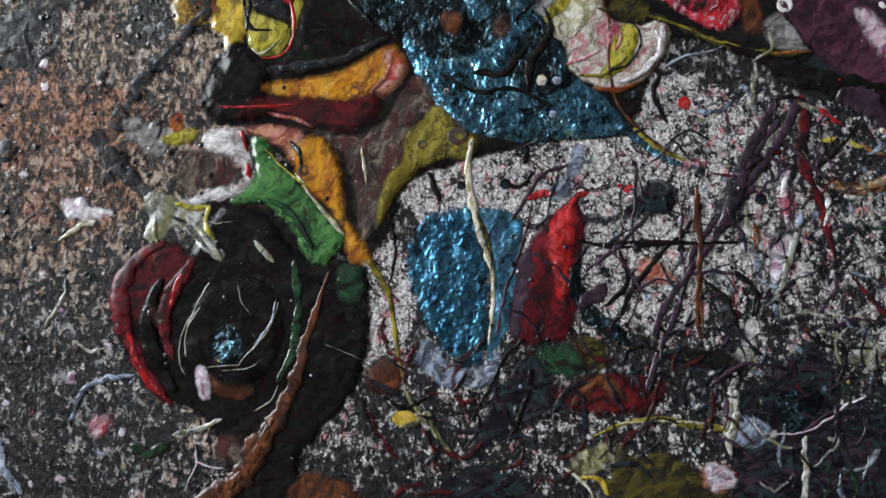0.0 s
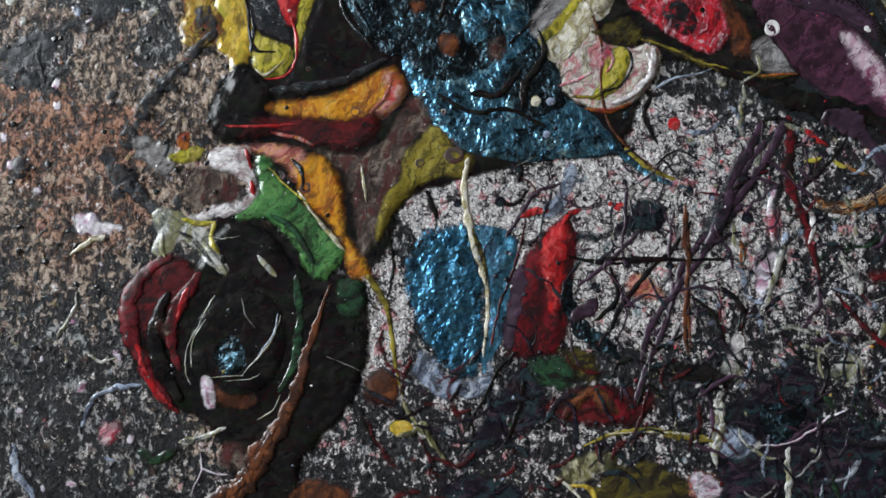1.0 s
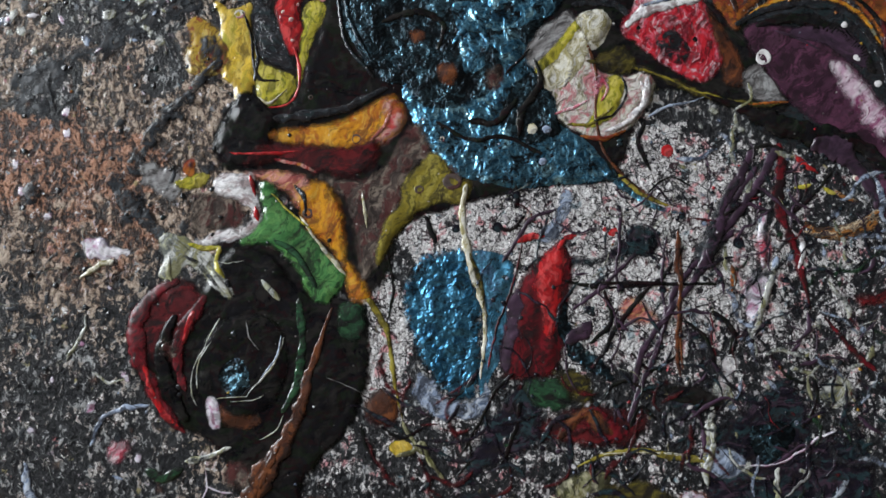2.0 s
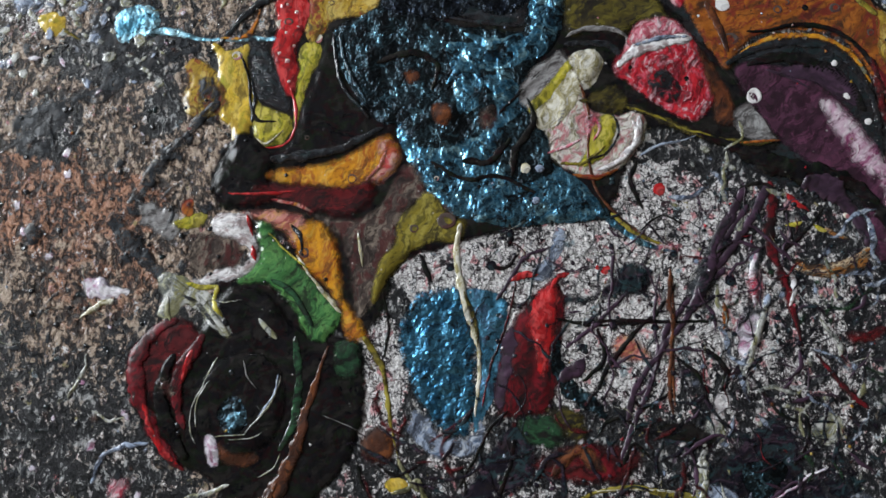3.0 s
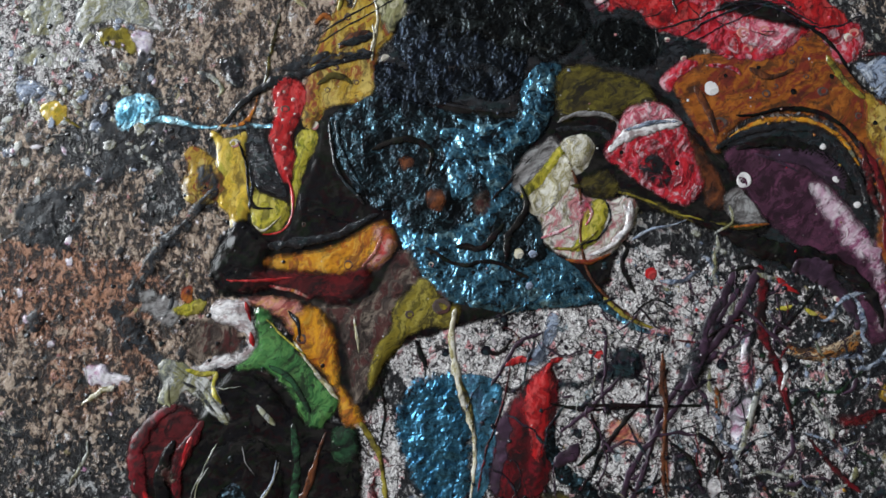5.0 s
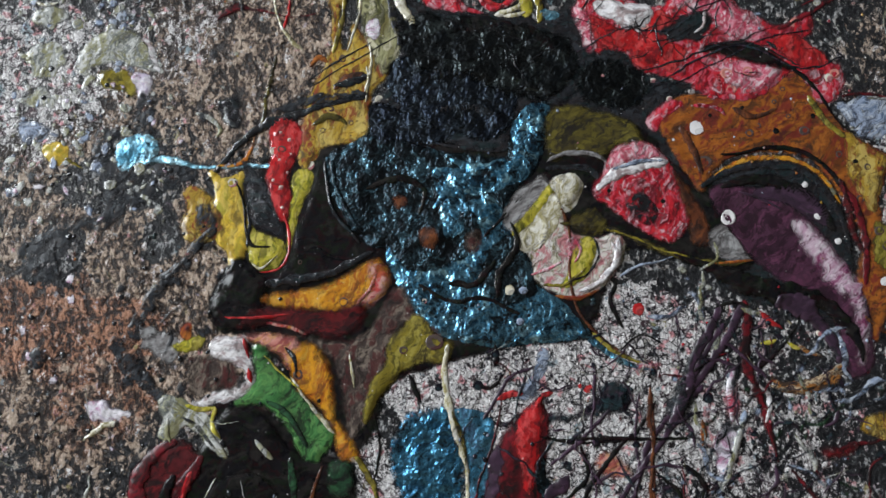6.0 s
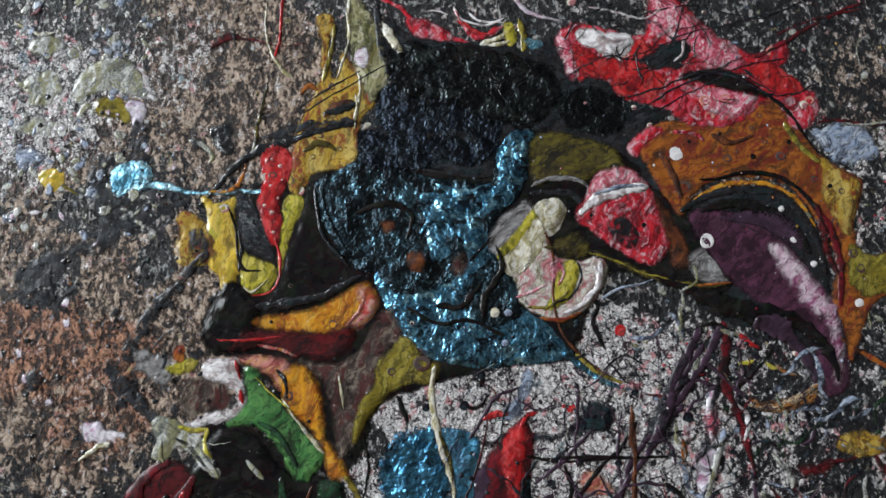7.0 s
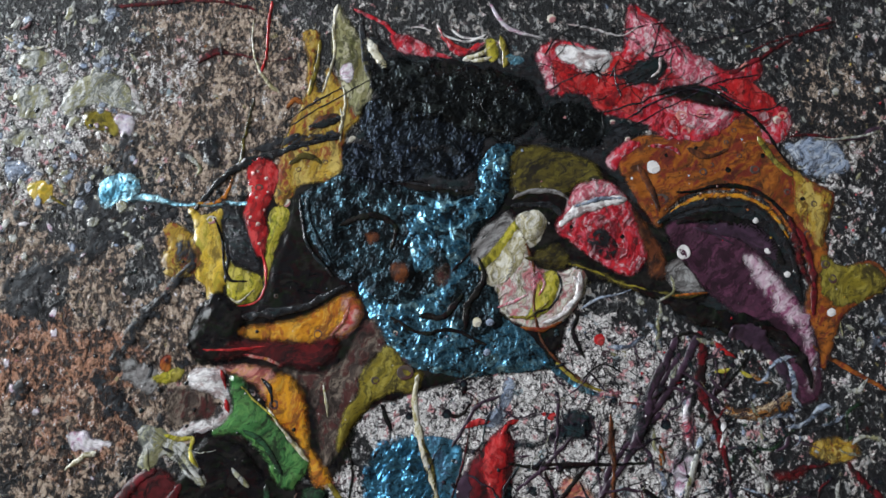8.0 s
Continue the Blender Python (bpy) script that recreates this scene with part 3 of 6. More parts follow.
def strand_geometry(pts, h, wobble, seed, verts, faces, depths, step=1.0, flat=0.10):
    """A drawn-out thread of paint through (u, v, width) points: low, tapered, uneven, lying on the paint below it."""
    line = curve_points(pts, False, step)
    n = len(line)
    far = np.arange(n) * step
    u = line[:, 0] + wobble * (lattice(line[:, 0], line[:, 1], 9, seed) + 0.5 * lattice(line[:, 0], line[:, 1], 3, seed + 3))
    v = line[:, 1] + wobble * (lattice(line[:, 0], line[:, 1], 9, seed + 7) + 0.5 * lattice(line[:, 0], line[:, 1], 3, seed + 4))
    end = np.minimum(np.arange(n), np.arange(n)[::-1]) / 3.0
    w = np.maximum(line[:, 2], 0.2) * np.sqrt(np.clip(end, 0.03, 1)) * (1 + 0.3 * lattice(far, 0 * far, 5.0, seed + 9))
    sides = [w * (1 + 0.45 * lattice(far, 0 * far + k, 3.2, seed + 11 + k)) / 2 for k in (0, 1)]
    tu, tv = np.gradient(u), np.gradient(v)
    length = np.hypot(tu, tv) + 1e-9
    nu, nv = -tv / length, tu / length
    top = np.minimum(h * 0.7, w * flat) * (1 + 0.4 * lattice(line[:, 0], line[:, 1], 4.0, seed + 13))
    m = int(min(17, max(7, 2 * round(w.max() / 1.6) + 1)))
    first = len(verts)
    c = -np.cos(np.linspace(0, math.pi, m))[None, :]
    s = np.sin(np.linspace(0, math.pi, m))[None, :]
    off = np.where(c < 0, sides[0][:, None], sides[1][:, None]) * c
    uu, vv = u[:, None] + nu[:, None] * off, v[:, None] + nv[:, None] * off
    base = skin_at(uu, vv)
    hh = base + (base.max(1, keepdims=True) - base) * 0.35 * s - 0.25 + (top[:, None] + 0.4) * np.minimum(1, s * 1.15)
    verts.extend(spot(a, b, z) for a, b, z in zip(uu.ravel(), vv.ravel(), hh.ravel()))
    depths.extend((np.maximum(w / 2, 4.0)[:, None] * s).ravel().tolist())
    for i in range(n - 1):
        for k in range(m - 1):
            a = first + i * m + k
            faces.append((a, a + 1, a + m + 1, a + m))
    if w.max() > 1.0:
        gi = np.clip(np.rint((uu - LEFT) / STEP).astype(int), 0, GU.shape[0] - 1)
        gj = np.clip(np.rint((vv - BOTTOM) / STEP).astype(int), 0, GU.shape[1] - 1)
        np.maximum.at(SKIN, (gi, gj), hh)


def strand(name, mat, h, pts, label="", wobble=0.5, parent=None, flat=0.10):
    SEED[0] += 1
    verts, faces, depths = [], [], []
    strand_geometry(pts, h, wobble, SEED[0], verts, faces, depths, flat=flat)
    return mesh_object(name, verts, faces, M[mat], parent or painting, label, depth=depths)


def dome_mesh(name, mat, seed, crater):
    """A blob 2 mm across of unit size: a drop, or with crater a burst bubble with a raised rim."""
    rings = [(1.0, -0.3), (0.97, 0.25), (0.82, 0.5), (0.62, 0.28), (0.4, 0.1), (0.18, 0.05)] if crater else [(1.0, -0.3), (0.96, 0.15), (0.82, 0.42), (0.58, 0.62), (0.3, 0.72)]
    rng = random.Random(seed)
    wob = [1 + rng.uniform(-0.07, 0.07) for _ in range(14)]
    verts, faces = [], []
    for r, z in rings:
        for k in range(14):
            a = 2 * math.pi * k / 14
            verts.append((r * wob[k] * math.cos(a) / 1000, -z / 1000, r * wob[k] * math.sin(a) / 1000))
    for j in range(len(rings) - 1):
        for k in range(14):
            faces.append((j * 14 + k, j * 14 + (k + 1) % 14, (j + 1) * 14 + (k + 1) % 14, (j + 1) * 14 + k))
    faces.append(tuple((len(rings) - 1) * 14 + k for k in range(14)))
    me = bpy.data.meshes.new(name)
    me.from_pydata(verts, [], faces)
    me.materials.append(M[mat])
    me.polygons.foreach_set("use_smooth", [True] * len(me.polygons))
    me.attributes.new("depth", "FLOAT", "POINT").data.foreach_set("value", [6.0] * len(verts))
    return me


DOMES = {}


def drop(name, mat, u, v, r, h, parent=None, crater=False):
    """One drop or one burst bubble of radius r at height h."""
    SEED[0] += 1
    key = (name, mat, SEED[0] % 3, crater)
    if key not in DOMES:
        DOMES[key] = dome_mesh(name, mat, SEED[0], crater)
    ob = new(name, DOMES[key])
    ob.parent = parent or painting
    ob.location = spot(u, v, h)
    ob.scale = (r, 0.3 * min(r, 1.6), r * (0.88 + 0.05 * (SEED[0] % 5)))
    return ob


# ---- the ground of the painting: shares of each pigment, brushed on in ragged areas ----
def area(cu, cv, ru, rv, soft=0.5):
    """1 within a ragged oval, fading to 0 across its border."""
    q = np.sqrt(((GU - cu) / ru) ** 2 + ((GV - cv) / rv) ** 2)
    q = q + 0.3 * lattice(GU, GV, 24, int(abs(cu * 7 + cv)) % 97) + 0.2 * lattice(GU, GV, 7, 77)
    return np.clip((1 + soft / 2 - q) / soft, 0, 1)


def canvas():
    brown = np.maximum.reduce([
        1 * area(-157, 72, 75, 63),
        0.85 * area(-95, 206, 52, 59),
        1 * area(-186, 129, 33, 18),
        1 * area(-170, 47, 48, 58),
        0.6 * area(-113, -85, 22, 22),
        0.2 * area(-159, -53, 65, 70),
        0.7 * area(-151, 180, 42, 21),
        0.8 * area(-185, 158, 42, 21),
        0.6 * area(-33, 47, 15, 12),
        0.3 * area(262, 190, 28, 40),
        0.25 * area(255, 120, 20, 30),
    ])
    white = np.maximum.reduce([
        1 * area(97, 7, 88, 48),
        1 * area(24, 28, 32, 22),
        1 * area(-15, -33, 11, 30),
        0.35 * area(-17, -87, 32, 19),
        0.55 * area(92, -85, 48, 20),
        0.5 * area(176, -3, 45, 66),
        0.75 * area(-200, 197, 38, 48),
        0.3 * area(259, 131, 21, 48),
        0.35 * area(-131, 223, 36, 27),
        0.75 * area(30, -73, 32, 20),
        0.4 * area(253, 51, 33, 18),
        0.5 * area(194, -43, 22, 50),
        0.2 * area(265, 177, 35, 31),
        0.36 * area(199, 20, 36, 24),
        0.6 * area(33, -102, 38, 15),
        0.95 * area(112, 55, 58, 22),
    ])
    rust = np.maximum.reduce([
        1 * area(-187, 61, 39, 27),
        1 * area(-147, 57, 21, 18),
        0.5 * area(-157, 22, 36, 24),
    ])
    dark = np.maximum.reduce([
        0.7 * area(161, -83, 48, 32),
        0.35 * area(136, -33, 15, 15),
        0.9 * area(58, -63, 35, 15),
        0.5 * area(55, -88, 85, 28),
        0.6 * area(272, 237, 52, 21),
        0.5 * area(272, 60, 36, 60),
        1 * area(31, 245, 39, 21),
        0.35 * area(138, -56, 25, 10),
        0.5 * area(186, 33, 30, 12),
        1 * area(-152, 134, 33, 18),
        1 * area(-186, 94, 18, 18),
        1 * area(-128, 106, 12, 15),
        # lower left: dark slate ground, darkened further for the light that falls off there
        0.95 * area(-157, -82, 62, 50),
    ])
    brown, white = brown * (1 - dark), white * (1 - dark)
    crumbs = lattice(GU, GV * 0.7, 3.2, 5, 3)
    relief = 0.55 * crumbs + 0.45 * lattice(GU, GV, 1.7, 9, 2)
    rough = 0.35 + 0.5 * brown + 0.2 * white
    height = 0.25 + 0.35 * lattice(GU, GV, 22, 4, 2) + rough * relief
    SKIN[:] = height
    nu, nv = GU.shape
    verts = np.empty((nu * nv, 3))
    verts[:, 0] = GU.ravel() / 1000 - BASE.x
    verts[:, 1] = -(height.ravel() - SINK) / 1000
    verts[:, 2] = GV.ravel() / 1000 + MARK_Z - BASE.z
    idx = np.arange(nu * nv).reshape(nu, nv)
    quads = np.stack([idx[:-1, :-1], idx[1:, :-1], idx[1:, 1:], idx[:-1, 1:]], -1).reshape(-1, 4)
    me = bpy.data.meshes.new("canvas")
    me.vertices.add(len(verts))
    me.vertices.foreach_set("co", verts.ravel())
    me.loops.add(quads.size)
    me.loops.foreach_set("vertex_index", quads.ravel().astype(np.int32))
    me.polygons.add(len(quads))
    me.polygons.foreach_set("loop_start", np.arange(0, quads.size, 4, dtype=np.int32))
    me.polygons.foreach_set("use_smooth", np.ones(len(quads), bool))
    att = me.attributes.new("pigment", "FLOAT_COLOR", "POINT")
    att.data.foreach_set("color", np.stack([brown.ravel(), white.ravel(), rust.ravel(), relief.ravel()], 1).astype(np.float32).ravel())
    me.update()
    me.validate()
    me.materials.append(M["ground"])
    ob = new("canvas", me)
    ob.parent = painting
    ob["label"] = "rough scumbled ground in earth brown, flaky white and slate"
    return ob


canvas_ob = canvas()
BARE = SKIN.copy()


def poured(u, v):
    """Whether a place of the ground is covered by a pour."""
    i, j = int(np.clip((u - LEFT) / STEP, 0, GU.shape[0] - 1)), int(np.clip((v - BOTTOM) / STEP, 0, GU.shape[1] - 1))
    return SKIN[i, j] - BARE[i, j] > 0.35


TOPS = {}


def poured_under(u, v):
    """The pour or thread on which a place lies."""
    a = spot(u, v, 0.0)
    best, under = SINK / 1000, None
    for ob in painting.children:
        if ob.name.startswith(("paint_drop", "burst", "canvas")):
            continue
        if ob.name not in TOPS:
            co = np.empty(len(ob.data.vertices) * 3)
            ob.data.vertices.foreach_get("co", co)
            TOPS[ob.name] = co.reshape(-1, 3)
        co = TOPS[ob.name]
        near = (co[:, 0] - a[0]) ** 2 + (co[:, 2] - a[2]) ** 2 < 0.0012**2
        if near.any() and co[near, 1].min() < best:
            best, under = co[near, 1].min(), ob
    return under


def sit(name, mat, u, v, r, crater):
    """A drop or a burst bubble that sits on the paint below it."""
    return drop(name, mat, u, v, r, float(skin_at(u, v)) - 0.1, parent=poured_under(u, v), crater=crater)


# ---- pours, threads and drops of paint, in the order in which they overlap ----
patch("dark_paint_smear", "slate", 0.5, [(-169, 158), (-154, 166), (-131, 157), (-117, 148), (-110, 138), (-123, 130), (-148, 119), (-160, 110), (-176, 106), (-185, 82), (-200, 82), (-204, 101), (-187, 110), (-163, 119), (-161, 131)], "dry slate grey paint dragged over brown ground", ragged=1.6)
patch("dark_paint_mass", "dark", 1.6, [(-3, 218), (12, 233), (31, 229), (54, 227), (76, 222), (95, 214), (103, 202), (117, 196), (123, 179), (133, 167), (141, 159), (152, 130), (131, 149), (100, 160), (84, 168), (76, 172), (59, 163), (58, 149), (40, 147), (11, 153), (-8, 156), (-20, 160), (-17, 174), (-5, 193)], "matt black paint mass with a crusted skin", ragged=1.2, lump=0.4)
patch("dark_paint_mass", "dark", 1.0, [(-5, 242), (12, 231), (31, 227), (54, 224), (60, 230), (76, 223), (96, 228), (103, 202), (88, 176), (59, 180), (11, 184), (-5, 201)], ragged=1.5, lump=0.4)
patch("dark_paint_mass", "black", 1.8, [(-45, 147), (-33, 158), (-14, 161), (-8, 148), (-20, 123), (-8, 98), (-20, 89), (-44, 80), (-69, 74), (-81, 80), (-88, 93), (-69, 85), (-60, 92), (-57, 108), (-51, 123)], "glossy black paint between the coloured pours")
patch("dark_paint_mass", "dark", 1.4, [(155, 128), (174, 139), (196, 143), (215, 137), (226, 122), (232, 103), (232, 76), (237, 57), (233, 37), (221, 37), (217, 52), (202, 64), (181, 67), (167, 74), (149, 92), (134, 97), (122, 105), (144, 102), (180, 89), (166, 104)], "black paint ridge that frames the plum pool")
patch("dark_paint_mass", "ink", 0.4, [(135, -68), (153, -61), (171, -43), (185, -58), (187, -73), (204, -68), (213, -87), (209, -112), (198, -123), (159, -123), (135, -112), (134, -92)], "thin blue black paint film with pale scratches", ragged=2.0)
patch("dark_paint_mass", "maroon", 1.2, [(-22, -56), (-12, -53), (-7, -65), (-14, -70), (-23, -65)], ragged=1)
patch("dark_paint_mass", "maroon", 1.0, [(58, -65), (75, -58), (100, -59), (108, -65), (100, -75), (82, -78), (63, -75), (48, -68), (53, -58)], ragged=1.5)
patch("dark_paint_mass", "ink", 0.6, [(35, -63), (51, -48), (60, -65), (53, -78), (38, -85), (25, -97), (18, -92)], ragged=1.6)
patch("dark_paint_mass", "ink", 0.9, [(118, -53), (131, -49), (141, -54), (138, -61), (128, -61), (120, -58)], ragged=1.2)
patch("dark_paint_mass", "ink", 1.0, [(98, 23), (111, 28), (116, 20), (110, 13), (103, 13), (92, 11), (74, 7), (73, 11), (87, 14)], ragged=0.9)
patch("dark_paint_mass", "olive_dark", 1.0, [(84, -99), (99, -92), (119, -97), (133, -107), (130, -121), (81, -123), (79, -109)], ragged=1.2)
patch("dark_paint_mass", "ink", 0.5, [(8, -106), (23, -97), (38, -99), (52, -109), (62, -123), (8, -123)], ragged=1.5)
patch("black_underpaint", "black", 0.9, [(-97, 56), (-103, 71), (-92, 93), (-84, 118), (-74, 146), (-52, 151), (-20, 163), (11, 156), (58, 150), (76, 175), (125, 161), (140, 144), (161, 131), (182, 91), (158, 86), (116, 97), (104, 73), (94, 51), (62, 47), (23, 39), (-7, 25), (-18, -2), (-35, -7), (-49, 17), (-74, 48)], "glossy near black paint under the coloured pours", ragged=1)
patch("black_underpaint", "black", 0.8, [(-97, 16), (-79, 22), (-58, 7), (-38, -7), (-27, -11), (-37, -23), (-63, -13), (-83, 0)], ragged=1)
patch("black_paint_swirl", "black", 2.6, [(-96, 11), (-84, 17), (-70, 11), (-58, -3), (-41, -11), (-27, -11), (-23, -28), (-24, -48), (-30, -65), (-43, -82), (-53, -95), (-55, -116), (-80, -116), (-85, -92), (-98, -76), (-114, -69), (-127, -54), (-136, -41), (-139, -23), (-131, -8), (-114, -1), (-104, -3)], "large glossy black swirl of poured paint", lump=0.35)
patch("maroon_paint_film", "maroon", 0.5, [(-119, 0), (-107, -2), (-103, -13), (-110, -26), (-116, -39), (-123, -41), (-130, -35), (-134, -23), (-130, -10)], "thin maroon film over black paint", ragged=1.2)
strand("red_paint_arc", "blood", 0.9, [(-115, 1, 4), (-127, -7, 8), (-135, -19, 9), (-134, -33, 9), (-128, -46, 8), (-122, -57, 7), (-115, -67, 5), (-109, -72, 2)], "dark red arc round the black swirl", wobble=1, flat=0.08)
strand("red_paint_arc", "red", 0.5, [(-130, -40, 2), (-126, -51, 4.5), (-120, -62, 4), (-112, -69, 2)], wobble=0.8, flat=0.06)
strand("red_paint_arc", "blood", 0.7, [(-102, -7, 3), (-108, -18, 8), (-113, -28, 8), (-114, -39, 6), (-110, -53, 3)], wobble=1, flat=0.08)
strand("red_paint_arc", "red", 0.5, [(-106, -13, 1.6), (-110, -22, 3.5), (-112, -31, 2)], wobble=0.8, flat=0.06)
strand("black_paint_arc", "black", 1.2, [(-115, -16, 3), (-120, -27, 7), (-121, -41, 8), (-116, -54, 8), (-108, -66, 5)], wobble=1, flat=0.14)
strand("green_paint_film", "green_dark", 0.5, [(-57, -8, 2.8), (-55, -28, 4.9), (-57, -49, 5.6), (-64, -62, 2.8)], "dark green film along the swirl", wobble=0.4, flat=0.05)
patch("taupe_paint_chip", "taupe", 0.4, [(-124, -30), (-118, -28), (-114, -32), (-116, -37), (-122, -36)], ragged=0.8)
patch("black_paint_dome", "black", 2.6, [(-105, -43), (-101, -28), (-92, -18), (-75, -16), (-64, -23), (-61, -41), (-67, -56), (-79, -65), (-94, -68), (-102, -58)], "rounded glossy black lobe", round_=6)
# Scratches on the swirl, with their thin highlights painted in as pale strokes.
strand("paint_scratch", "chalk", 0.6, [(-95, -18, 0.63), (-101, -31, 0.84), (-106, -41, 0.7), (-107, -53, 0.84), (-104, -59, 0.56)])
strand("paint_scratch", "chalk", 0.6, [(-98, -29, 0.56), (-104, -39, 0.7), (-104, -51, 0.7)])
strand("paint_scratch", "grey", 0.5, [(-82, -19, 0.56), (-80, -27, 0.84), (-75, -33, 0.56)])
strand("paint_scratch", "blue_grey", 0.5, [(-65, -26, 0.84), (-67, -36, 1.05), (-74, -46, 0.7)])
strand("paint_scratch", "chalk", 0.5, [(-63, -63, 0.35), (-66, -70, 0.84), (-74, -75, 0.56)])
strand("paint_scratch", "chalk", 0.4, [(-88, -57, 0.35), (-77, -56, 0.56), (-72, -53, 0.35)])
# Bluish window reflection on the swirl, put in as a small teal patch.
patch("teal_paint_glint", "teal", 0.5, [(-92, -40), (-83, -38), (-79, -49), (-85, -54), (-91, -51)], ragged=0.8)
strand("paint_scratch", "bone", 0.4, [(-64, -27, 0.6), (-67, -38, 1), (-74, -47, 0.9), (-80, -54, 0.6)], wobble=0.8)
strand("paint_scratch", "bone", 0.4, [(-96, -56, 0.5), (-87, -55, 0.8), (-80, -54, 0.5)], wobble=0.6)
patch("pink_paint_chip", "lilac", 0.8, [(-99, -57), (-95, -55), (-93, -63), (-93, -69), (-97, -69)], ragged=0.3)
patch("rust_paint_flow", "rust_dark", 0.4, [(-93, -57), (-86, -63), (-76, -63), (-73, -67), (-81, -70), (-90, -68)], ragged=0.6)
strand("bone_paint_curl", "chalk", 1.0, [(-75, 1, 2), (-71, -4, 2.5), (-66, -9, 3)])
strand("bone_paint_curl", "chalk", 1.0, [(-109, -85, 2.5), (-99, -83, 3.5), (-87, -78, 1.8)], "cream paint curl on dark ground")
strand("rust_paint_flow", "rust_dark", 1.3, [(-41, -12, 1.2), (-46, -28, 3), (-51, -43, 5), (-55, -59, 6), (-61, -74, 7), (-70, -90, 9.5), (-80, -104, 11), (-92, -112, 10), (-104, -118, 6)], "rust brown drip that widens as it runs down", wobble=0.6)
strand("rust_paint_flow", "rust_dark", 0.6, [(-64, -76, 1.5), (-71, -90, 5), (-78, -102, 6), (-89, -109, 4)], wobble=0.6)
patch("rust_paint_flow", "rust_dark", 1.2, [(-56, -104), (-46, -100), (-34, -104), (-26, -112), (-26, -125), (-60, -125), (-60, -114)], ragged=1)
patch("grey_paint_ring", "taupe", 1.2, [(-91, -92), (-88, -85), (-80, -84), (-76, -91), (-79, -97), (-86, -98)], ragged=0.4)
strand("paint_scratch", "lilac", 0.6, [(-99, -88, 0.56), (-98, -97, 1.05), (-101, -104, 0.7), (-102, -109, 0.42)])
strand("paint_scratch", "lilac", 0.6, [(-99, -96, 0.84), (-91, -99, 1.05), (-86, -99, 0.56)])
strand("paint_scratch", "grey", 0.4, [(-43, -45, 0.35), (-34, -49, 0.35), (-24, -53, 0.35)])
strand("slate_paint_drip", "slate", 0.7, [(-112, 92, 6.6), (-126, 81, 9.1), (-134, 69, 9), (-139, 58, 8.4), (-136, 52, 4.2)], "slate grey drip on rough brown ground", wobble=1.4)
strand("slate_paint_drip", "slate", 0.7, [(-151, 53, 6), (-145, 42, 10.2), (-135, 32, 10.2), (-123, 20, 6.6), (-116, 12, 3)], wobble=1.4)
strand("slate_paint_drip", "slate", 0.8, [(-195, 43, 9), (-186, 46, 12)], wobble=1.2)
patch("white_paint_pour", "white", 1.4, [(-99, 51), (-91, 53), (-83, 53), (-80, 43), (-77, 27), (-82, 23), (-96, 19), (-107, 17), (-109, 19), (-96, 24), (-85, 28), (-83, 35), (-95, 41), (-101, 47)], "white paint pour with a ragged edge", ragged=1.3)
patch("white_paint_scuff", "grey", 0.5, [(-138, 57), (-129, 57), (-116, 51), (-118, 42), (-127, 42), (-136, 48)], ragged=2)
patch("dark_brown_paint", "taupe", 0.6, [(-113, 42), (-98, 44), (-84, 35), (-85, 28), (-97, 24), (-109, 22), (-113, 31)], ragged=1.5)
strand("red_paint_streak", "red", 0.8, [(-83, 52, 1.8), (-81, 46, 2.4), (-80, 41, 0.9)])
strand("red_paint_streak", "red", 0.8, [(-80, 37, 1.5), (-79, 32, 4.2), (-78, 29, 1.5)])
patch("yellow_paint_dab", "lime", 1.2, [(-120, 49), (-112, 52), (-104, 52), (-106, 48), (-113, 45), (-119, 47)], ragged=0.8)
patch("orange_paint_dab", "rust", 0.7, [(-115, 58), (-111, 60), (-110, 52), (-114, 52)], ragged=0.8)
patch("green_paint_flow", "green", 2.4, [(-78, 46), (-72, 48), (-68, 39), (-56, 27), (-45, 15), (-35, 5), (-37, -3), (-44, -10), (-52, -6), (-60, 8), (-71, 17), (-79, 18), (-87, 19), (-80, 24), (-76, 31)], "glossy leaf green paint flow with small bubbles", round_=3.5)
patch("green_paint_flow", "green_dark", 0.6, [(-38, -11), (-27, -12), (-25, -23), (-30, -29), (-37, -23)], ragged=0.8)
patch("bone_paint_splash", "chalk", 1.4, [(-124, 23), (-117, 22), (-109, 17), (-100, 12), (-95, 5), (-89, -5), (-90, -8), (-98, -2), (-105, 4), (-113, 8), (-117, 2), (-125, 2), (-123, 10), (-125, 17)], "bone white and olive paint splash with tentacles", ragged=0.8)
strand("bone_paint_tentacle", "chalk", 1.2, [(-121, 21, 3), (-112, 14, 3.6), (-103, 8, 3.9), (-95, -1, 3.6), (-89, -8, 1.8)], wobble=1)
strand("bone_paint_tentacle", "chalk", 1.0, [(-121, 12, 2.4), (-121, 5, 3), (-119, 0, 1.8)], wobble=1)
strand("dark_paint_streak", "slate", 0.6, [(-113, 12, 1.8), (-104, 6, 2.4), (-96, -4, 1.5)], wobble=0.8)
strand("olive_paint_streak", "lime", 1.0, [(-112, 18, 2.1), (-103, 16, 3), (-97, 16, 2.4), (-98, 9, 2.7), (-93, 1, 1.5)])
patch("lilac_paint_dab", "lilac", 0.7, [(-165, 20), (-155, 19), (-151, 17), (-142, 13), (-149, 11), (-153, 6), (-158, 10), (-163, 14)], "pale lilac dab on rough brown ground", ragged=2.0)
strand("cream_paint_dab", "cream", 0.9, [(-164, 0, 1.8), (-156, 6, 3), (-147, 10, 3.6)], wobble=1.4)
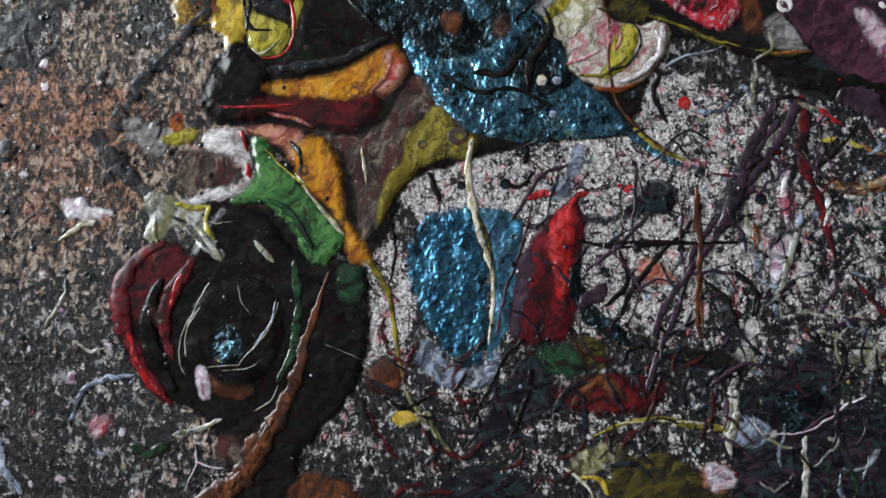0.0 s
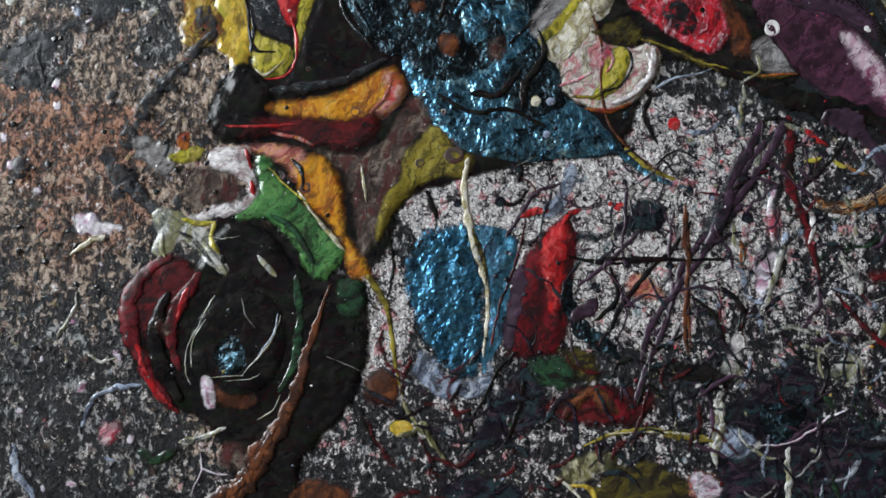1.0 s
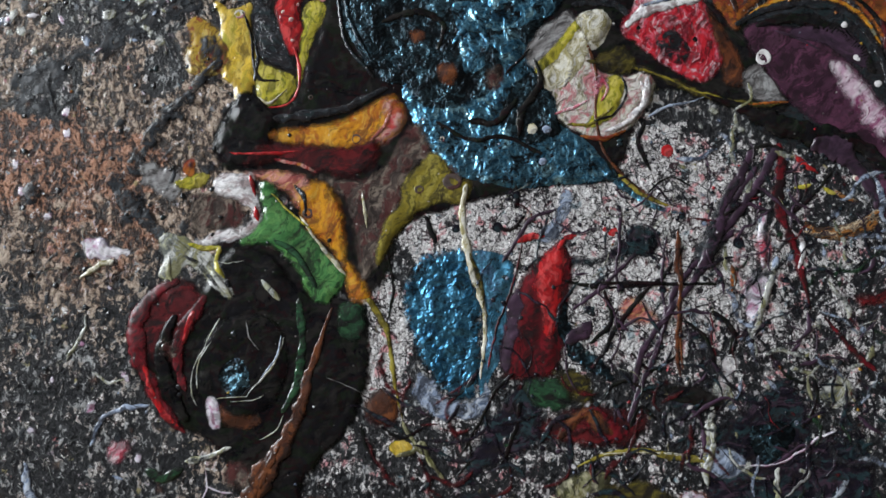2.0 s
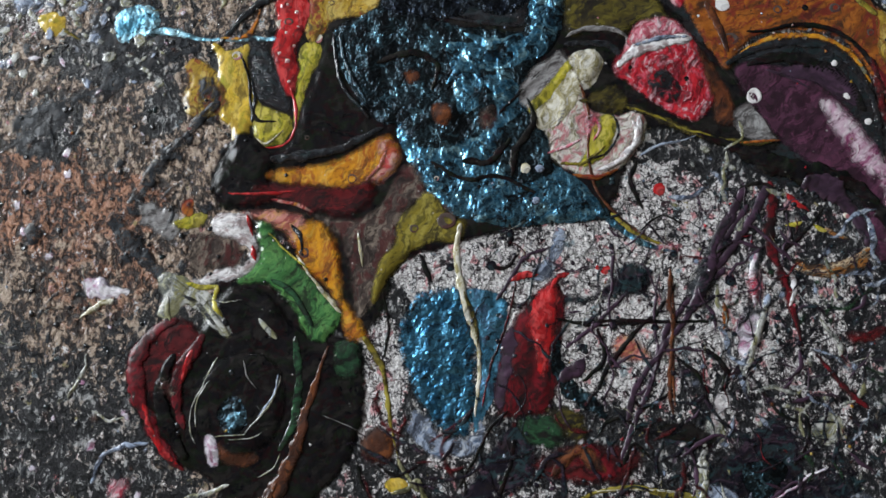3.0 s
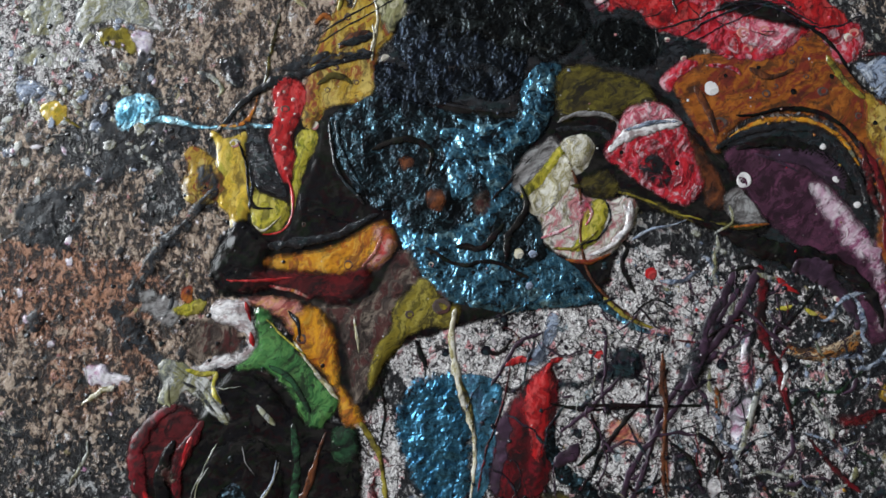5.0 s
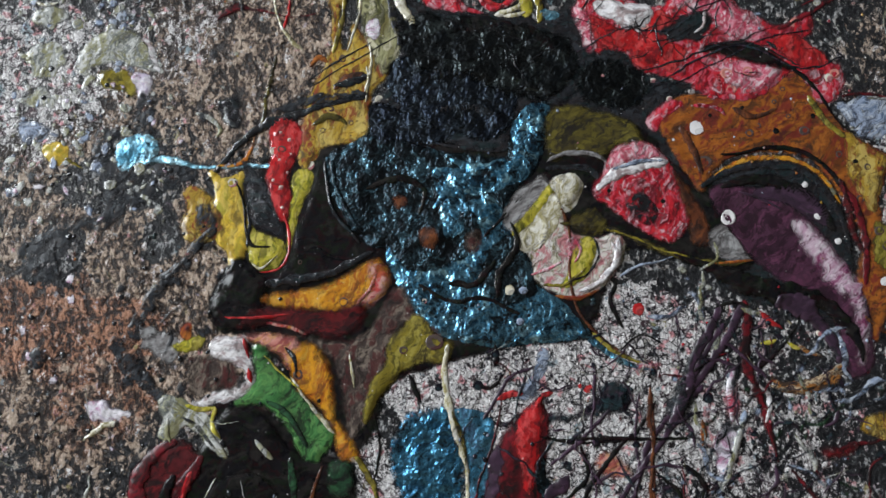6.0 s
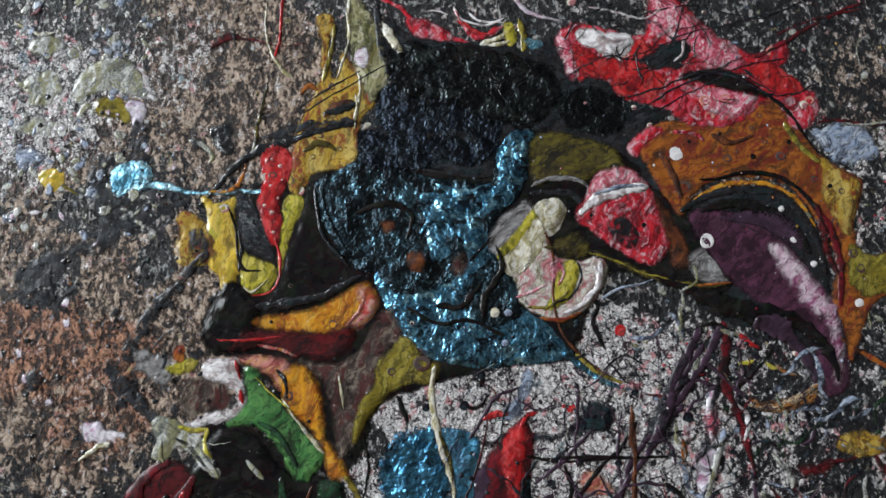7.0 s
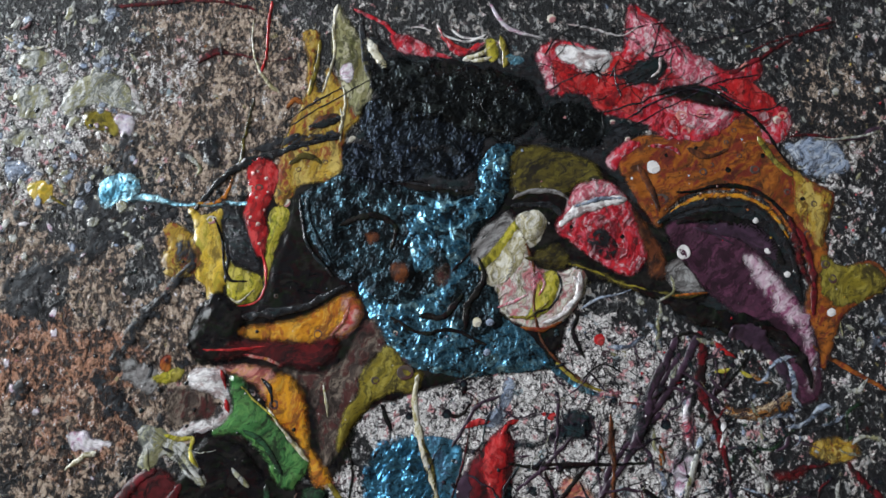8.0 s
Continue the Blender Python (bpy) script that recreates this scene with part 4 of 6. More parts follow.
patch("pink_paint_dab", "pink", 0.7, [(-145, -76), (-139, -74), (-134, -79), (-136, -85), (-144, -86), (-146, -81)], ragged=1.5)
strand("blue_grey_scuff", "blue_grey", 0.7, [(-153, -79, 2.2), (-150, -68, 3.2), (-145, -62, 3), (-128, -59, 2.2)], wobble=1.5)
strand("blue_grey_scuff", "bone", 0.7, [(-167, -38, 2.2), (-162, -28, 2.2), (-159, -18, 1.5)], wobble=1.8)
strand("blue_grey_scuff", "blue_grey", 0.7, [(-185, -87, 2.5), (-181, -99, 4), (-173, -110, 3)], wobble=1.6)
strand("blue_grey_scuff", "bone", 0.6, [(-155, -44, 1), (-147, -48, 1.8), (-138, -46, 1)], wobble=1.2)
strand("blue_grey_scuff", "blue_grey", 0.6, [(-143, -92, 2), (-138, -94, 3)], wobble=1.2)
strand("blue_grey_scuff", "green_dark", 0.6, [(-127, -90, 4), (-119, -92, 5), (-110, -88, 3)], wobble=1.2)
patch("grey_paint_fan", "bone", 1.0, [(-179, 199), (-176, 212), (-166, 219), (-153, 221), (-142, 213), (-135, 201), (-132, 195), (-139, 198), (-147, 200), (-159, 202), (-168, 200)], "fan of streaked grey and white paint", ragged=0.7)
patch("olive_paint_dab", "olive", 0.7, [(-168, 195), (-162, 198), (-152, 197), (-146, 191), (-147, 183), (-153, 187), (-164, 188)], ragged=1)
patch("lilac_paint_dab", "lilac", 0.7, [(-147, 196), (-138, 195), (-138, 185), (-142, 178), (-146, 186)], ragged=0.8)
patch("slate_paint_smear", "slate", 0.4, [(-145, 178), (-140, 186), (-133, 166), (-136, 157), (-147, 163)], ragged=1.8)
patch("pale_blue_paint_drop", "sky", 1.6, [(-154, 156), (-145, 160), (-134, 159), (-131, 152), (-136, 146), (-144, 145), (-151, 142), (-154, 147)], "pale metallic blue paint drop with a thrown thread", ragged=0.9)
strand("pale_blue_paint_thread", "sky", 1.0, [(-138, 146, 3.6), (-126, 147, 4.9), (-111, 143, 2.4), (-96, 143, 2.4), (-83, 143, 2.7), (-70, 143, 3.3)], wobble=0.8)
patch("yellow_paint_dab", "yellow", 1.0, [(-194, 156), (-186, 157), (-181, 154), (-182, 148), (-188, 145), (-193, 150)], ragged=1)
strand("yellow_paint_dab", "olive", 0.7, [(-182, 149, 2.1), (-178, 146, 1.8), (-172, 143, 0.9)])
patch("teal_paint_scuff", "blue_grey", 0.5, [(-208, 168), (-196, 168), (-191, 163), (-197, 158), (-207, 159)], ragged=1.6)
patch("dark_brown_paint", "dark", 0.7, [(-100, 179), (-89, 182), (-86, 172), (-88, 163), (-96, 166)], ragged=1.5)
strand("bone_paint_curl", "chalk", 0.8, [(-113, 173, 2.8), (-103, 169, 3), (-98, 163, 3), (-101, 159, 1.8)], wobble=1)
strand("red_paint_thread", "blood", 1.0, [(-153, 262, 2.1), (-126, 263, 3.1), (-100, 264, 2.4), (-77, 261, 2.1), (-69, 258, 1.4)], "dark red thread of thrown paint", wobble=1)
strand("red_paint_thread", "blood", 0.9, [(-102, 226, 2.1), (-92, 232, 5.6), (-79, 231, 1.8), (-63, 227, 0.9), (-47, 229, 0.9)], wobble=1)
strand("red_paint_thread", "red", 1.2, [(-61, 264, 2.1), (-62, 246, 2.1), (-63, 229, 2.1), (-65, 219, 1.8)], wobble=1)
strand("white_paint_thread", "cream", 1.0, [(-70, 253, 1.2), (-71, 236, 1.4), (-66, 220, 2.1), (-60, 212, 3), (-55, 207, 1.4)], wobble=0.8)
strand("red_paint_thread", "blood", 0.9, [(-207, 249, 2.1), (-202, 249, 3.5), (-199, 255, 2.4)], wobble=1)
strand("cream_paint_thread", "cream", 0.8, [(-215, 245, 1), (-207, 240, 1.8), (-198, 236, 2.4), (-191, 238, 1.2)], wobble=1)
patch("ochre_paint_pour", "ochre", 1.6, [(-52, 180), (-46, 193), (-40, 208), (-39, 227), (-43, 242), (-35, 245), (-32, 237), (-35, 222), (-32, 208), (-26, 222), (-21, 216), (-8, 211), (-4, 204), (-10, 191), (-17, 180), (-18, 166), (-21, 158), (-30, 154), (-42, 153), (-48, 147), (-52, 139), (-57, 152), (-55, 165), (-53, 174)], "ochre yellow pour pitted with pinholes", ragged=0.9)
patch("moss_paint_pour", "moss", 1.6, [(-22, 260), (-17, 254), (-8, 240), (-3, 221), (-2, 204), (-10, 193), (-17, 204), (-22, 218), (-25, 237)], "mossy olive pour with cream edges", ragged=0.6)
strand("white_paint_edge", "cream", 1.4, [(-7, 241, 2.8), (-1, 233, 5.6), (4, 223, 5.4), (6, 217, 2.8)])
strand("white_paint_edge", "cream", 1.2, [(-22, 261, 2.1), (-24, 249, 2.8), (-24, 228, 1.8), (-29, 211, 1.5), (-31, 206, 0.9)])
patch("pink_paint_chip", "lilac", 0.8, [(-19, 223), (-14, 224), (-12, 218), (-15, 212), (-19, 215)], ragged=0.4)
strand("dark_paint_thread", "dark", 1.0, [(-105, 135, 1.8), (-84, 159, 4.2), (-71, 167, 6), (-52, 173, 4.2), (-33, 178, 4.2), (-19, 181, 3)], wobble=0.8)
strand("olive_paint_streak", "olive_dark", 0.8, [(-76, 166, 2.4), (-73, 185, 3), (-69, 205, 1.8)], wobble=1)
patch("red_paint_pour", "red", 1.8, [(-71, 165), (-62, 169), (-55, 162), (-56, 151), (-60, 140), (-60, 125), (-62, 113), (-67, 117), (-71, 128), (-73, 138), (-70, 149)], "bright red paint pour with white specks", ragged=0.6)
for u, v, r in [(-66, 161, 1.0), (-61, 157, 1.2), (-66, 146, 0.9), (-69, 135, 1.1), (-65, 131, 1.4), (-64, 120, 1.0), (-60, 149, 0.8), (-62, 139, 0.9)]:
    sit("paint_drop", "pearl", u, v, r, False)
patch("lime_paint_pour", "lime", 1.6, [(-58, 138), (-49, 140), (-50, 130), (-54, 120), (-58, 108), (-60, 98), (-61, 108), (-59, 124)], "yellow green paint ribbon", ragged=0.5)
patch("yellow_paint_pour", "yellow", 2.2, [(-104, 141), (-98, 137), (-92, 137), (-86, 140), (-86, 130), (-84, 121), (-81, 108), (-83, 97), (-89, 87), (-93, 96), (-99, 104), (-102, 116), (-100, 130)], "glossy egg yellow paint pour", round_=3, ragged=0.4)
patch("yellow_paint_dab", "ochre", 1.0, [(-117, 129), (-108, 131), (-100, 124), (-97, 108), (-105, 101), (-113, 102), (-118, 109), (-116, 118)], ragged=1.4)
strand("yellow_paint_loop", "orange", 1.2, [(-100, 143, 1.2), (-89, 144, 2.7), (-83, 149, 2.8), (-80, 159, 1.2)])
patch("lime_paint_lobe", "lime", 2.4, [(-82, 111), (-77, 107), (-69, 104), (-63, 101), (-62, 95), (-67, 88), (-75, 87), (-81, 94)], "glossy yellow green paint lobe", round_=4, ragged=0.3)
strand("red_paint_edge", "red", 1.4, [(-63, 117, 1.5), (-60, 105, 1.8), (-61, 94, 1.5), (-66, 87, 1.4), (-75, 86, 0.9)])
strand("dark_paint_thread", "dark", 1.0, [(-83, 122, 1.2), (-81, 111, 2.1), (-82, 99, 1.5)])
patch("dark_paint_chip", "slate", 0.8, [(-111, 121), (-103, 123), (-99, 115), (-102, 107), (-109, 109)], ragged=0.8)
patch("dark_teal_metallic_pour", "teal", 2.2, [(-42, 142), (-38, 149), (-28, 154), (-14, 160), (11, 152), (30, 148), (54, 146), (57, 160), (66, 173), (77, 175), (76, 160), (71, 141), (59, 128), (54, 115), (42, 105), (20, 100), (-1, 98), (-12, 98), (-22, 103), (-32, 116), (-39, 130)], "dark teal metallic paint skin with a glittering grain", lump=0.35, ragged=0.6)
patch("blue_metallic_pour", "blue", 2.6, [(-8, 96), (11, 104), (30, 119), (42, 122), (55, 115), (58, 105), (66, 93), (67, 78), (79, 71), (90, 59), (94, 53), (86, 50), (67, 49), (51, 47), (30, 50), (17, 54), (8, 63), (1, 74)], "metallic blue paint pour that glitters in daylight", lump=0.35, round_=3, ragged=0.5)
patch("blue_metallic_pour", "blue", 1.2, [(58, 160), (66, 172), (77, 174), (76, 160), (71, 145), (61, 133), (42, 128), (39, 135), (58, 144)], lump=0.4, ragged=1.2)
patch("teal_paint_film", "teal", 0.8, [(-8, 104), (17, 116), (39, 113), (36, 97), (11, 85), (-1, 88)], ragged=1.6, lump=0.4)
patch("teal_paint_film", "teal", 0.8, [(45, 97), (57, 103), (66, 90), (67, 75), (54, 69), (42, 78)], ragged=1.6, lump=0.4)
strand("dark_paint_fold", "dark", 2.0, [(-42, 145, 2.1), (-40, 130, 2.4), (-36, 117, 2.4), (-23, 101, 2.4)], wobble=0.5, flat=0.4)
strand("blue_paint_fold", "teal", 1.6, [(-38, 146, 2.8), (-35, 130, 2.7), (-28, 115, 2.7), (-20, 104, 1.8)], wobble=0.5)
strand("dark_paint_fold", "dark", 1.4, [(8, 155, 2.1), (27, 152, 2.7), (52, 149, 2.1)], wobble=0.5)
strand("dark_paint_fold", "black", 1.6, [(75, 137, 1.5), (64, 126, 2.8), (54, 115, 2.4), (42, 103, 1.2)], wobble=0.5)
patch("brown_paint_window", "rust_dark", 0.5, [(9, 107), (17, 108), (18, 102), (15, 97), (9, 100)], ragged=0.7)
patch("brown_paint_window", "taupe", 0.5, [(33, 104), (40, 107), (42, 100), (37, 95), (32, 97)], ragged=0.7)
for u, v, r in [(55, 75, 2.7)]:
    sit("paint_drop", "cream", u, v, r, False)
for u, v, r in [(62, 75, 2.4), (60, 59, 2.1)]:
    sit("paint_drop", "blue_grey", u, v, r, False)
patch("black_paint_nose", "black", 3.4, [(-101, 68), (-99, 75), (-95, 83), (-92, 90), (-86, 94), (-81, 92), (-74, 85), (-69, 80), (-72, 74), (-72, 66), (-68, 62), (-80, 56), (-92, 57), (-99, 62)], "bulging glossy black paint lobe", round_=6, ragged=0.3)
strand("black_paint_ridge", "dark", 2.2, [(-72, 80, 4.2), (-53, 82, 5.6), (-38, 85, 4.8), (-26, 91, 4.2), (-16, 96, 2.4)], wobble=0.4)
patch("orange_paint_pour", "orange", 1.8, [(-74, 73), (-59, 76), (-41, 79), (-27, 86), (-14, 92), (-9, 88), (-7, 80), (-16, 70), (-24, 65), (-38, 64), (-56, 66), (-68, 67)], "glossy orange paint pour with one burst bubble", round_=3, ragged=0.4)
patch("red_paint_blend", "orange_red", 0.7, [(-20, 89), (-9, 88), (-7, 79), (-14, 69), (-26, 64), (-21, 73), (-18, 80)], ragged=0.7)
patch("maroon_paint_blend", "maroon", 1.7, [(-72, 69), (-56, 68), (-38, 67), (-23, 70), (-18, 64), (-26, 54), (-38, 51), (-56, 53), (-68, 58), (-80, 56), (-86, 60)], "dark maroon paint below the orange pour", round_=4, ragged=0.8)
strand("red_paint_streak", "red", 0.8, [(-93, 63, 0.9), (-80, 62, 1.5), (-68, 63, 1.8), (-59, 64, 0.9)])
strand("rose_paint_streak", "orange_red", 0.7, [(-71, 60, 1.5), (-59, 57, 2.7), (-50, 53, 1.5)])
patch("taupe_paint_web", "taupe", 1.4, [(-56, 52), (-32, 50), (-18, 55), (-10, 70), (-1, 80), (8, 64), (20, 52), (17, 45), (8, 52), (1, 57), (-7, 48), (-7, 40), (-14, 17), (-20, 7), (-27, 0), (-31, 17), (-35, 36), (-44, 47)], "glassy brown grey paint web with bubbles", ragged=0.7)
patch("rose_paint_flow", "rose", 1.8, [(-86, 53), (-74, 54), (-59, 53), (-51, 46), (-52, 38), (-59, 36), (-65, 43), (-74, 48)], "salmon pink paint flowing into orange", ragged=0.5, round_=3)
patch("orange_paint_flow", "orange", 2.2, [(-59, 41), (-54, 48), (-46, 48), (-38, 38), (-35, 26), (-34, 13), (-29, 4), (-24, -3), (-21, -10), (-31, -10), (-34, -5), (-35, 3), (-40, 12), (-49, 22), (-55, 25)], "yellow orange paint flow tapering into a thread", round_=3.2, ragged=0.5)
strand("cream_paint_edge", "cream", 1.2, [(-58, 32, 1.2), (-51, 22, 1.5), (-42, 11, 2.4), (-35, 3, 1.5)])
strand("dark_paint_thread", "dark", 1.0, [(-61, 47, 1.5), (-56, 41, 2.4), (-55, 33, 1.2)])
strand("olive_paint_thread", "olive", 1.6, [(-24, -8, 3.5), (-19, -16, 3.5), (-15, -23, 3.2), (-13, -33, 2.5), (-11, -46, 2), (-9, -57, 1.2), (-7, -65, 0.8)], "olive paint thread hanging from the orange flow")
patch("olive_paint_web", "olive", 2.0, [(1, 58), (8, 63), (17, 52), (25, 49), (23, 39), (11, 39), (2, 36), (-7, 27), (-14, 18), (-19, 8), (-20, 16), (-15, 31), (-8, 40), (-7, 49)], "olive green paint web with burst bubbles", round_=2.6, ragged=0.4)
strand("olive_paint_streak", "cream", 0.8, [(-28, 43, 1.2), (-26, 34, 2.1), (-25, 26, 1.2)])
for u, v, r in [(-31, 70, 2.7), (-7, 59, 3.9), (-14, 43, 3.9), (0, 45, 2.4), (16, 49, 4.5), (-54, 33, 2.7), (-54, 91, 1.2), (-37, 8, 1.5)]:
    sit("burst_bubble", "taupe", u, v, r, True)
for u, v, r in [(-91, 134, 2.8), (-50, 143, 2.7), (-69, 151, 2.4), (-13, 179, 2.4), (11, 70, 1.2)]:
    sit("burst_bubble", "pearl", u, v, r, True)
patch("blue_metallic_oval", "blue_oval", 1.3, [(-3, 7), (6, 15), (20, 17), (26, 13), (30, -3), (31, -23), (30, -43), (26, -56), (13, -53), (4, -41), (-2, -27), (-7, -11)], "pebbled metallic blue oval patch", lump=0.4, ragged=1.2)
patch("blue_satin_patch", "blue_sheen", 0.7, [(25, 15), (36, 15), (46, 9), (45, -7), (42, -27), (36, -44), (30, -53), (31, -33), (32, -13), (29, 2)], "satin blue paint beside the pebbled oval", ragged=1.3)
patch("blue_grey_film", "blue_grey", 0.4, [(1, -41), (13, -53), (26, -56), (33, -46), (31, -63), (18, -65), (6, -61), (-2, -53)], ragged=2)
strand("cream_paint_thread", "cream", 1.8, [(23, 48, 2.2), (21, 33, 3.2), (23, 19, 3.9), (26, 5, 3.5), (30, -7, 3), (32, -18, 2.2), (31, -33, 2), (30, -46, 1.2)], "cream and olive paint thread across the blue oval")
strand("olive_paint_thread", "olive_dark", 1.2, [(24, 15, 1.5), (28, 5, 2.7), (31, -5, 2), (31, -13, 0.8)])
patch("red_paint_column", "blood", 1.4, [(50, -3), (60, 11), (67, 19), (72, 9), (68, -10), (66, -33), (60, -41), (48, -41), (42, -41), (43, -26), (47, -16)], "deep red paint column over white ground", lump=0.4, ragged=1.0)
patch("red_paint_column", "blood", 0.9, [(40, -33), (44, -11), (51, 4), (63, 16), (70, 20), (74, 5), (71, -18), (68, -38), (59, -45), (41, -45)], lump=0.4, ragged=0.8)
patch("red_paint_column", "red", 0.9, [(60, 11), (68, 20), (71, 7), (67, -11), (64, -28), (60, -18), (55, 0)], lump=0.5, ragged=2.0)
patch("rose_paint_film", "plum_thread", 0.4, [(42, -11), (49, -3), (47, -23), (44, -41), (41, -38)], ragged=1.4)
strand("red_paint_thread", "blood", 0.7, [(50, 20, 1), (46, 0, 1.2), (38, -21, 1.5), (33, -41, 1)], wobble=0.8)
patch("teal_paint_scuff", "teal", 0.5, [(69, -10), (74, -18), (76, -28), (88, -38), (91, -46), (78, -38), (70, -31)], ragged=2)
patch("teal_paint_scuff", "blue_grey", 0.4, [(58, 23), (67, 33), (70, 44), (74, 41), (72, 31), (64, 20)], ragged=1.6)
patch("green_paint_drop", "green_dark", 1.2, [(51, -49), (59, -46), (68, -47), (74, -53), (70, -59), (58, -58)], "dark green paint drop", ragged=0.9)
patch("dark_paint_mass", "olive_dark", 1.0, [(63, -43), (73, -41), (82, -47), (83, -56), (74, -58), (71, -51)], ragged=0.9)
strand("red_paint_loop", "blood", 1.0, [(65, -73, 3), (74, -65, 3.5), (84, -59, 2.5), (90, -65, 3), (95, -72, 2)], wobble=1)
strand("dark_paint_thread", "maroon", 0.7, [(8, -58, 1.2), (21, -49, 1.8), (28, -43, 1.2)])
for u, v, r in [(94, 25, 2.8), (90, 26, 1.2), (121, 65, 3.2), (106, 26, 1), (134, -79, 1)]:
    sit("paint_drop", "red", u, v, r, False)
patch("pearl_paint_pour", "pearl", 2.0, [(56, 110), (67, 120), (79, 133), (89, 135), (94, 128), (84, 115), (89, 104), (99, 102), (113, 103), (114, 90), (104, 78), (91, 71), (79, 74), (69, 80), (66, 92), (61, 101)], "pearly white pour marbled with olive and pink", round_=3, ragged=0.5)
patch("olive_paint_drop", "lime", 1.2, [(87, 98), (96, 102), (101, 99), (99, 90), (93, 80), (81, 76), (86, 84)], "glossy olive yellow drop on the pearl pour", ragged=0.4)
strand("white_paint_swirl", "white", 1.2, [(112, 102, 3), (111, 91, 4.2), (104, 81, 3.6), (93, 74, 2.1)])
strand("rose_paint_streak", "pink", 0.8, [(88, 103, 1.5), (92, 96, 2.1), (89, 89, 1.2)])
patch("white_paint_blob", "cream", 1.2, [(78, 129), (88, 135), (94, 130), (90, 120), (83, 117)], ragged=0.6)
patch("olive_paint_stripe", "olive", 0.8, [(58, 112), (72, 123), (81, 132), (77, 125), (67, 114), (61, 106)], ragged=0.4)
patch("olive_paint_band", "olive_dark", 1.8, [(77, 170), (94, 174), (119, 165), (127, 155), (124, 151), (112, 151), (105, 143), (93, 147), (80, 144), (75, 154)], "dark olive glassy paint band", round_=3, ragged=0.5)
strand("grey_paint_rim", "grey", 1.4, [(76, 143, 1.8), (85, 147, 2.4), (98, 147, 3), (107, 143, 1.8), (105, 135, 1.2)])
strand("dark_paint_thread", "dark", 1.2, [(75, 139, 2.8), (85, 140, 3), (97, 139, 3.6), (108, 129, 3)])
strand("taupe_paint_thread", "rust_dark", 1.2, [(75, 133, 1.2), (84, 115, 1.8), (87, 99, 1.8), (86, 81, 1.8), (91, 63, 1.8), (102, 50, 2.1), (116, 40, 1.5)], wobble=0.5)
patch("crimson_paint_pour", "crimson", 2.0, [(100, 127), (106, 138), (114, 151), (128, 153), (139, 145), (143, 136), (148, 125), (149, 110), (141, 100), (133, 101), (122, 108), (110, 117)], "crimson and pink paint lobe with a white band", round_=3, ragged=0.6)
patch("pink_paint_band", "pink", 0.9, [(107, 140), (115, 151), (128, 153), (139, 144), (124, 143), (111, 138)], ragged=0.5)
strand("white_paint_band", "white", 1.0, [(102, 127, 4.3), (108, 134, 5.4), (119, 139, 7.0), (130, 141, 5.4), (140, 142, 3.2)], wobble=0.6, flat=0.05)
strand("blue_grey_streak", "blue_grey", 0.6, [(110, 138, 1.6), (123, 142, 3.2), (137, 143, 1.6)])
patch("grey_paint_hollow", "slate", 0.6, [(117, 123), (126, 126), (132, 119), (132, 110), (126, 109), (118, 116)], ragged=1.0)
patch("rust_paint_flow", "rust_dark", 1.4, [(142, 137), (150, 127), (158, 111), (161, 98), (150, 100), (148, 114)], ragged=0.6)
patch("grey_paint_wedge", "grey", 1.0, [(159, 103), (167, 109), (177, 95), (180, 89), (169, 89), (160, 95)], ragged=0.5)
strand("dark_paint_thread", "black", 1.6, [(141, 141, 2.4), (155, 127, 3.5), (169, 109, 3.6), (180, 91, 2.1)])
strand("olive_paint_thread", "olive_dark", 1.6, [(82, 110, 3), (96, 108, 3.6), (113, 105, 3.9), (128, 98, 3.6), (143, 92, 3.3), (161, 88, 3.6), (177, 88, 2.4)], "olive paint thread running under the crimson lobe", wobble=0.7)
strand("rust_paint_thread", "rust", 0.8, [(161, 88, 1.4), (174, 89, 1.8), (181, 90, 1)])
patch("rust_paint_pour", "rust", 2.0, [(135, 166), (142, 175), (154, 178), (186, 179), (203, 187), (212, 191), (221, 177), (232, 160), (244, 150), (255, 144), (251, 131), (248, 117), (252, 103), (272, 105), (280, 93), (257, 80), (248, 66), (241, 48), (235, 57), (232, 76), (238, 97), (232, 117), (222, 134), (209, 145), (188, 148), (171, 144), (161, 134), (156, 126), (149, 136), (141, 152)], "broad rust orange paint pour pitted with bubbles", round_=3, ragged=0.6)
patch("ochre_paint_blend", "ochre", 0.6, [(232, 157), (245, 149), (254, 143), (249, 125), (245, 113), (237, 125), (232, 141)], ragged=1.4)
patch("olive_paint_blend", "olive", 0.6, [(246, 109), (255, 102), (272, 105), (279, 93), (256, 81), (245, 85), (244, 97)], ragged=1.2)
strand("orange_paint_stripe", "orange", 1.0, [(163, 134, 1.5), (173, 140, 3.1), (188, 144, 3.1), (206, 142, 3.5), (219, 134, 2.7), (228, 119, 1.8)], wobble=0.5)
strand("dark_paint_stripe", "black", 1.2, [(167, 146, 1.5), (176, 146, 2.1), (189, 149, 2.4), (206, 148, 2.7), (221, 139, 2.7), (231, 124, 2.8), (235, 110, 1.8)], wobble=0.5)
strand("dark_paint_stripe", "dark", 1.4, [(156, 128, 3), (169, 136, 4.2), (188, 140, 4.2), (207, 137, 4.2), (220, 127, 4.2), (228, 111, 3.6), (231, 94, 3)], wobble=0.5)
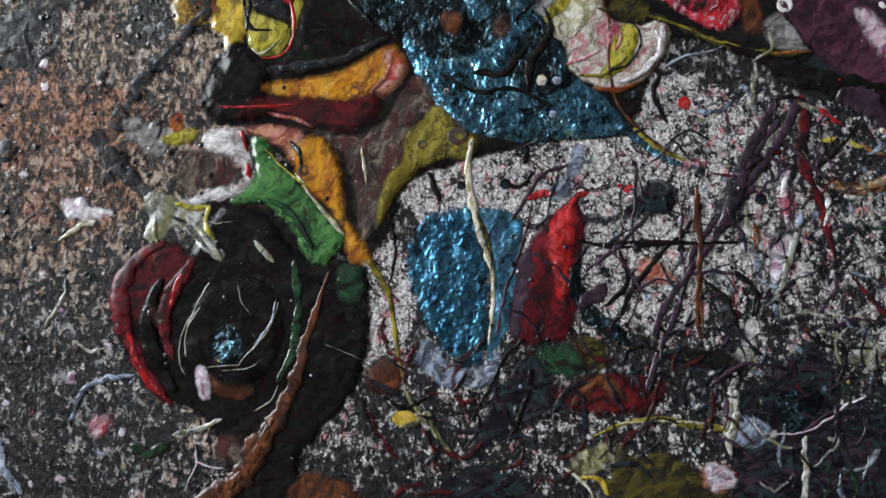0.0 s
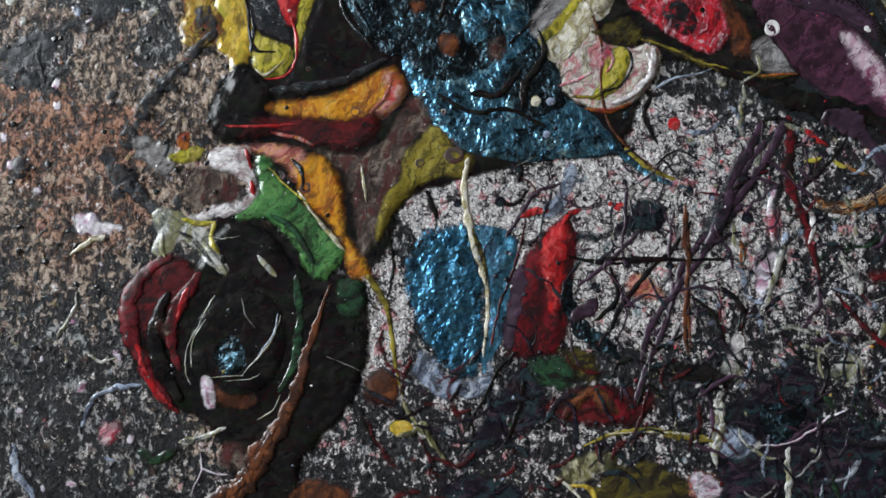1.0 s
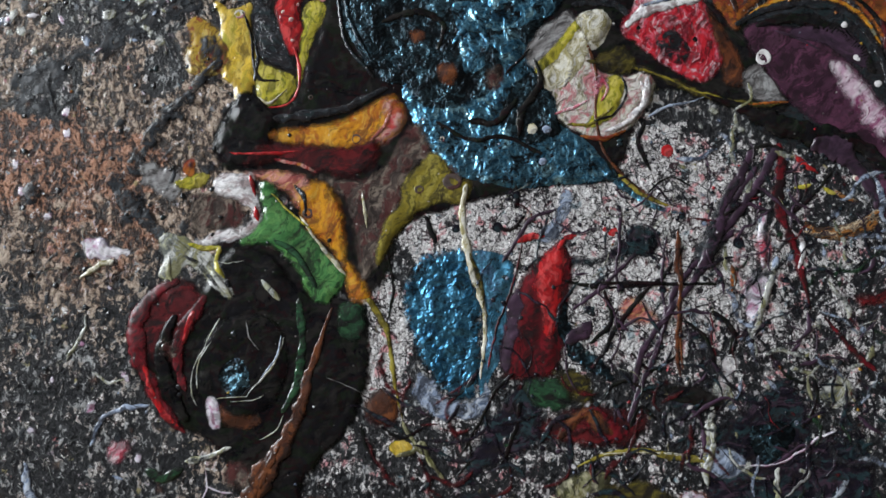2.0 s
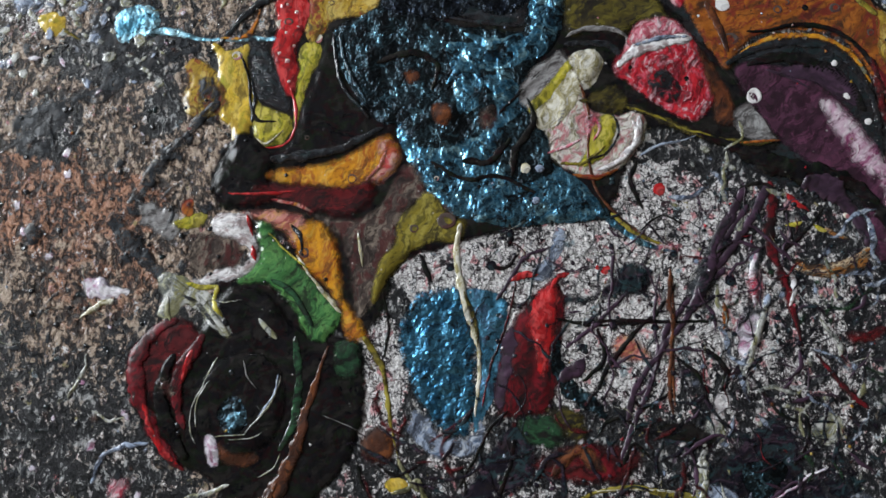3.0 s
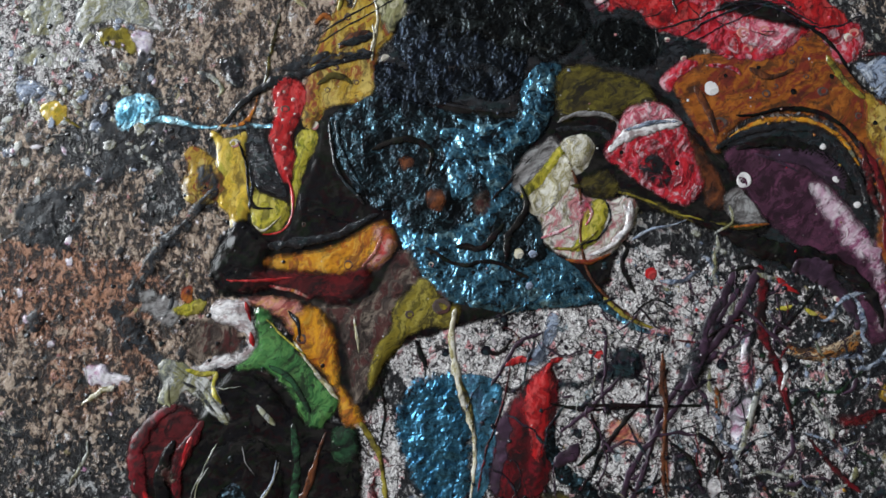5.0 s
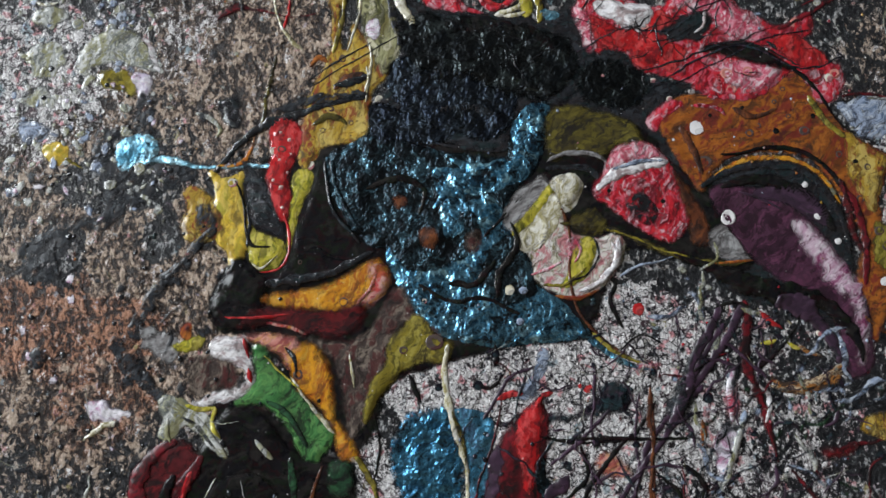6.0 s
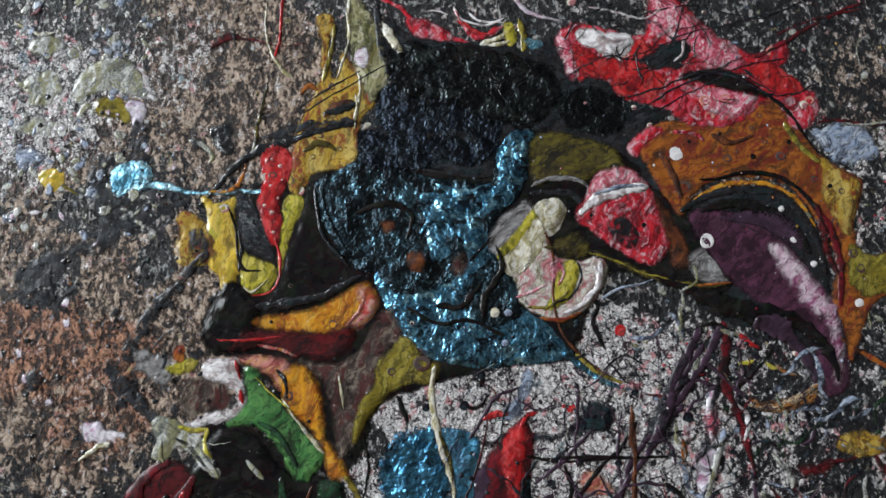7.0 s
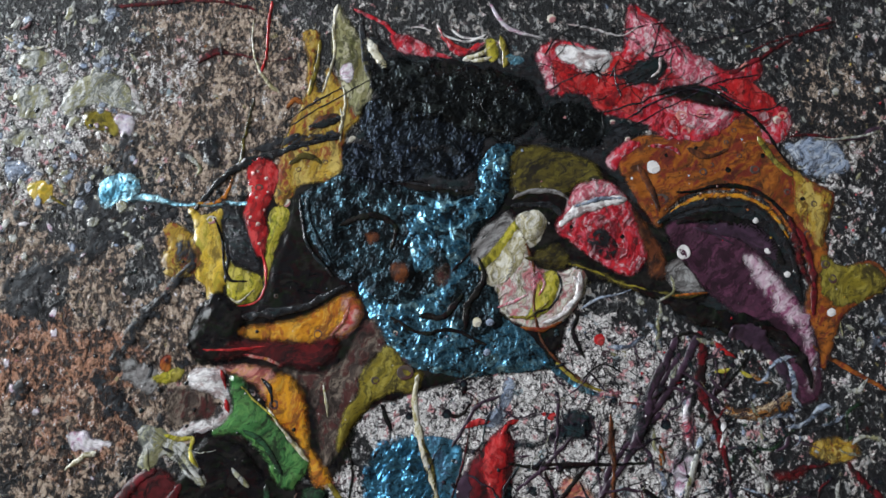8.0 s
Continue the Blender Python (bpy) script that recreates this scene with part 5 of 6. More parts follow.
patch("plum_paint_pool", "plum", 2.0, [(160, 126), (175, 129), (193, 123), (211, 111), (223, 94), (233, 77), (238, 63), (239, 47), (237, 34), (227, 29), (222, 40), (221, 56), (212, 71), (192, 81), (182, 89), (169, 107)], "smooth plum purple paint pool with a pink sheen streak", round_=4, lump=0.15, ragged=0.3)
# The gloss on the plum pool, painted as a pale mauve film.
patch("mauve_paint_streak", "mauve", 0.5, [(202, 111), (212, 107), (223, 94), (234, 79), (237, 66), (237, 48), (234, 37), (229, 37), (230, 58), (228, 67), (219, 75), (209, 88), (204, 101)], "pink white sheen painted onto the plum pool", ragged=0.8)
strand("mauve_paint_streak", "plum_thread", 0.5, [(175, 126, 0.9), (188, 121, 2.1), (197, 116, 1.2)])
strand("black_paint_ridge", "black", 1.6, [(166, 128, 2.8), (184, 132, 6.3), (204, 127, 7), (217, 116, 6.3), (224, 104, 3)], wobble=0.5)
strand("dark_paint_branch", "black", 1.8, [(140, 94, 2.4), (155, 88, 4.8), (170, 80, 10.2), (185, 75, 13.8), (203, 72, 9.6), (219, 64, 7.2), (230, 49, 5.4), (232, 37, 2.4)], "thick black paint branch below the plum pool", wobble=1)
strand("dark_paint_branch", "plum_thread", 1.2, [(191, 70, 7.2), (205, 64, 11.9), (215, 52, 6.6), (221, 37, 3)], wobble=1)
for u, v, r in [(156, 161, 4.5), (216, 113, 2.7), (225, 99, 2.1), (247, 78, 2.7), (210, 129, 1.8), (143, 154, 0.9)]:
    sit("paint_drop", "white", u, v, r, False)
for u, v, r in [(169, 112, 3.8)]:
    sit("burst_bubble", "white", u, v, r, True)
for u, v, r in [(159, 142, 3.9), (183, 157, 2.4), (213, 141, 2.4), (246, 104, 2.4), (249, 96, 2.4), (238, 121, 2.4), (212, 158, 2.8)]:
    sit("burst_bubble", "taupe", u, v, r, True)
for u, v, r in [(170, 142, 0.7), (181, 145, 0.6), (190, 149, 0.6), (234, 114, 0.9), (234, 103, 0.9), (212, 52, 1.8), (215, 56, 1.2)]:
    sit("paint_drop", "pearl", u, v, r, False)
patch("crimson_paint_splash", "crimson", 1.6, [(95, 230), (104, 236), (122, 233), (140, 230), (144, 241), (148, 258), (159, 251), (171, 239), (186, 226), (202, 217), (219, 224), (220, 214), (215, 207), (223, 197), (234, 194), (233, 180), (223, 173), (217, 180), (209, 190), (199, 184), (189, 177), (177, 176), (164, 178), (154, 184), (145, 188), (135, 191), (126, 192), (121, 202), (105, 202), (99, 216)], "splashed crimson and pink paint with white pools", ragged=1.1, lump=0.4)
patch("white_paint_pool", "white", 1.0, [(109, 231), (123, 231), (135, 227), (134, 220), (125, 215), (115, 221)], "white paint pool in the crimson splash", ragged=0.8)
patch("pink_paint_flow", "pink", 0.9, [(146, 253), (159, 248), (174, 234), (189, 223), (195, 211), (182, 208), (170, 218), (162, 232), (148, 227)], ragged=0.9)
patch("pink_paint_flow", "pink", 0.8, [(170, 196), (184, 198), (200, 193), (196, 183), (183, 180), (172, 186)], ragged=1.2)
patch("red_paint_flow", "red", 0.7, [(100, 223), (112, 219), (121, 209), (108, 204), (103, 211)], ragged=0.8)
patch("red_paint_flow", "red", 0.7, [(136, 226), (147, 222), (143, 209), (153, 203), (146, 192), (138, 195), (131, 209)], ragged=1)
patch("dark_paint_mass", "dark", 0.9, [(146, 219), (157, 225), (168, 222), (161, 208), (153, 209), (143, 209), (139, 212)], ragged=1.4)
patch("dark_paint_bar", "black", 1.2, [(159, 203), (172, 208), (190, 207), (202, 198), (207, 191), (194, 194), (173, 200)], "black paint smear over the crimson splash", ragged=0.6)
patch("dark_paint_mass", "dark", 1.0, [(103, 202), (121, 202), (127, 191), (142, 187), (155, 183), (142, 175), (133, 166), (123, 179), (114, 189)], ragged=1.2, lump=0.4)
patch("crimson_paint_tail", "crimson", 1.0, [(129, 164), (133, 170), (142, 175), (149, 173), (138, 165), (134, 159)], ragged=0.6)
strand("dark_paint_thread", "dark", 0.9, [(126, 192, 1), (149, 198, 1.2), (166, 205, 1.4), (188, 206, 0.9), (213, 194, 1.2), (236, 199, 1)], wobble=1)
strand("dark_paint_thread", "dark", 0.9, [(96, 226, 1.2), (109, 240, 1), (127, 212, 1), (140, 209, 0.9), (167, 222, 0.7)], wobble=1)
strand("dark_paint_thread", "dark", 0.9, [(135, 239, 1), (168, 246, 0.9), (207, 238, 1), (240, 252, 1)], wobble=1.2)
strand("dark_paint_thread", "ink", 0.9, [(139, 182, 0.9), (165, 195, 0.9), (192, 208, 1), (218, 214, 1.2)], wobble=1)
strand("dark_paint_thread", "black", 1.2, [(203, 196, 2.8), (215, 186, 2.4), (224, 174, 1.8), (232, 161, 1.5), (250, 150, 1.2)], wobble=0.8)
strand("red_paint_thread", "blood", 1.0, [(202, 214, 3.5), (215, 221, 2.7), (235, 233, 2.4), (252, 241, 2.1), (266, 246, 1.2)], wobble=1)
strand("crimson_paint_thread", "crimson", 1.4, [(5, 250, 2.4), (13, 240, 3.5), (25, 235, 4.9), (36, 229, 3.6), (44, 227, 1.5)], "crimson paint rope along the top of the black mass", wobble=0.8)
strand("crimson_paint_thread", "crimson", 1.2, [(-13, 258, 1.5), (-1, 252, 2.8), (8, 247, 2.1)], wobble=0.8)
strand("white_paint_thread", "white", 1.0, [(35, 248, 1.4), (41, 240, 1.8), (54, 237, 1.5), (64, 241, 1.4)], wobble=0.8)
strand("cream_paint_thread", "cream", 1.2, [(50, 225, 3.5), (60, 229, 3.6), (70, 237, 1.8)], wobble=0.6)
strand("crimson_paint_thread", "red", 1.0, [(38, 240, 2.1), (51, 231, 3.5), (60, 236, 2.1)], wobble=0.8)
strand("olive_paint_streak", "olive", 0.8, [(72, 240, 3), (75, 230, 4.8), (73, 220, 2.4)], wobble=0.8)
strand("white_paint_thread", "lilac", 1.0, [(66, 260, 1.8), (74, 247, 3.1), (83, 242, 2.4), (95, 239, 1.4)], wobble=0.8)
strand("white_paint_thread", "white", 0.9, [(111, 247, 0.9), (126, 243, 1.4), (142, 239, 1.2), (152, 244, 0.9)], wobble=1)
for u, v, r in [(102, 250, 2.8), (80, 225, 2.7), (134, 187, 1.8), (107, 190, 1.8), (142, 177, 1.8), (227, 187, 2.4), (221, 197, 1.8), (176, 242, 1.5)]:
    sit("paint_drop", "pearl", u, v, r, False)
for u, v, r in [(212, 218, 3.3), (175, 181, 3), (230, 189, 2.7), (187, 215, 2.4), (131, 217, 2.1), (122, 226, 2.8), (173, 190, 3.1), (184, 191, 2.7)]:
    sit("burst_bubble", "rose", u, v, r, True)
strand("red_paint_thread", "blood", 0.9, [(233, 177, 1.5), (246, 178, 2.1), (262, 175, 1.2), (275, 176, 0.9)], wobble=1)
strand("plum_paint_loop", "plum_thread", 1, [(265, 175, 1.8), (273, 176, 2.8), (280, 181, 2.7), (287, 181, 2.1)], wobble=0.8)
patch("slate_paint_smear", "blue_grey", 0.5, [(233, 172), (256, 173), (264, 163), (257, 154), (241, 154), (236, 162)], ragged=2)
strand("dark_red_drip", "blood", 1.8, [(175, 69, 4.9), (176, 58, 6), (174, 40, 5.4), (178, 26, 4.8), (182, 12, 4.8), (185, -1, 3), (187, -12, 1.5)], "dark red drip running down over flaky white ground", wobble=0.7)
strand("plum_drip", "plum_thread", 1.6, [(174, 67, 4.8), (167, 52, 4.5), (157, 38, 4.2), (145, 23, 4.2), (136, 9, 3.6)], "dark plum drip over flaky white ground", wobble=0.8)
strand("plum_drip", "plum_thread", 1.2, [(152, 26, 3), (133, 10, 3), (122, -5, 3.2), (115, -26, 3), (106, -48, 2.8), (99, -65, 2)], wobble=0.8)
patch("grey_paint_drop", "slate", 1.2, [(138, 26), (143, 31), (147, 23), (145, 11), (138, 7), (133, 15)], ragged=0.6)
strand("orange_paint_thread", "rust", 1.2, [(235, 60, 2.1), (245, 53, 3.3), (255, 47, 3), (272, 36, 2.4)], wobble=0.7)
patch("swirled_paint_drop", "swirl", 1.2, [(186, 30), (193, 27), (204, 28), (215, 32), (222, 35), (219, 27), (205, 22), (193, 23)], "striped brown and orange paint swirl", ragged=0.5)
patch("ochre_paint_dab", "ochre", 1.0, [(229, 7), (240, 12), (252, 10), (255, 3), (245, 0), (233, 1)], ragged=0.9)
strand("red_paint_thread", "blood", 0.8, [(211, -9, 2.4), (224, -4, 2.7), (239, -1, 2.1)], wobble=1)
strand("red_paint_thread", "blood", 0.8, [(248, 0, 2.4), (258, -13, 4.2), (266, -19, 3.6)], wobble=1)
strand("yellow_paint_dab", "lime", 0.9, [(182, 47, 1.8), (188, 48, 3), (190, 49, 1.5)], wobble=0.5)
strand("yellow_paint_dab", "lime", 0.9, [(195, 48, 1.2), (199, 45, 2.7), (203, 44, 1.5)], wobble=0.5)
strand("red_paint_dab", "red", 0.9, [(183, 63, 1.8), (188, 58, 3), (194, 54, 1.8)], wobble=0.8)
strand("swirled_paint_drop", "swirl", 0.9, [(201, 46, 2.4), (207, 42, 3), (213, 40, 1.8)], wobble=0.6)
strand("lilac_drip", "lilac", 0.9, [(168, 35, 2.1), (165, 23, 3.6), (166, 8, 2.4)], wobble=1)
patch("pink_paint_dab", "pink", 0.8, [(163, 20), (169, 26), (171, 18), (169, 11), (164, 11)], ragged=1.0)
strand("blue_grey_scuff", "blue_grey", 0.8, [(173, 13, 3.6), (169, 2, 3), (164, -10, 3.5), (157, -21, 2.5)], wobble=1.5)
strand("white_scuff", "white", 0.8, [(180, 26, 1.5), (185, 18, 2.5), (182, 7, 1.5)], wobble=1)
strand("white_scuff", "bone", 0.3, [(141, -53, 2.5), (138, -65, 3.5), (136, -78, 3), (135, -92, 2.5)], wobble=3)
strand("orange_dab", "rust", 0.9, [(150, 9, 2.5), (151, 2, 3.2), (150, -4, 2.1)], wobble=0.6)
strand("rust_drip", "rust_dark", 0.9, [(126, 23, 1.2), (126, 7, 2), (125, -10, 1.8), (125, -28, 1.5), (125, -41, 1)], wobble=0.8)
strand("blue_paint_tail", "blue", 1.6, [(91, 54, 6), (101, 46, 4.2), (113, 38, 2.7), (128, 34, 1.2)], wobble=0.5)
strand("olive_paint_thread", "olive", 1.4, [(97, 53, 2.1), (107, 44, 2.4), (119, 38, 2.1), (128, 35, 1.5)], wobble=0.5)
patch("swirled_paint_drop", "pink", 0.8, [(118, 37), (124, 39), (131, 37), (125, 34), (119, 33)], ragged=0.6)
strand("pale_blue_thread", "blue_grey", 0.9, [(112, 82, 1.2), (121, 87, 1.8), (131, 89, 1.5), (140, 92, 0.9)], wobble=0.5)
strand("blue_grey_thread", "blue_grey", 0.9, [(125, 61, 2.1), (135, 61, 2.7), (145, 66, 1.8)], wobble=0.8)
patch("rose_paint_drop", "rose", 0.5, [(97, -10), (103, -7), (110, -10), (114, -18), (104, -19), (99, -17)], ragged=1)
strand("olive_cream_thread", "olive", 1.2, [(75, -86, 1), (85, -81, 2), (95, -79, 2.5), (107, -78, 2.2), (119, -81, 3.5), (129, -82, 3.8), (137, -84, 1.2)], "olive and cream paint thread over dark ground", wobble=0.5)
strand("olive_cream_thread", "cream", 0.7, [(87, -80, 0.8), (107, -79, 1), (122, -80, 1.2), (133, -82, 1)], wobble=0.5)
patch("olive_cream_drop", "moss", 1.2, [(64, -98), (70, -91), (78, -88), (90, -89), (88, -96), (79, -100), (70, -102)], "pale olive paint drop with dark veins", ragged=0.6)
strand("yellow_paint_loop", "yellow", 1.0, [(69, -103, 1.5), (77, -104, 2.8), (80, -109, 3), (80, -116, 2.5)], wobble=0.5)
strand("yellow_paint_loop", "cream", 0.9, [(62, -99, 1.2), (69, -104, 1.8), (74, -109, 1.5), (75, -116, 1)], wobble=0.5)
patch("yellow_paint_dab", "yellow", 0.9, [(-12, -78), (-6, -75), (-2, -78), (-7, -81), (-10, -81)], ragged=0.6)
strand("cream_paint_thread", "moss", 1.2, [(-10, -82, 2.5), (-2, -80, 3.5), (3, -76, 2.5), (7, -85, 3.5), (13, -92, 2)], wobble=0.8)
strand("cream_paint_thread", "moss", 1.0, [(-7, -65, 2), (-3, -73, 2.5), (3, -81, 2)], wobble=0.6)
strand("mauve_thread", "plum_thread", 0.9, [(137, -83, 2.5), (149, -84, 2), (166, -84, 1.8), (179, -76, 1.8), (195, -69, 1.5)], wobble=1)
strand("pale_scratch", "chalk", 0.25, [(169, -85, 3), (167, -97, 3.5), (167, -114, 3)], wobble=2.2)
strand("pale_scratch", "grey", 0.25, [(148, -104, 1), (155, -109, 1.8), (163, -102, 1.2)], wobble=2.2)
strand("pale_scratch", "grey", 0.25, [(170, -99, 1), (179, -92, 1.8), (184, -85, 1.2)], wobble=2.2)
strand("pale_scratch", "blue_grey", 0.25, [(142, -85, 4.5), (148, -90, 3.5)], wobble=2.2)
patch("pink_paint_dab", "rose", 0.6, [(124, -99), (134, -98), (137, -107), (128, -110), (122, -107)], ragged=1.5)
strand("dark_paint_drip", "black", 0.8, [(39, 27, 3.8), (45, 26, 2.2), (52, 33, 1.5)], wobble=0.9)
strand("dark_paint_drip", "black", 0.8, [(3, 33, 2.2), (7, 23, 3), (9, 18, 1.9)], wobble=0.9)
strand("dark_paint_drip", "plum_thread", 0.8, [(17, 28, 3), (18, 26, 3)], wobble=0.9)
strand("dark_paint_drip", "black", 0.8, [(47, 48, 2.2), (48, 41, 3), (46, 36, 1.5)], wobble=0.9)
strand("dark_paint_drip", "plum_thread", 0.8, [(67, 36, 1.5), (54, 31, 1.9), (47, 20, 2.2), (40, 10, 1.8)], wobble=0.9)
strand("dark_paint_drip", "black", 0.8, [(69, 1, 1.1), (84, -2, 1.9), (100, -1, 1.9), (120, 0, 1.5), (143, 0, 1.1)], wobble=0.9)
strand("dark_paint_drip", "plum_thread", 0.8, [(73, -13, 1.5), (86, -3, 2.2), (97, 7, 1.9), (113, 23, 1.5)], wobble=0.9)
strand("dark_paint_drip", "black", 0.8, [(89, -33, 1.9), (93, -23, 3), (105, -8, 2.6), (118, 5, 2.2), (128, 18, 1.5)], wobble=0.9)
strand("dark_paint_drip", "black", 0.8, [(81, -29, 1.9), (92, -18, 3), (89, -3, 1.9)], wobble=0.9)
strand("dark_paint_drip", "plum_thread", 0.8, [(98, 36, 2.2), (97, 23, 1.9), (95, 7, 1.5), (96, -5, 1.9)], wobble=0.9)
strand("dark_paint_drip", "black", 0.8, [(110, 79, 1.8), (107, 68, 3.1), (113, 55, 1.9)], wobble=0.9)
strand("dark_paint_drip", "plum_thread", 0.8, [(120, 23, 1.1), (116, 2, 1.5), (118, -18, 1.5), (113, -33, 1.5)], wobble=0.9)
strand("dark_paint_drip", "black", 0.8, [(132, 47, 1.5), (122, 52, 1.1), (111, 44, 1.5)], wobble=0.9)
strand("dark_paint_drip", "plum_thread", 0.8, [(164, 57, 3), (155, 44, 3), (147, 31, 3.6), (139, 20, 2.2)], wobble=0.9)
strand("dark_paint_drip", "black", 0.8, [(139, 26, 1.9), (152, 36, 1.5), (168, 44, 1.5)], wobble=0.9)
strand("dark_paint_drip", "black", 0.8, [(178, 33, 1.9), (189, 41, 2.2), (200, 55, 1.5)], wobble=0.9)
strand("dark_paint_drip", "black", 0.8, [(113, -53, 1.9), (123, -54, 3), (133, -56, 2.2)], wobble=0.9)
strand("dark_paint_drip", "plum_thread", 0.8, [(71, -28, 5.2), (79, -23, 6), (83, -18, 3)], wobble=0.9)
strand("dark_paint_drip", "black", 0.8, [(-17, -68, 1.9), (-7, -73, 2.2), (3, -68, 1.5)], wobble=0.9)
strand("dark_paint_drip", "black", 0.8, [(-27, -68, 1.9), (-24, -78, 2.2), (-17, -87, 1.5)], wobble=0.9)
strand("dark_paint_drip", "black", 0.8, [(20, -82, 1.5), (28, -68, 1.5), (36, -53, 1.9), (46, -43, 2.2)], wobble=0.9)
strand("dark_paint_drip", "black", 0.8, [(38, -87, 1.9), (45, -73, 2.6), (49, -56, 2.6)], wobble=0.9)
strand("dark_paint_drip", "black", 0.8, [(101, -33, 1.1), (111, -41, 1.8), (124, -33, 1.1)], wobble=0.9)
strand("dark_paint_drip", "black", 0.8, [(140, -13, 2.6), (150, -23, 3.4), (146, -38, 2.6)], wobble=0.9)
strand("dark_paint_drip", "black", 0.8, [(184, -33, 2.2), (188, -53, 1.9), (180, -68, 1.5)], wobble=0.9)
strand("dark_paint_drip", "black", 0.8, [(164, -28, 1.9), (174, -43, 1.9), (186, -48, 1.5)], wobble=0.9)
strand("dark_paint_drip", "black", 0.8, [(88, -53, 1.9), (98, -46, 1.5), (111, -53, 1.9)], wobble=0.9)
strand("dark_paint_drip", "black", 0.8, [(18, -92, 1.2), (25, -82, 1.5), (23, -68, 1.5)], wobble=0.9)
strand("dark_paint_drip", "black", 0.8, [(127, -18, 1.8), (137, -26, 1.9), (141, -41, 1.5)], wobble=0.9)
strand("dark_paint_drip", "black", 0.8, [(159, 65, 1.8), (172, 68, 1.9), (182, 60, 1.5)], wobble=0.9)
strand("dark_paint_drip", "black", 0.8, [(-15, 13, 1.5), (-12, -3, 1.5), (-15, -18, 1.1)], wobble=0.9)
strand("dark_paint_drip", "black", 0.8, [(100, -68, 2.2), (105, -58, 1.9), (113, -65, 1.5)], wobble=0.9)
strand("olive_paint_streak", "olive", 0.6, [(-32, 239, 2.1), (-34, 222, 2.8), (-38, 205, 2.8)])
strand("white_paint_streak", "white", 0.5, [(112, 233, 1.8), (121, 223, 2.8), (128, 214, 1.8), (132, 204, 0.9)])
strand("white_paint_streak", "pink", 0.5, [(158, 246, 2.8), (169, 232, 3), (178, 220, 3), (187, 211, 1.5)])
strand("white_paint_streak", "white", 0.5, [(164, 229, 1.5), (162, 218, 2.1), (157, 213, 1.4)])
strand("dark_paint_streak", "dark", 0.6, [(195, 208, 1.8), (204, 203, 3), (214, 206, 1.8), (223, 202, 1.2)])
strand("dark_paint_streak", "rust_dark", 0.5, [(175, 171, 2.8), (185, 166, 3.5), (198, 170, 1.8)])
strand("rust_paint_streak", "rust_dark", 0.5, [(147, 162, 3), (153, 149, 4.2), (157, 135, 2.8)])
strand("red_paint_streak", "blood", 0.5, [(228, 132, 3), (236, 116, 4.2), (239, 97, 4.2), (237, 76, 3)])
strand("red_paint_streak", "crimson", 0.5, [(154, 173, 1.8), (167, 171, 2.4), (171, 167, 1.2)])
strand("olive_paint_streak", "olive", 0.5, [(215, 177, 3), (223, 164, 4.2), (233, 154, 3)])
strand("rose_paint_streak", "rose", 0.5, [(-14, 85, 1.8), (-18, 76, 2.4), (-24, 69, 1.5)])
strand("green_paint_streak", "green_dark", 0.5, [(-70, 20, 2.4), (-58, 12, 3.6), (-49, -3, 2.4)])
strand("green_paint_streak", "lime", 0.4, [(-72, 43, 0.9), (-63, 34, 1.2), (-52, 25, 0.9)])
strand("dark_paint_streak", "black", 1.0, [(18, 217, 6), (41, 220, 9.1), (66, 215, 7.7), (89, 203, 5.6)], wobble=1.5)
strand("dark_paint_streak", "black", 1.0, [(8, 189, 5.4), (31, 194, 9.1), (59, 188, 7.2), (81, 181, 4.9)], wobble=1.5)
strand("dark_paint_streak", "dark", 0.9, [(11, 171, 3), (34, 174, 5.6), (53, 168, 3.5)], wobble=1)
strand("teal_paint_streak", "blue", 0.6, [(24, 146, 3), (39, 140, 6.3), (55, 144, 4.2)], wobble=1)
strand("teal_paint_streak", "blue", 0.6, [(16, 119, 2.4), (24, 127, 4.9), (33, 121, 3.6), (30, 110, 2.4)], wobble=1)
strand("black_paint_streak", "black", 0.8, [(-20, 129, 2.4), (-4, 135, 4.2), (11, 129, 3), (8, 116, 1.8)], wobble=1)
strand("black_paint_streak", "black", 0.8, [(48, 91, 3), (38, 79, 4.9), (23, 79, 3)], wobble=1)
strand("black_paint_streak", "black", 0.6, [(8, 79, 1.8), (23, 70, 2.4), (41, 71, 2.4), (60, 63, 1.8)], wobble=1)
strand("grey_paint_streak", "grey", 0.5, [(70, 118, 1.5), (75, 109, 2.8), (71, 97, 1.8)])
strand("rose_paint_streak", "pink", 0.5, [(66, 83, 1.5), (75, 86, 2.4), (83, 90, 1.5)])
strand("olive_paint_streak", "olive", 0.5, [(72, 78, 1.5), (84, 78, 1.8), (95, 87, 1.2)])
patch("blue_grey_scuff", "blue_grey", 0.5, [(134, -78), (144, -76), (152, -83), (146, -90), (136, -89)], ragged=1.6)
patch("blue_grey_scuff", "bone", 0.5, [(140, -48), (147, -46), (151, -53), (144, -59), (139, -56)], ragged=2)
patch("blue_grey_scuff", "bone", 0.4, [(188, -53), (199, -43), (205, -48), (198, -58)], ragged=2)
patch("blue_grey_scuff", "lilac", 0.4, [(158, 2), (165, 7), (168, -5), (161, -18), (156, -13)], ragged=2)
patch("teal_paint_scuff", "teal", 0.4, [(157, -68), (172, -65), (174, -78), (161, -83)], ragged=2)
patch("red_paint_loop", "blood", 0.6, [(78, -65), (88, -62), (95, -65), (100, -72), (92, -74), (83, -72)], ragged=1.2)
strand("mauve_thread", "lilac", 0.5, [(149, -84, 0.6), (166, -84, 1), (178, -79, 1.2), (187, -72, 1.2), (196, -68, 1)], wobble=1)
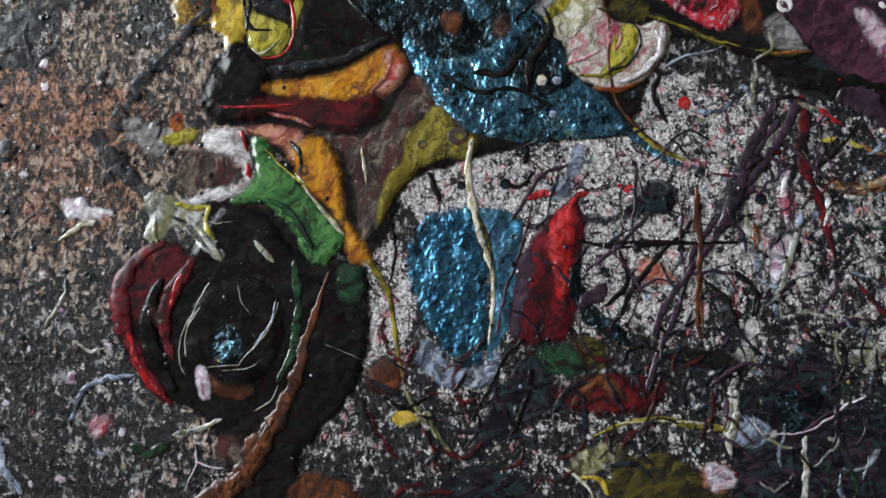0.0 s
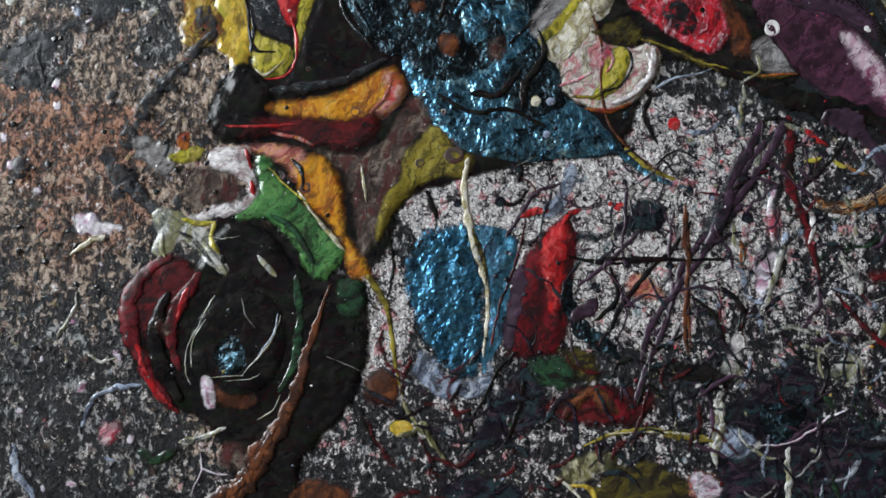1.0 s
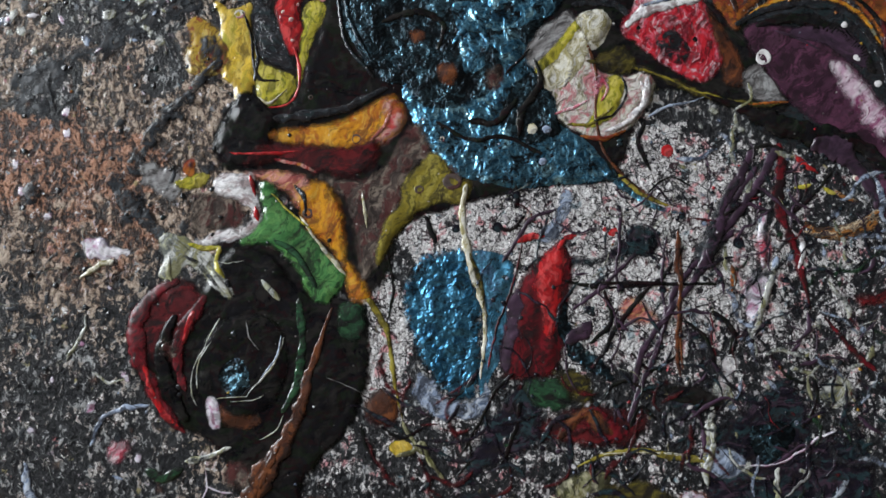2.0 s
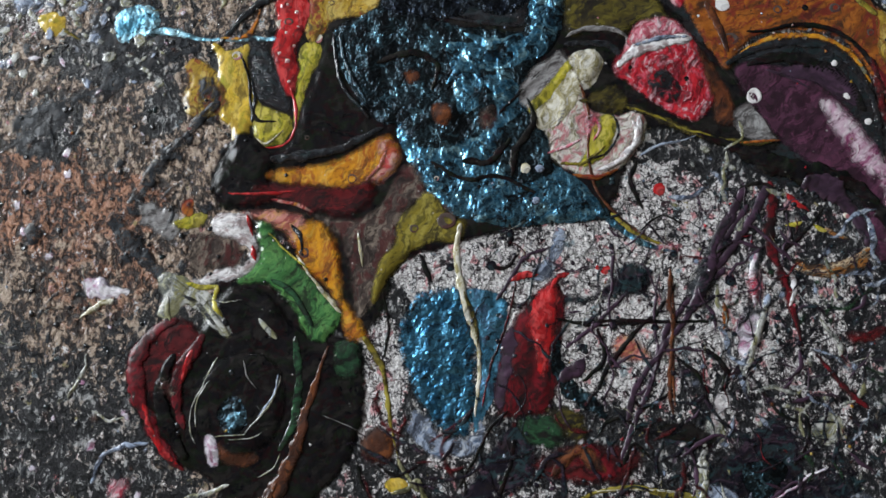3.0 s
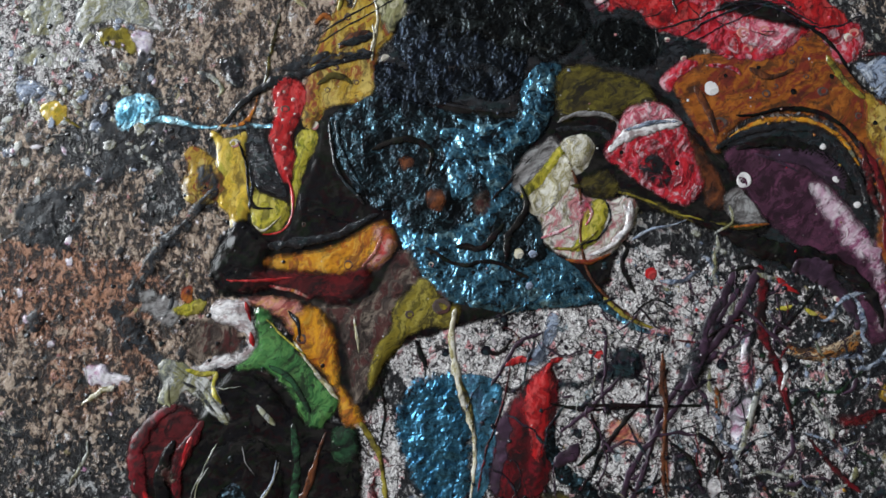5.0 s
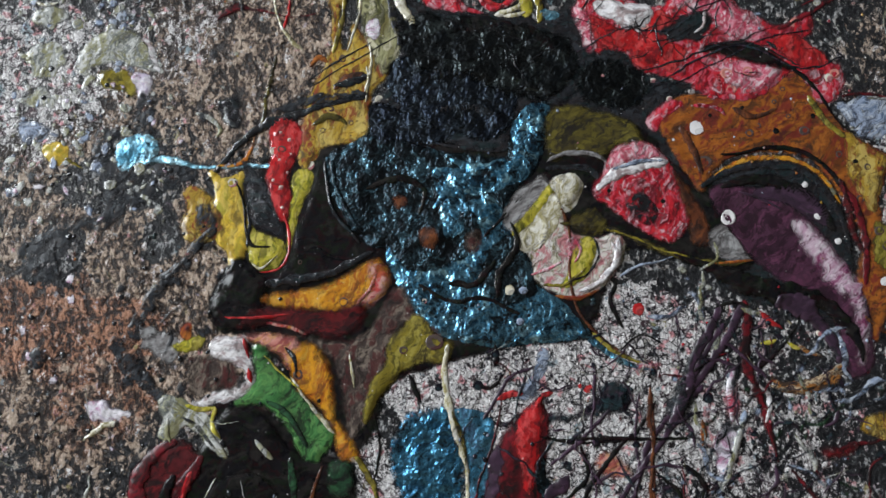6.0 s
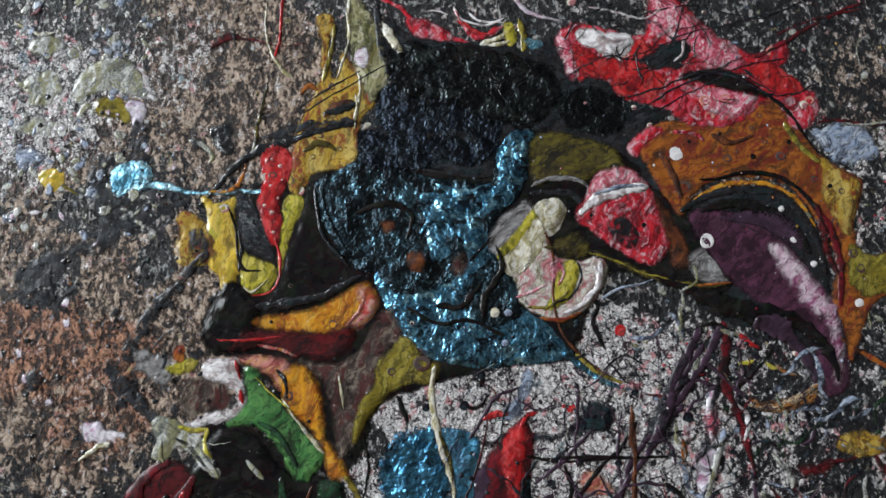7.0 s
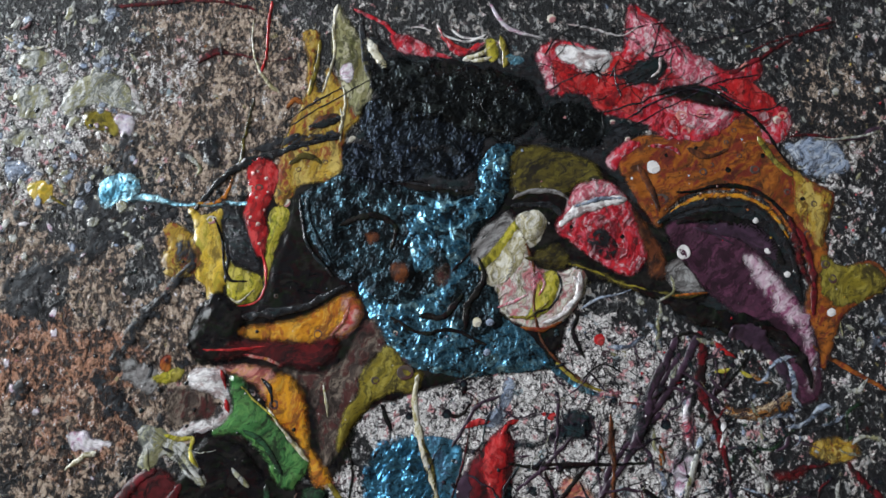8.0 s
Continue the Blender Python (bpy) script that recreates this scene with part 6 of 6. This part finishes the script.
strand("dark_paint_streak", "slate", 0.7, [(-8, 256, 3), (-6, 231, 4.9), (-1, 208, 3.5)], wobble=1)
strand("cream_paint_edge", "cream", 0.6, [(-19, 211, 1), (-17, 201, 1.5), (-19, 186, 1.8), (-20, 178, 1)])
strand("red_paint_streak", "rust", 0.6, [(-51, 198, 3), (-46, 203, 4.9), (-41, 200, 2.8)], wobble=1)
strand("ochre_paint_streak", "rust_dark", 0.5, [(-38, 185, 3.6), (-30, 190, 5.4), (-21, 193, 3.5)], wobble=1.4)
strand("ochre_paint_streak", "olive_dark", 0.5, [(-49, 165, 3), (-39, 170, 4.9), (-30, 166, 3)], wobble=1.4)
for u, v, r in [(-65, 152, 2.4), (-39, 174, 1.8), (-28, 166, 1.5), (-43, 162, 1.5), (-33, 202, 2.1), (197, 174, 1.5), (204, 166, 1.5), (188, 161, 1.5), (229, 145, 1.8), (243, 138, 1.8), (202, 181, 1.5)]:
    sit("burst_bubble", "taupe", u, v, r, True)
for u, v, r in [(180, 171, 1.2), (197, 158, 1.8), (163, 167, 1.2), (217, 166, 1.5), (237, 141, 1.5), (32, 66, 1.2), (11, 76, 1.2), (108, 127, 1.2), (136, 121, 1.4), (-55, 32, 1.2), (-43, 20, 1.2)]:
    sit("paint_drop", "black", u, v, r, False)
for u, v, r in [(38, 27, 2.8), (18, 26, 2), (47, 43, 2.2), (117, -3, 2), (97, -2, 2.2), (154, 20, 3), (127, 33, 1.8), (82, -13, 2), (176, 2, 2)]:
    sit("paint_drop", "ink", u, v, r, False)
strand("olive_paint_streak", "olive", 0.5, [(92, 109, 1.4), (113, 105, 1.5), (131, 97, 1.5), (149, 91, 1.2)], wobble=0.8)
patch("olive_paint_blend", "olive_dark", 0.7, [(87, 113), (100, 118), (107, 108), (101, 103), (90, 106)], ragged=0.8)
patch("plum_paint_film", "plum_thread", 0.5, [(208, 127), (219, 119), (221, 107), (212, 110), (201, 118), (182, 123), (189, 128)], ragged=0.8)
patch("white_paint_scuff", "white", 0.5, [(-144, 217), (-137, 210), (-133, 196), (-136, 198), (-140, 208)], ragged=0.8)
patch("white_paint_scuff", "bone", 0.4, [(-207, 208), (-195, 214), (-185, 205), (-190, 195), (-203, 197)], ragged=2)
patch("white_paint_scuff", "bone", 0.4, [(-209, 184), (-196, 189), (-190, 182), (-199, 177), (-208, 178)], ragged=2)
patch("white_paint_scuff", "bone", 0.4, [(-206, 231), (-193, 235), (-185, 228), (-196, 223)], ragged=2)
strand("red_paint_dab", "red", 0.5, [(47, 20, 2), (53, 23, 4.2), (61, 22, 2)], wobble=1.4)
strand("red_paint_dab", "red", 0.5, [(67, 16, 2.4), (71, 22, 3), (76, 23, 1.5)], wobble=1.4)

patch("navy_metallic_film", "navy", 0.6, [(-18, 176), (-5, 174), (11, 171), (26, 165), (25, 154), (8, 153), (-8, 155), (-19, 161)], "dark navy metallic film with fine glitter", ragged=1)
strand("dark_paint_thread", "dark", 0.6, [(-52, 190, 0.8), (-35, 201, 1.2), (-17, 211, 0.8)])
strand("dark_paint_thread", "dark", 0.6, [(-51, 186, 0.8), (-33, 197, 1), (-3, 214, 0.8)])
strand("dark_paint_streak", "dark", 0.6, [(-38, 187, 2), (-28, 189, 5), (-18, 193, 3)], wobble=1)
strand("dark_paint_streak", "slate", 0.6, [(-71, 173, 5), (-52, 178, 7), (-33, 180, 6), (-19, 182, 3)], wobble=1)
strand("cream_paint_edge", "cream", 0.6, [(-20, 198, 1.2), (-19, 190, 1.5), (-21, 183, 0.8)])
patch("crimson_paint_pod", "crimson", 1.2, [(8, 241), (18, 241), (28, 236), (35, 230), (29, 228), (16, 230), (11, 234)], "crimson pod of paint on the black mass")
strand("white_paint_thread", "white", 0.7, [(19, 246, 0.8), (26, 246, 1.4), (32, 243, 0.8)], wobble=0.8)
strand("white_paint_thread", "white", 0.7, [(44, 244, 1.6), (51, 239, 1.8), (64, 238, 1)], wobble=0.8)
strand("crimson_paint_thread", "crimson", 0.9, [(36, 246, 1.2), (41, 237, 2), (49, 229, 4), (59, 233, 3), (64, 236, 1.4)], wobble=0.8)
patch("yellow_paint_dab", "lime", 0.9, [(64, 238), (69, 236), (70, 228), (66, 225), (63, 230)], ragged=0.6)
strand("cream_paint_thread", "cream", 0.9, [(54, 225, 1.4), (61, 225, 3), (67, 227, 2)], wobble=0.6)
patch("pale_blue_paint_dab", "sky", 0.9, [(76, 229), (82, 228), (85, 224), (80, 222), (76, 225)], ragged=1.2)
patch("white_paint_pool", "white", 0.8, [(104, 232), (113, 233), (122, 230), (133, 230), (135, 225), (130, 220), (122, 218), (112, 222), (105, 226)], "white pool running into crimson", ragged=0.8)
patch("pink_paint_flow", "pink", 0.8, [(92, 229), (100, 227), (103, 216), (105, 206), (100, 203), (96, 213)], ragged=0.8)
patch("pink_paint_flow", "pink", 0.8, [(155, 248), (163, 244), (173, 230), (187, 221), (195, 217), (191, 211), (180, 209), (169, 215), (162, 224), (155, 229)], ragged=0.8)
patch("red_paint_flow", "red", 0.7, [(106, 213), (118, 216), (132, 212), (140, 202), (134, 194), (126, 195), (120, 204)], ragged=0.9)
patch("red_paint_flow", "red", 0.7, [(198, 208), (208, 211), (218, 207), (227, 197), (219, 192), (206, 198)], ragged=0.9)
strand("dark_paint_thread", "ink", 0.6, [(93, 203, 0.8), (118, 216, 1), (140, 214, 1.2), (157, 225, 1.2), (165, 246, 0.8)], wobble=1)
strand("dark_paint_thread", "ink", 0.6, [(134, 183, 0.8), (162, 200, 1.4), (185, 205, 1.6), (212, 192, 1.4), (235, 198, 0.8)], wobble=1)
strand("dark_paint_thread", "ink", 0.6, [(147, 222, 0.6), (170, 230, 0.8), (203, 238, 0.8), (240, 250, 0.6)], wobble=1.2)
strand("red_paint_thread", "blood", 0.8, [(215, 228, 0.8), (235, 236, 1.4), (252, 240, 1.2), (266, 243, 1)], wobble=0.8)
strand("maroon_paint_streak", "maroon", 0.6, [(228, 132, 2), (231, 119, 4), (233, 104, 4), (238, 91, 2)], wobble=0.8)
strand("pale_paint_thread", "bone", 0.6, [(246, 175, 1), (265, 176, 2), (275, 177, 1.6), (283, 180, 2)], wobble=0.8)
patch("grey_paint_stripe", "grey", 0.5, [(52, 111), (57, 124), (73, 136), (77, 130), (66, 117), (57, 107)], ragged=0.3)
patch("olive_paint_stripe", "lime", 0.5, [(57, 107), (66, 117), (77, 130), (80, 126), (70, 114), (60, 103)], ragged=0.3)
patch("white_paint_stripe", "cream", 0.6, [(60, 103), (70, 114), (80, 126), (83, 117), (80, 108), (72, 99), (63, 95)], ragged=0.4)
patch("white_paint_blob", "cream", 1.0, [(78, 131), (83, 135), (90, 136), (93, 130), (90, 122), (84, 120), (80, 126)], "white paint blob with grey smudges", ragged=0.5)
patch("rose_paint_streak", "pink", 0.5, [(85, 99), (90, 103), (93, 99), (88, 91), (85, 91)], ragged=0.4)
strand("dark_paint_thread", "ink", 0.5, [(99, 103, 1), (101, 93, 1.6), (95, 83, 1.4), (85, 79, 1)])
strand("white_paint_swirl", "white", 0.6, [(108, 100, 2), (111, 91, 3.4), (103, 80, 3), (90, 74, 1.4)], wobble=0.5)
strand("rust_paint_edge", "rust", 0.6, [(78, 72, 1.4), (90, 71, 3), (101, 75, 1.6)], wobble=0.5)
strand("black_paint_fold", "black", 1.0, [(56, 111, 1.4), (59, 99, 3.4), (50, 84, 4.5), (48, 71, 2.4)], wobble=0.8, flat=0.3)
patch("rust_paint_chip", "rust_dark", 0.4, [(-5, 125), (1, 125), (2, 120), (-4, 119)], ragged=0.4)
# Blue highlights on the dark teal skin, laid on as films of metallic blue.
patch("blue_metallic_film", "blue", 0.5, [(19, 122), (29, 123), (31, 108), (23, 102)], ragged=1.2)
patch("blue_metallic_film", "blue", 0.5, [(42, 126), (49, 121), (48, 108), (44, 113)], ragged=1)
patch("blue_metallic_film", "blue", 0.5, [(17, 140), (43, 138), (57, 141), (58, 134), (43, 127), (20, 127)], ragged=1.4)
patch("lilac_paint_dab", "lilac", 0.5, [(125, -99), (133, -98), (138, -106), (127, -109)], ragged=1.4)
strand("dark_paint_streak", "black", 0.7, [(-90, 137, 1.4), (-85, 124, 1.8), (-83, 109, 1.8), (-79, 100, 2), (-69, 99, 1)], wobble=0.5)
strand("cream_paint_edge", "cream", 0.5, [(-66, 95, 0.8), (-74, 88, 1.4), (-80, 91, 0.8)], wobble=0.3)
patch("dark_paint_film", "dark", 0.6, [(-85, 139), (-77, 140), (-70, 124), (-63, 106), (-75, 109), (-82, 118)], ragged=0.6)

strand("slate_paint_drip", "slate", 0.8, [(-99, 110, 5), (-109, 100, 6), (-118, 89, 4), (-127, 79, 5)], wobble=0.8)
strand("dark_paint_drip", "plum_thread", 0.8, [(162, 65, 5), (155, 51, 4.5), (147, 37, 5), (143, 23, 6), (135, 7, 4), (124, -9, 3.5), (109, -28, 3.5), (102, -47, 3)], "plum drip that forks over flaky white ground", wobble=1)
patch("slate_paint_drop", "slate", 1.0, [(138, 26), (142, 31), (144, 23), (143, 10), (140, 0), (137, 10), (135, 19)], ragged=0.8)
strand("dark_paint_drip", "black", 0.7, [(75, -1, 1.4), (97, 0, 2), (118, 0, 2), (143, 0, 1.4)], wobble=0.6)
strand("rust_drip", "rust_dark", 0.7, [(125, 26, 1.6), (124, 12, 3), (125, -4, 2.4), (123, -25, 2.4), (124, -44, 1.8)], wobble=0.8)
patch("ink_paint_blot", "ink", 0.9, [(99, 25), (106, 29), (112, 23), (112, 15), (107, 12), (100, 15)], "dark blue black blot on white ground", ragged=1)
patch("ink_paint_blot", "black", 0.8, [(127, -48), (138, -50), (145, -55), (139, -61), (132, -58), (125, -53), (117, -50)], ragged=1)
strand("swirled_paint_arc", "swirl", 0.9, [(185, 26, 2), (196, 23, 4), (207, 26, 4), (218, 33, 3), (224, 37, 1.6)], "striped orange and brown arc of paint", wobble=0.6)
strand("white_scuff", "bone", 0.6, [(171, 8, 3), (167, -4, 4), (163, -15, 3.5), (158, -24, 2)], wobble=1)
strand("red_paint_thread", "blood", 0.8, [(193, -15, 2), (201, -25, 3), (208, -33, 4), (217, -41, 2.4)], wobble=1)
patch("maroon_paint_dab", "maroon", 0.6, [(207, -5), (218, -4), (229, -2), (228, -7), (215, -10), (209, -9)], ragged=1.2)
patch("white_scuff", "white", 0.5, [(144, -38), (148, -33), (152, -38), (149, -44), (145, -50), (142, -55), (142, -45)], ragged=1.2)
strand("white_scuff", "bone", 0.5, [(139, -65, 4), (138, -78, 3.5), (135, -88, 4), (136, -94, 2)], wobble=1)
patch("maroon_paint_disc", "rust_dark", 0.8, [(-22, -53), (-16, -51), (-10, -55), (-9, -63), (-15, -67), (-22, -64), (-25, -59)], ragged=0.6)
patch("rust_paint_flow", "rust_dark", 0.7, [(65, -71), (73, -62), (81, -59), (87, -63), (91, -71), (84, -69), (79, -64), (74, -69), (68, -74)], ragged=0.8)

# Thin metallic films added so that the black mass sparkles.
patch("navy_metallic_film", "navy", 0.4, [(-8, 197), (11, 204), (37, 200), (59, 191), (59, 165), (43, 155), (24, 161), (-1, 171)], ragged=2)
patch("dark_glitter_film", "crust", 0.4, [(-1, 224), (24, 226), (57, 220), (86, 213), (94, 193), (78, 176), (56, 180), (31, 190), (5, 197)], "crusted black metallic film added for fine glints", ragged=2)
patch("dark_glitter_film", "crust", 0.4, [(95, 196), (111, 199), (130, 192), (132, 179), (119, 169), (97, 176)], ragged=2)

# ---- countless hair-thin threads and specks ----
def hairs():
    rng = random.Random(11)
    for name, mat, count, box, width in (
        ("hairline_tangle", "ink", 150, (35, 205, -85, 70), 0.5),
        ("paint_tangle", "ink", 70, (35, 215, -95, 62), 1.7),
        ("paint_tangle", "plum_thread", 36, (60, 235, -80, 62), 1.8),
        ("paint_tangle", "blood", 16, (45, 240, -95, 50), 1.0),
        ("hairline_tangle", "dark", 60, (60, 240, 185, 255), 0.6),
        ("hairline_tangle", "plum_thread", 36, (60, 230, -60, 60), 0.8),
        ("hairline_tangle", "bone", 60, (-210, 300, -110, 260), 0.35),
        ("paint_tangle", "maroon", 45, (-15, 140, -118, -50), 2.4),
        ("paint_tangle", "ink", 50, (-15, 215, -118, -50), 2.2),
        ("dragged_paint", "bone", 40, (140, 275, -115, 85), 2.6),
        ("dragged_paint", "blue_grey", 40, (145, 285, -115, 100), 2.8),
        ("dragged_paint", "slate", 60, (140, 290, -115, 90), 3.2),
        ("dragged_paint", "green_dark", 24, (130, 260, -115, 40), 2.4),
        ("dragged_paint", "slate", 40, (-215, -70, -115, 250), 2.6),
        ("dragged_paint", "slate", 60, (60, 300, 180, 285), 2.6),
    ):
        verts, faces, depths = [], [], []
        for i in range(count):
            u, v, a = rng.uniform(box[0], box[1]), rng.uniform(box[2], box[3]), rng.uniform(0, 6.3)
            pts = []
            if poured(u, v) and mat != "dark":
                continue
            for _ in range(rng.randint(3, 6)):
                pts.append((u, v, width * rng.uniform(0.5, 1.5)))
                a += rng.uniform(-0.7, 0.7)
                length = rng.uniform(3, 8)
                u, v = u + math.cos(a) * length, v + math.sin(a) * length
            strand_geometry(pts, 0.32, 1.1, i, verts, faces, depths, 1.5, 0.04 if name == "dragged_paint" else 0.1)
        if name == "dragged_paint":
            depths = [0.55 * d for d in depths]
        tagged(mesh_object(name, verts, faces, M[mat], painting, "thin drawn-out strokes of thrown and dragged paint" if name == "dragged_paint" else "hair-thin threads of thrown paint", depth=depths), kind="stuff")


def specks():
    rng = random.Random(5)
    for mat, count, box, size in (
        ("ink", 240, (30, 210, -85, 70), 1.1),
        ("white", 130, (-215, 290, -105, 260), 0.5),
        ("crimson", 60, (40, 290, -100, 250), 0.8),
        ("blue_grey", 80, (-215, 290, -105, 260), 0.8),
        ("dark", 150, (-215, -60, -60, 200), 1.3),
        ("ochre", 40, (-215, 290, -100, 250), 0.7),
    ):
        verts, faces = [], []
        for i in range(count):
            u, v = rng.uniform(box[0], box[1]), rng.uniform(box[2], box[3])
            if poured(u, v) and i % 4:
                continue
            r, h = size * rng.uniform(0.4, 1.5), float(skin_at(u, v))
            n, first = 9, len(verts)
            wob = [rng.uniform(0.65, 1.3) for _ in range(n)]
            for ring, z in ((1.0, -0.5), (0.8, 0.25), (0.4, 0.42)):
                for k in range(n):
                    a = 2 * math.pi * k / n
                    verts.append(spot(u + r * ring * wob[k] * math.cos(a), v + r * ring * wob[k] * math.sin(a), h + z * min(1, r)))
            for j in range(2):
                for k in range(n):
                    faces.append((first + j * n + k, first + j * n + (k + 1) % n, first + (j + 1) * n + (k + 1) % n, first + (j + 1) * n + k))
            faces.append(tuple(first + 2 * n + k for k in range(n)))
        tagged(mesh_object("paint_spatter", verts, faces, M[mat], painting, "fine spatter of thrown paint", depth=[4.0] * len(verts)), kind="stuff")


def dabs():
    """Ragged dabs of dry paint, too many to count."""
    rng = random.Random(23)
    for mat, count, box, size in (
        ("white", 70, (-20, 140, -118, -55), 2.0),
        ("bone", 120, (-215, -130, 120, 285), 4.2),
        ("blue_grey", 70, (-215, -130, 120, 285), 4.0),
        ("lilac", 30, (-215, -130, -110, 240), 3.2),
        ("bone", 60, (200, 300, 60, 260), 3.6),
        ("slate", 90, (190, 310, 60, 285), 5.0),
        ("slate", 70, (-215, -70, -105, 260), 4.5),
        ("bone", 60, (-215, -90, 110, 262), 2.6),
        ("taupe", 70, (-215, -70, -105, 240), 3.0),
        ("lilac", 40, (-215, -90, -105, 220), 2.2),
        ("ink", 80, (40, 215, -105, 66), 2.8),
        ("bone", 70, (110, 295, -110, 90), 2.6),
        ("blue_grey", 70, (110, 295, -110, 260), 3.0),
        ("blood", 60, (40, 290, -105, 60), 2.2),
        ("ink", 90, (120, 295, -110, 60), 4.0),
        ("grey", 60, (190, 295, 90, 262), 3.0),
        ("green_dark", 40, (40, 290, -110, 40), 2.2),
        ("rust_dark", 40, (-215, 290, -110, 100), 2.0),
    ):
        verts, faces, depths = [], [], []
        for i in range(count):
            u, v = rng.uniform(box[0], box[1]), rng.uniform(box[2], box[3])
            if poured(u, v):
                continue
            r, turn, thin, h = size * rng.uniform(0.4, 1.3), rng.uniform(0, 6.3), rng.uniform(0.35, 0.9), float(skin_at(u, v))
            n, first = 20, len(verts)
            wob = [rng.uniform(0.75, 1.2) for _ in range(n)]
            for ring, z, rim in ((1.0, -0.4, 0.0), (0.8, 0.1, 0.2), (0.5, 0.25, 0.5), (0.2, 0.3, 0.9)):
                for k in range(n):
                    a = 2 * math.pi * k / n
                    x, y = r * ring * wob[k] * math.cos(a), r * ring * wob[k] * math.sin(a) * thin
                    verts.append(spot(u + x * math.cos(turn) - y * math.sin(turn), v + x * math.sin(turn) + y * math.cos(turn), h + z))
                    depths.append(rim * max(r, 2.0))
            for j in range(3):
                for k in range(n):
                    faces.append((first + j * n + k, first + j * n + (k + 1) % n, first + (j + 1) * n + (k + 1) % n, first + (j + 1) * n + k))
            faces.append(tuple(first + 3 * n + k for k in range(n)))
        tagged(mesh_object("dry_paint_scuffing", verts, faces, M[mat], painting, "ragged dabs of dry paint", depth=depths), kind="stuff")


hairs()
specks()
dabs()


# ---- the panel behind the paint, and the room ----
def box(name, lo, hi, mat, parent=None, bevel=0.0):
    bm = bmesh.new()
    bmesh.ops.create_cube(bm, size=1)
    lo, hi = Vector(lo), Vector(hi)
    for vert in bm.verts:
        vert.co = Vector((lo[i] + (vert.co[i] + 0.5) * (hi[i] - lo[i]) for i in range(3)))
    if bevel:
        bmesh.ops.bevel(bm, geom=bm.edges[:], offset=bevel, segments=2, affect="EDGES")
    me = bpy.data.meshes.new(name)
    bm.to_mesh(me)
    bm.free()
    me.materials.append(M[mat])
    ob = new(name, me)
    ob.parent = parent
    return ob


lo, hi = spot(LEFT, BOTTOM, 0), spot(RIGHT, TOP, 0)
box("panel", (lo[0], 0.0045, lo[2]), (hi[0], BACK, hi[2]), "wood", painting, 0.001)

X0, X1, Y0, Y1, H = -2.16, 2.4, -3.2, BACK, 3.5
tagged(box("wall_north", (X0 - 0.1, Y1, 0), (X1 + 0.1, Y1 + 0.1, H), "plaster"), "plain dull grey plaster wall behind the painting", "wall", kind="structure")
tagged(box("wall_south", (X0 - 0.1, Y0 - 0.1, 0), (X1 + 0.1, Y0, H), "plaster"), "plain dull grey plaster wall", "wall", kind="structure")
tagged(box("wall_east", (X1, Y0, 0), (X1 + 0.1, Y1, H), "plaster"), "plain dull grey plaster wall", "wall", kind="structure")
tagged(box("floor", (X0 - 0.1, Y0 - 0.1, -0.1), (X1 + 0.1, Y1 + 0.1, 0), "boards"), "plain brown wooden floor", "floor", kind="structure")
tagged(box("ceiling", (X0 - 0.1, Y0 - 0.1, H), (X1 + 0.1, Y1 + 0.1, H + 0.1), "plaster"), "plain dull grey plaster ceiling", "ceiling", kind="structure")

# the west wall has the window
WY0, WY1, WZ0, WZ1 = -2.04, -0.36, 1.69, 3.23
west = tagged(new("wall_west"), "plain dull grey plaster wall with one window", "wall", kind="structure")
west.location = (X0, 0, 0)
box("wall_below", (-0.1, Y0, 0), (0, Y1, WZ0), "plaster", west)
box("wall_above", (-0.1, Y0, WZ1), (0, Y1, H), "plaster", west)
box("wall_beside", (-0.1, Y0, WZ0), (0, WY0, WZ1), "plaster", west)
box("wall_beside", (-0.1, WY1, WZ0), (0, Y1, WZ1), "plaster", west)
window = tagged(new("window_1"), "white painted wooden window frame", "window", kind="structure")
window.location = (X0, 0, 0)
for a, b in (((-0.08, WY0, WZ0), (-0.03, WY1, WZ0 + 0.05)), ((-0.08, WY0, WZ1 - 0.05), (-0.03, WY1, WZ1)), ((-0.08, WY0, WZ0 + 0.05), (-0.03, WY0 + 0.05, WZ1 - 0.05)), ((-0.08, WY1 - 0.05, WZ0 + 0.05), (-0.03, WY1, WZ1 - 0.05))):
    box("window_frame", a, b, "frame_white", window, 0.004)
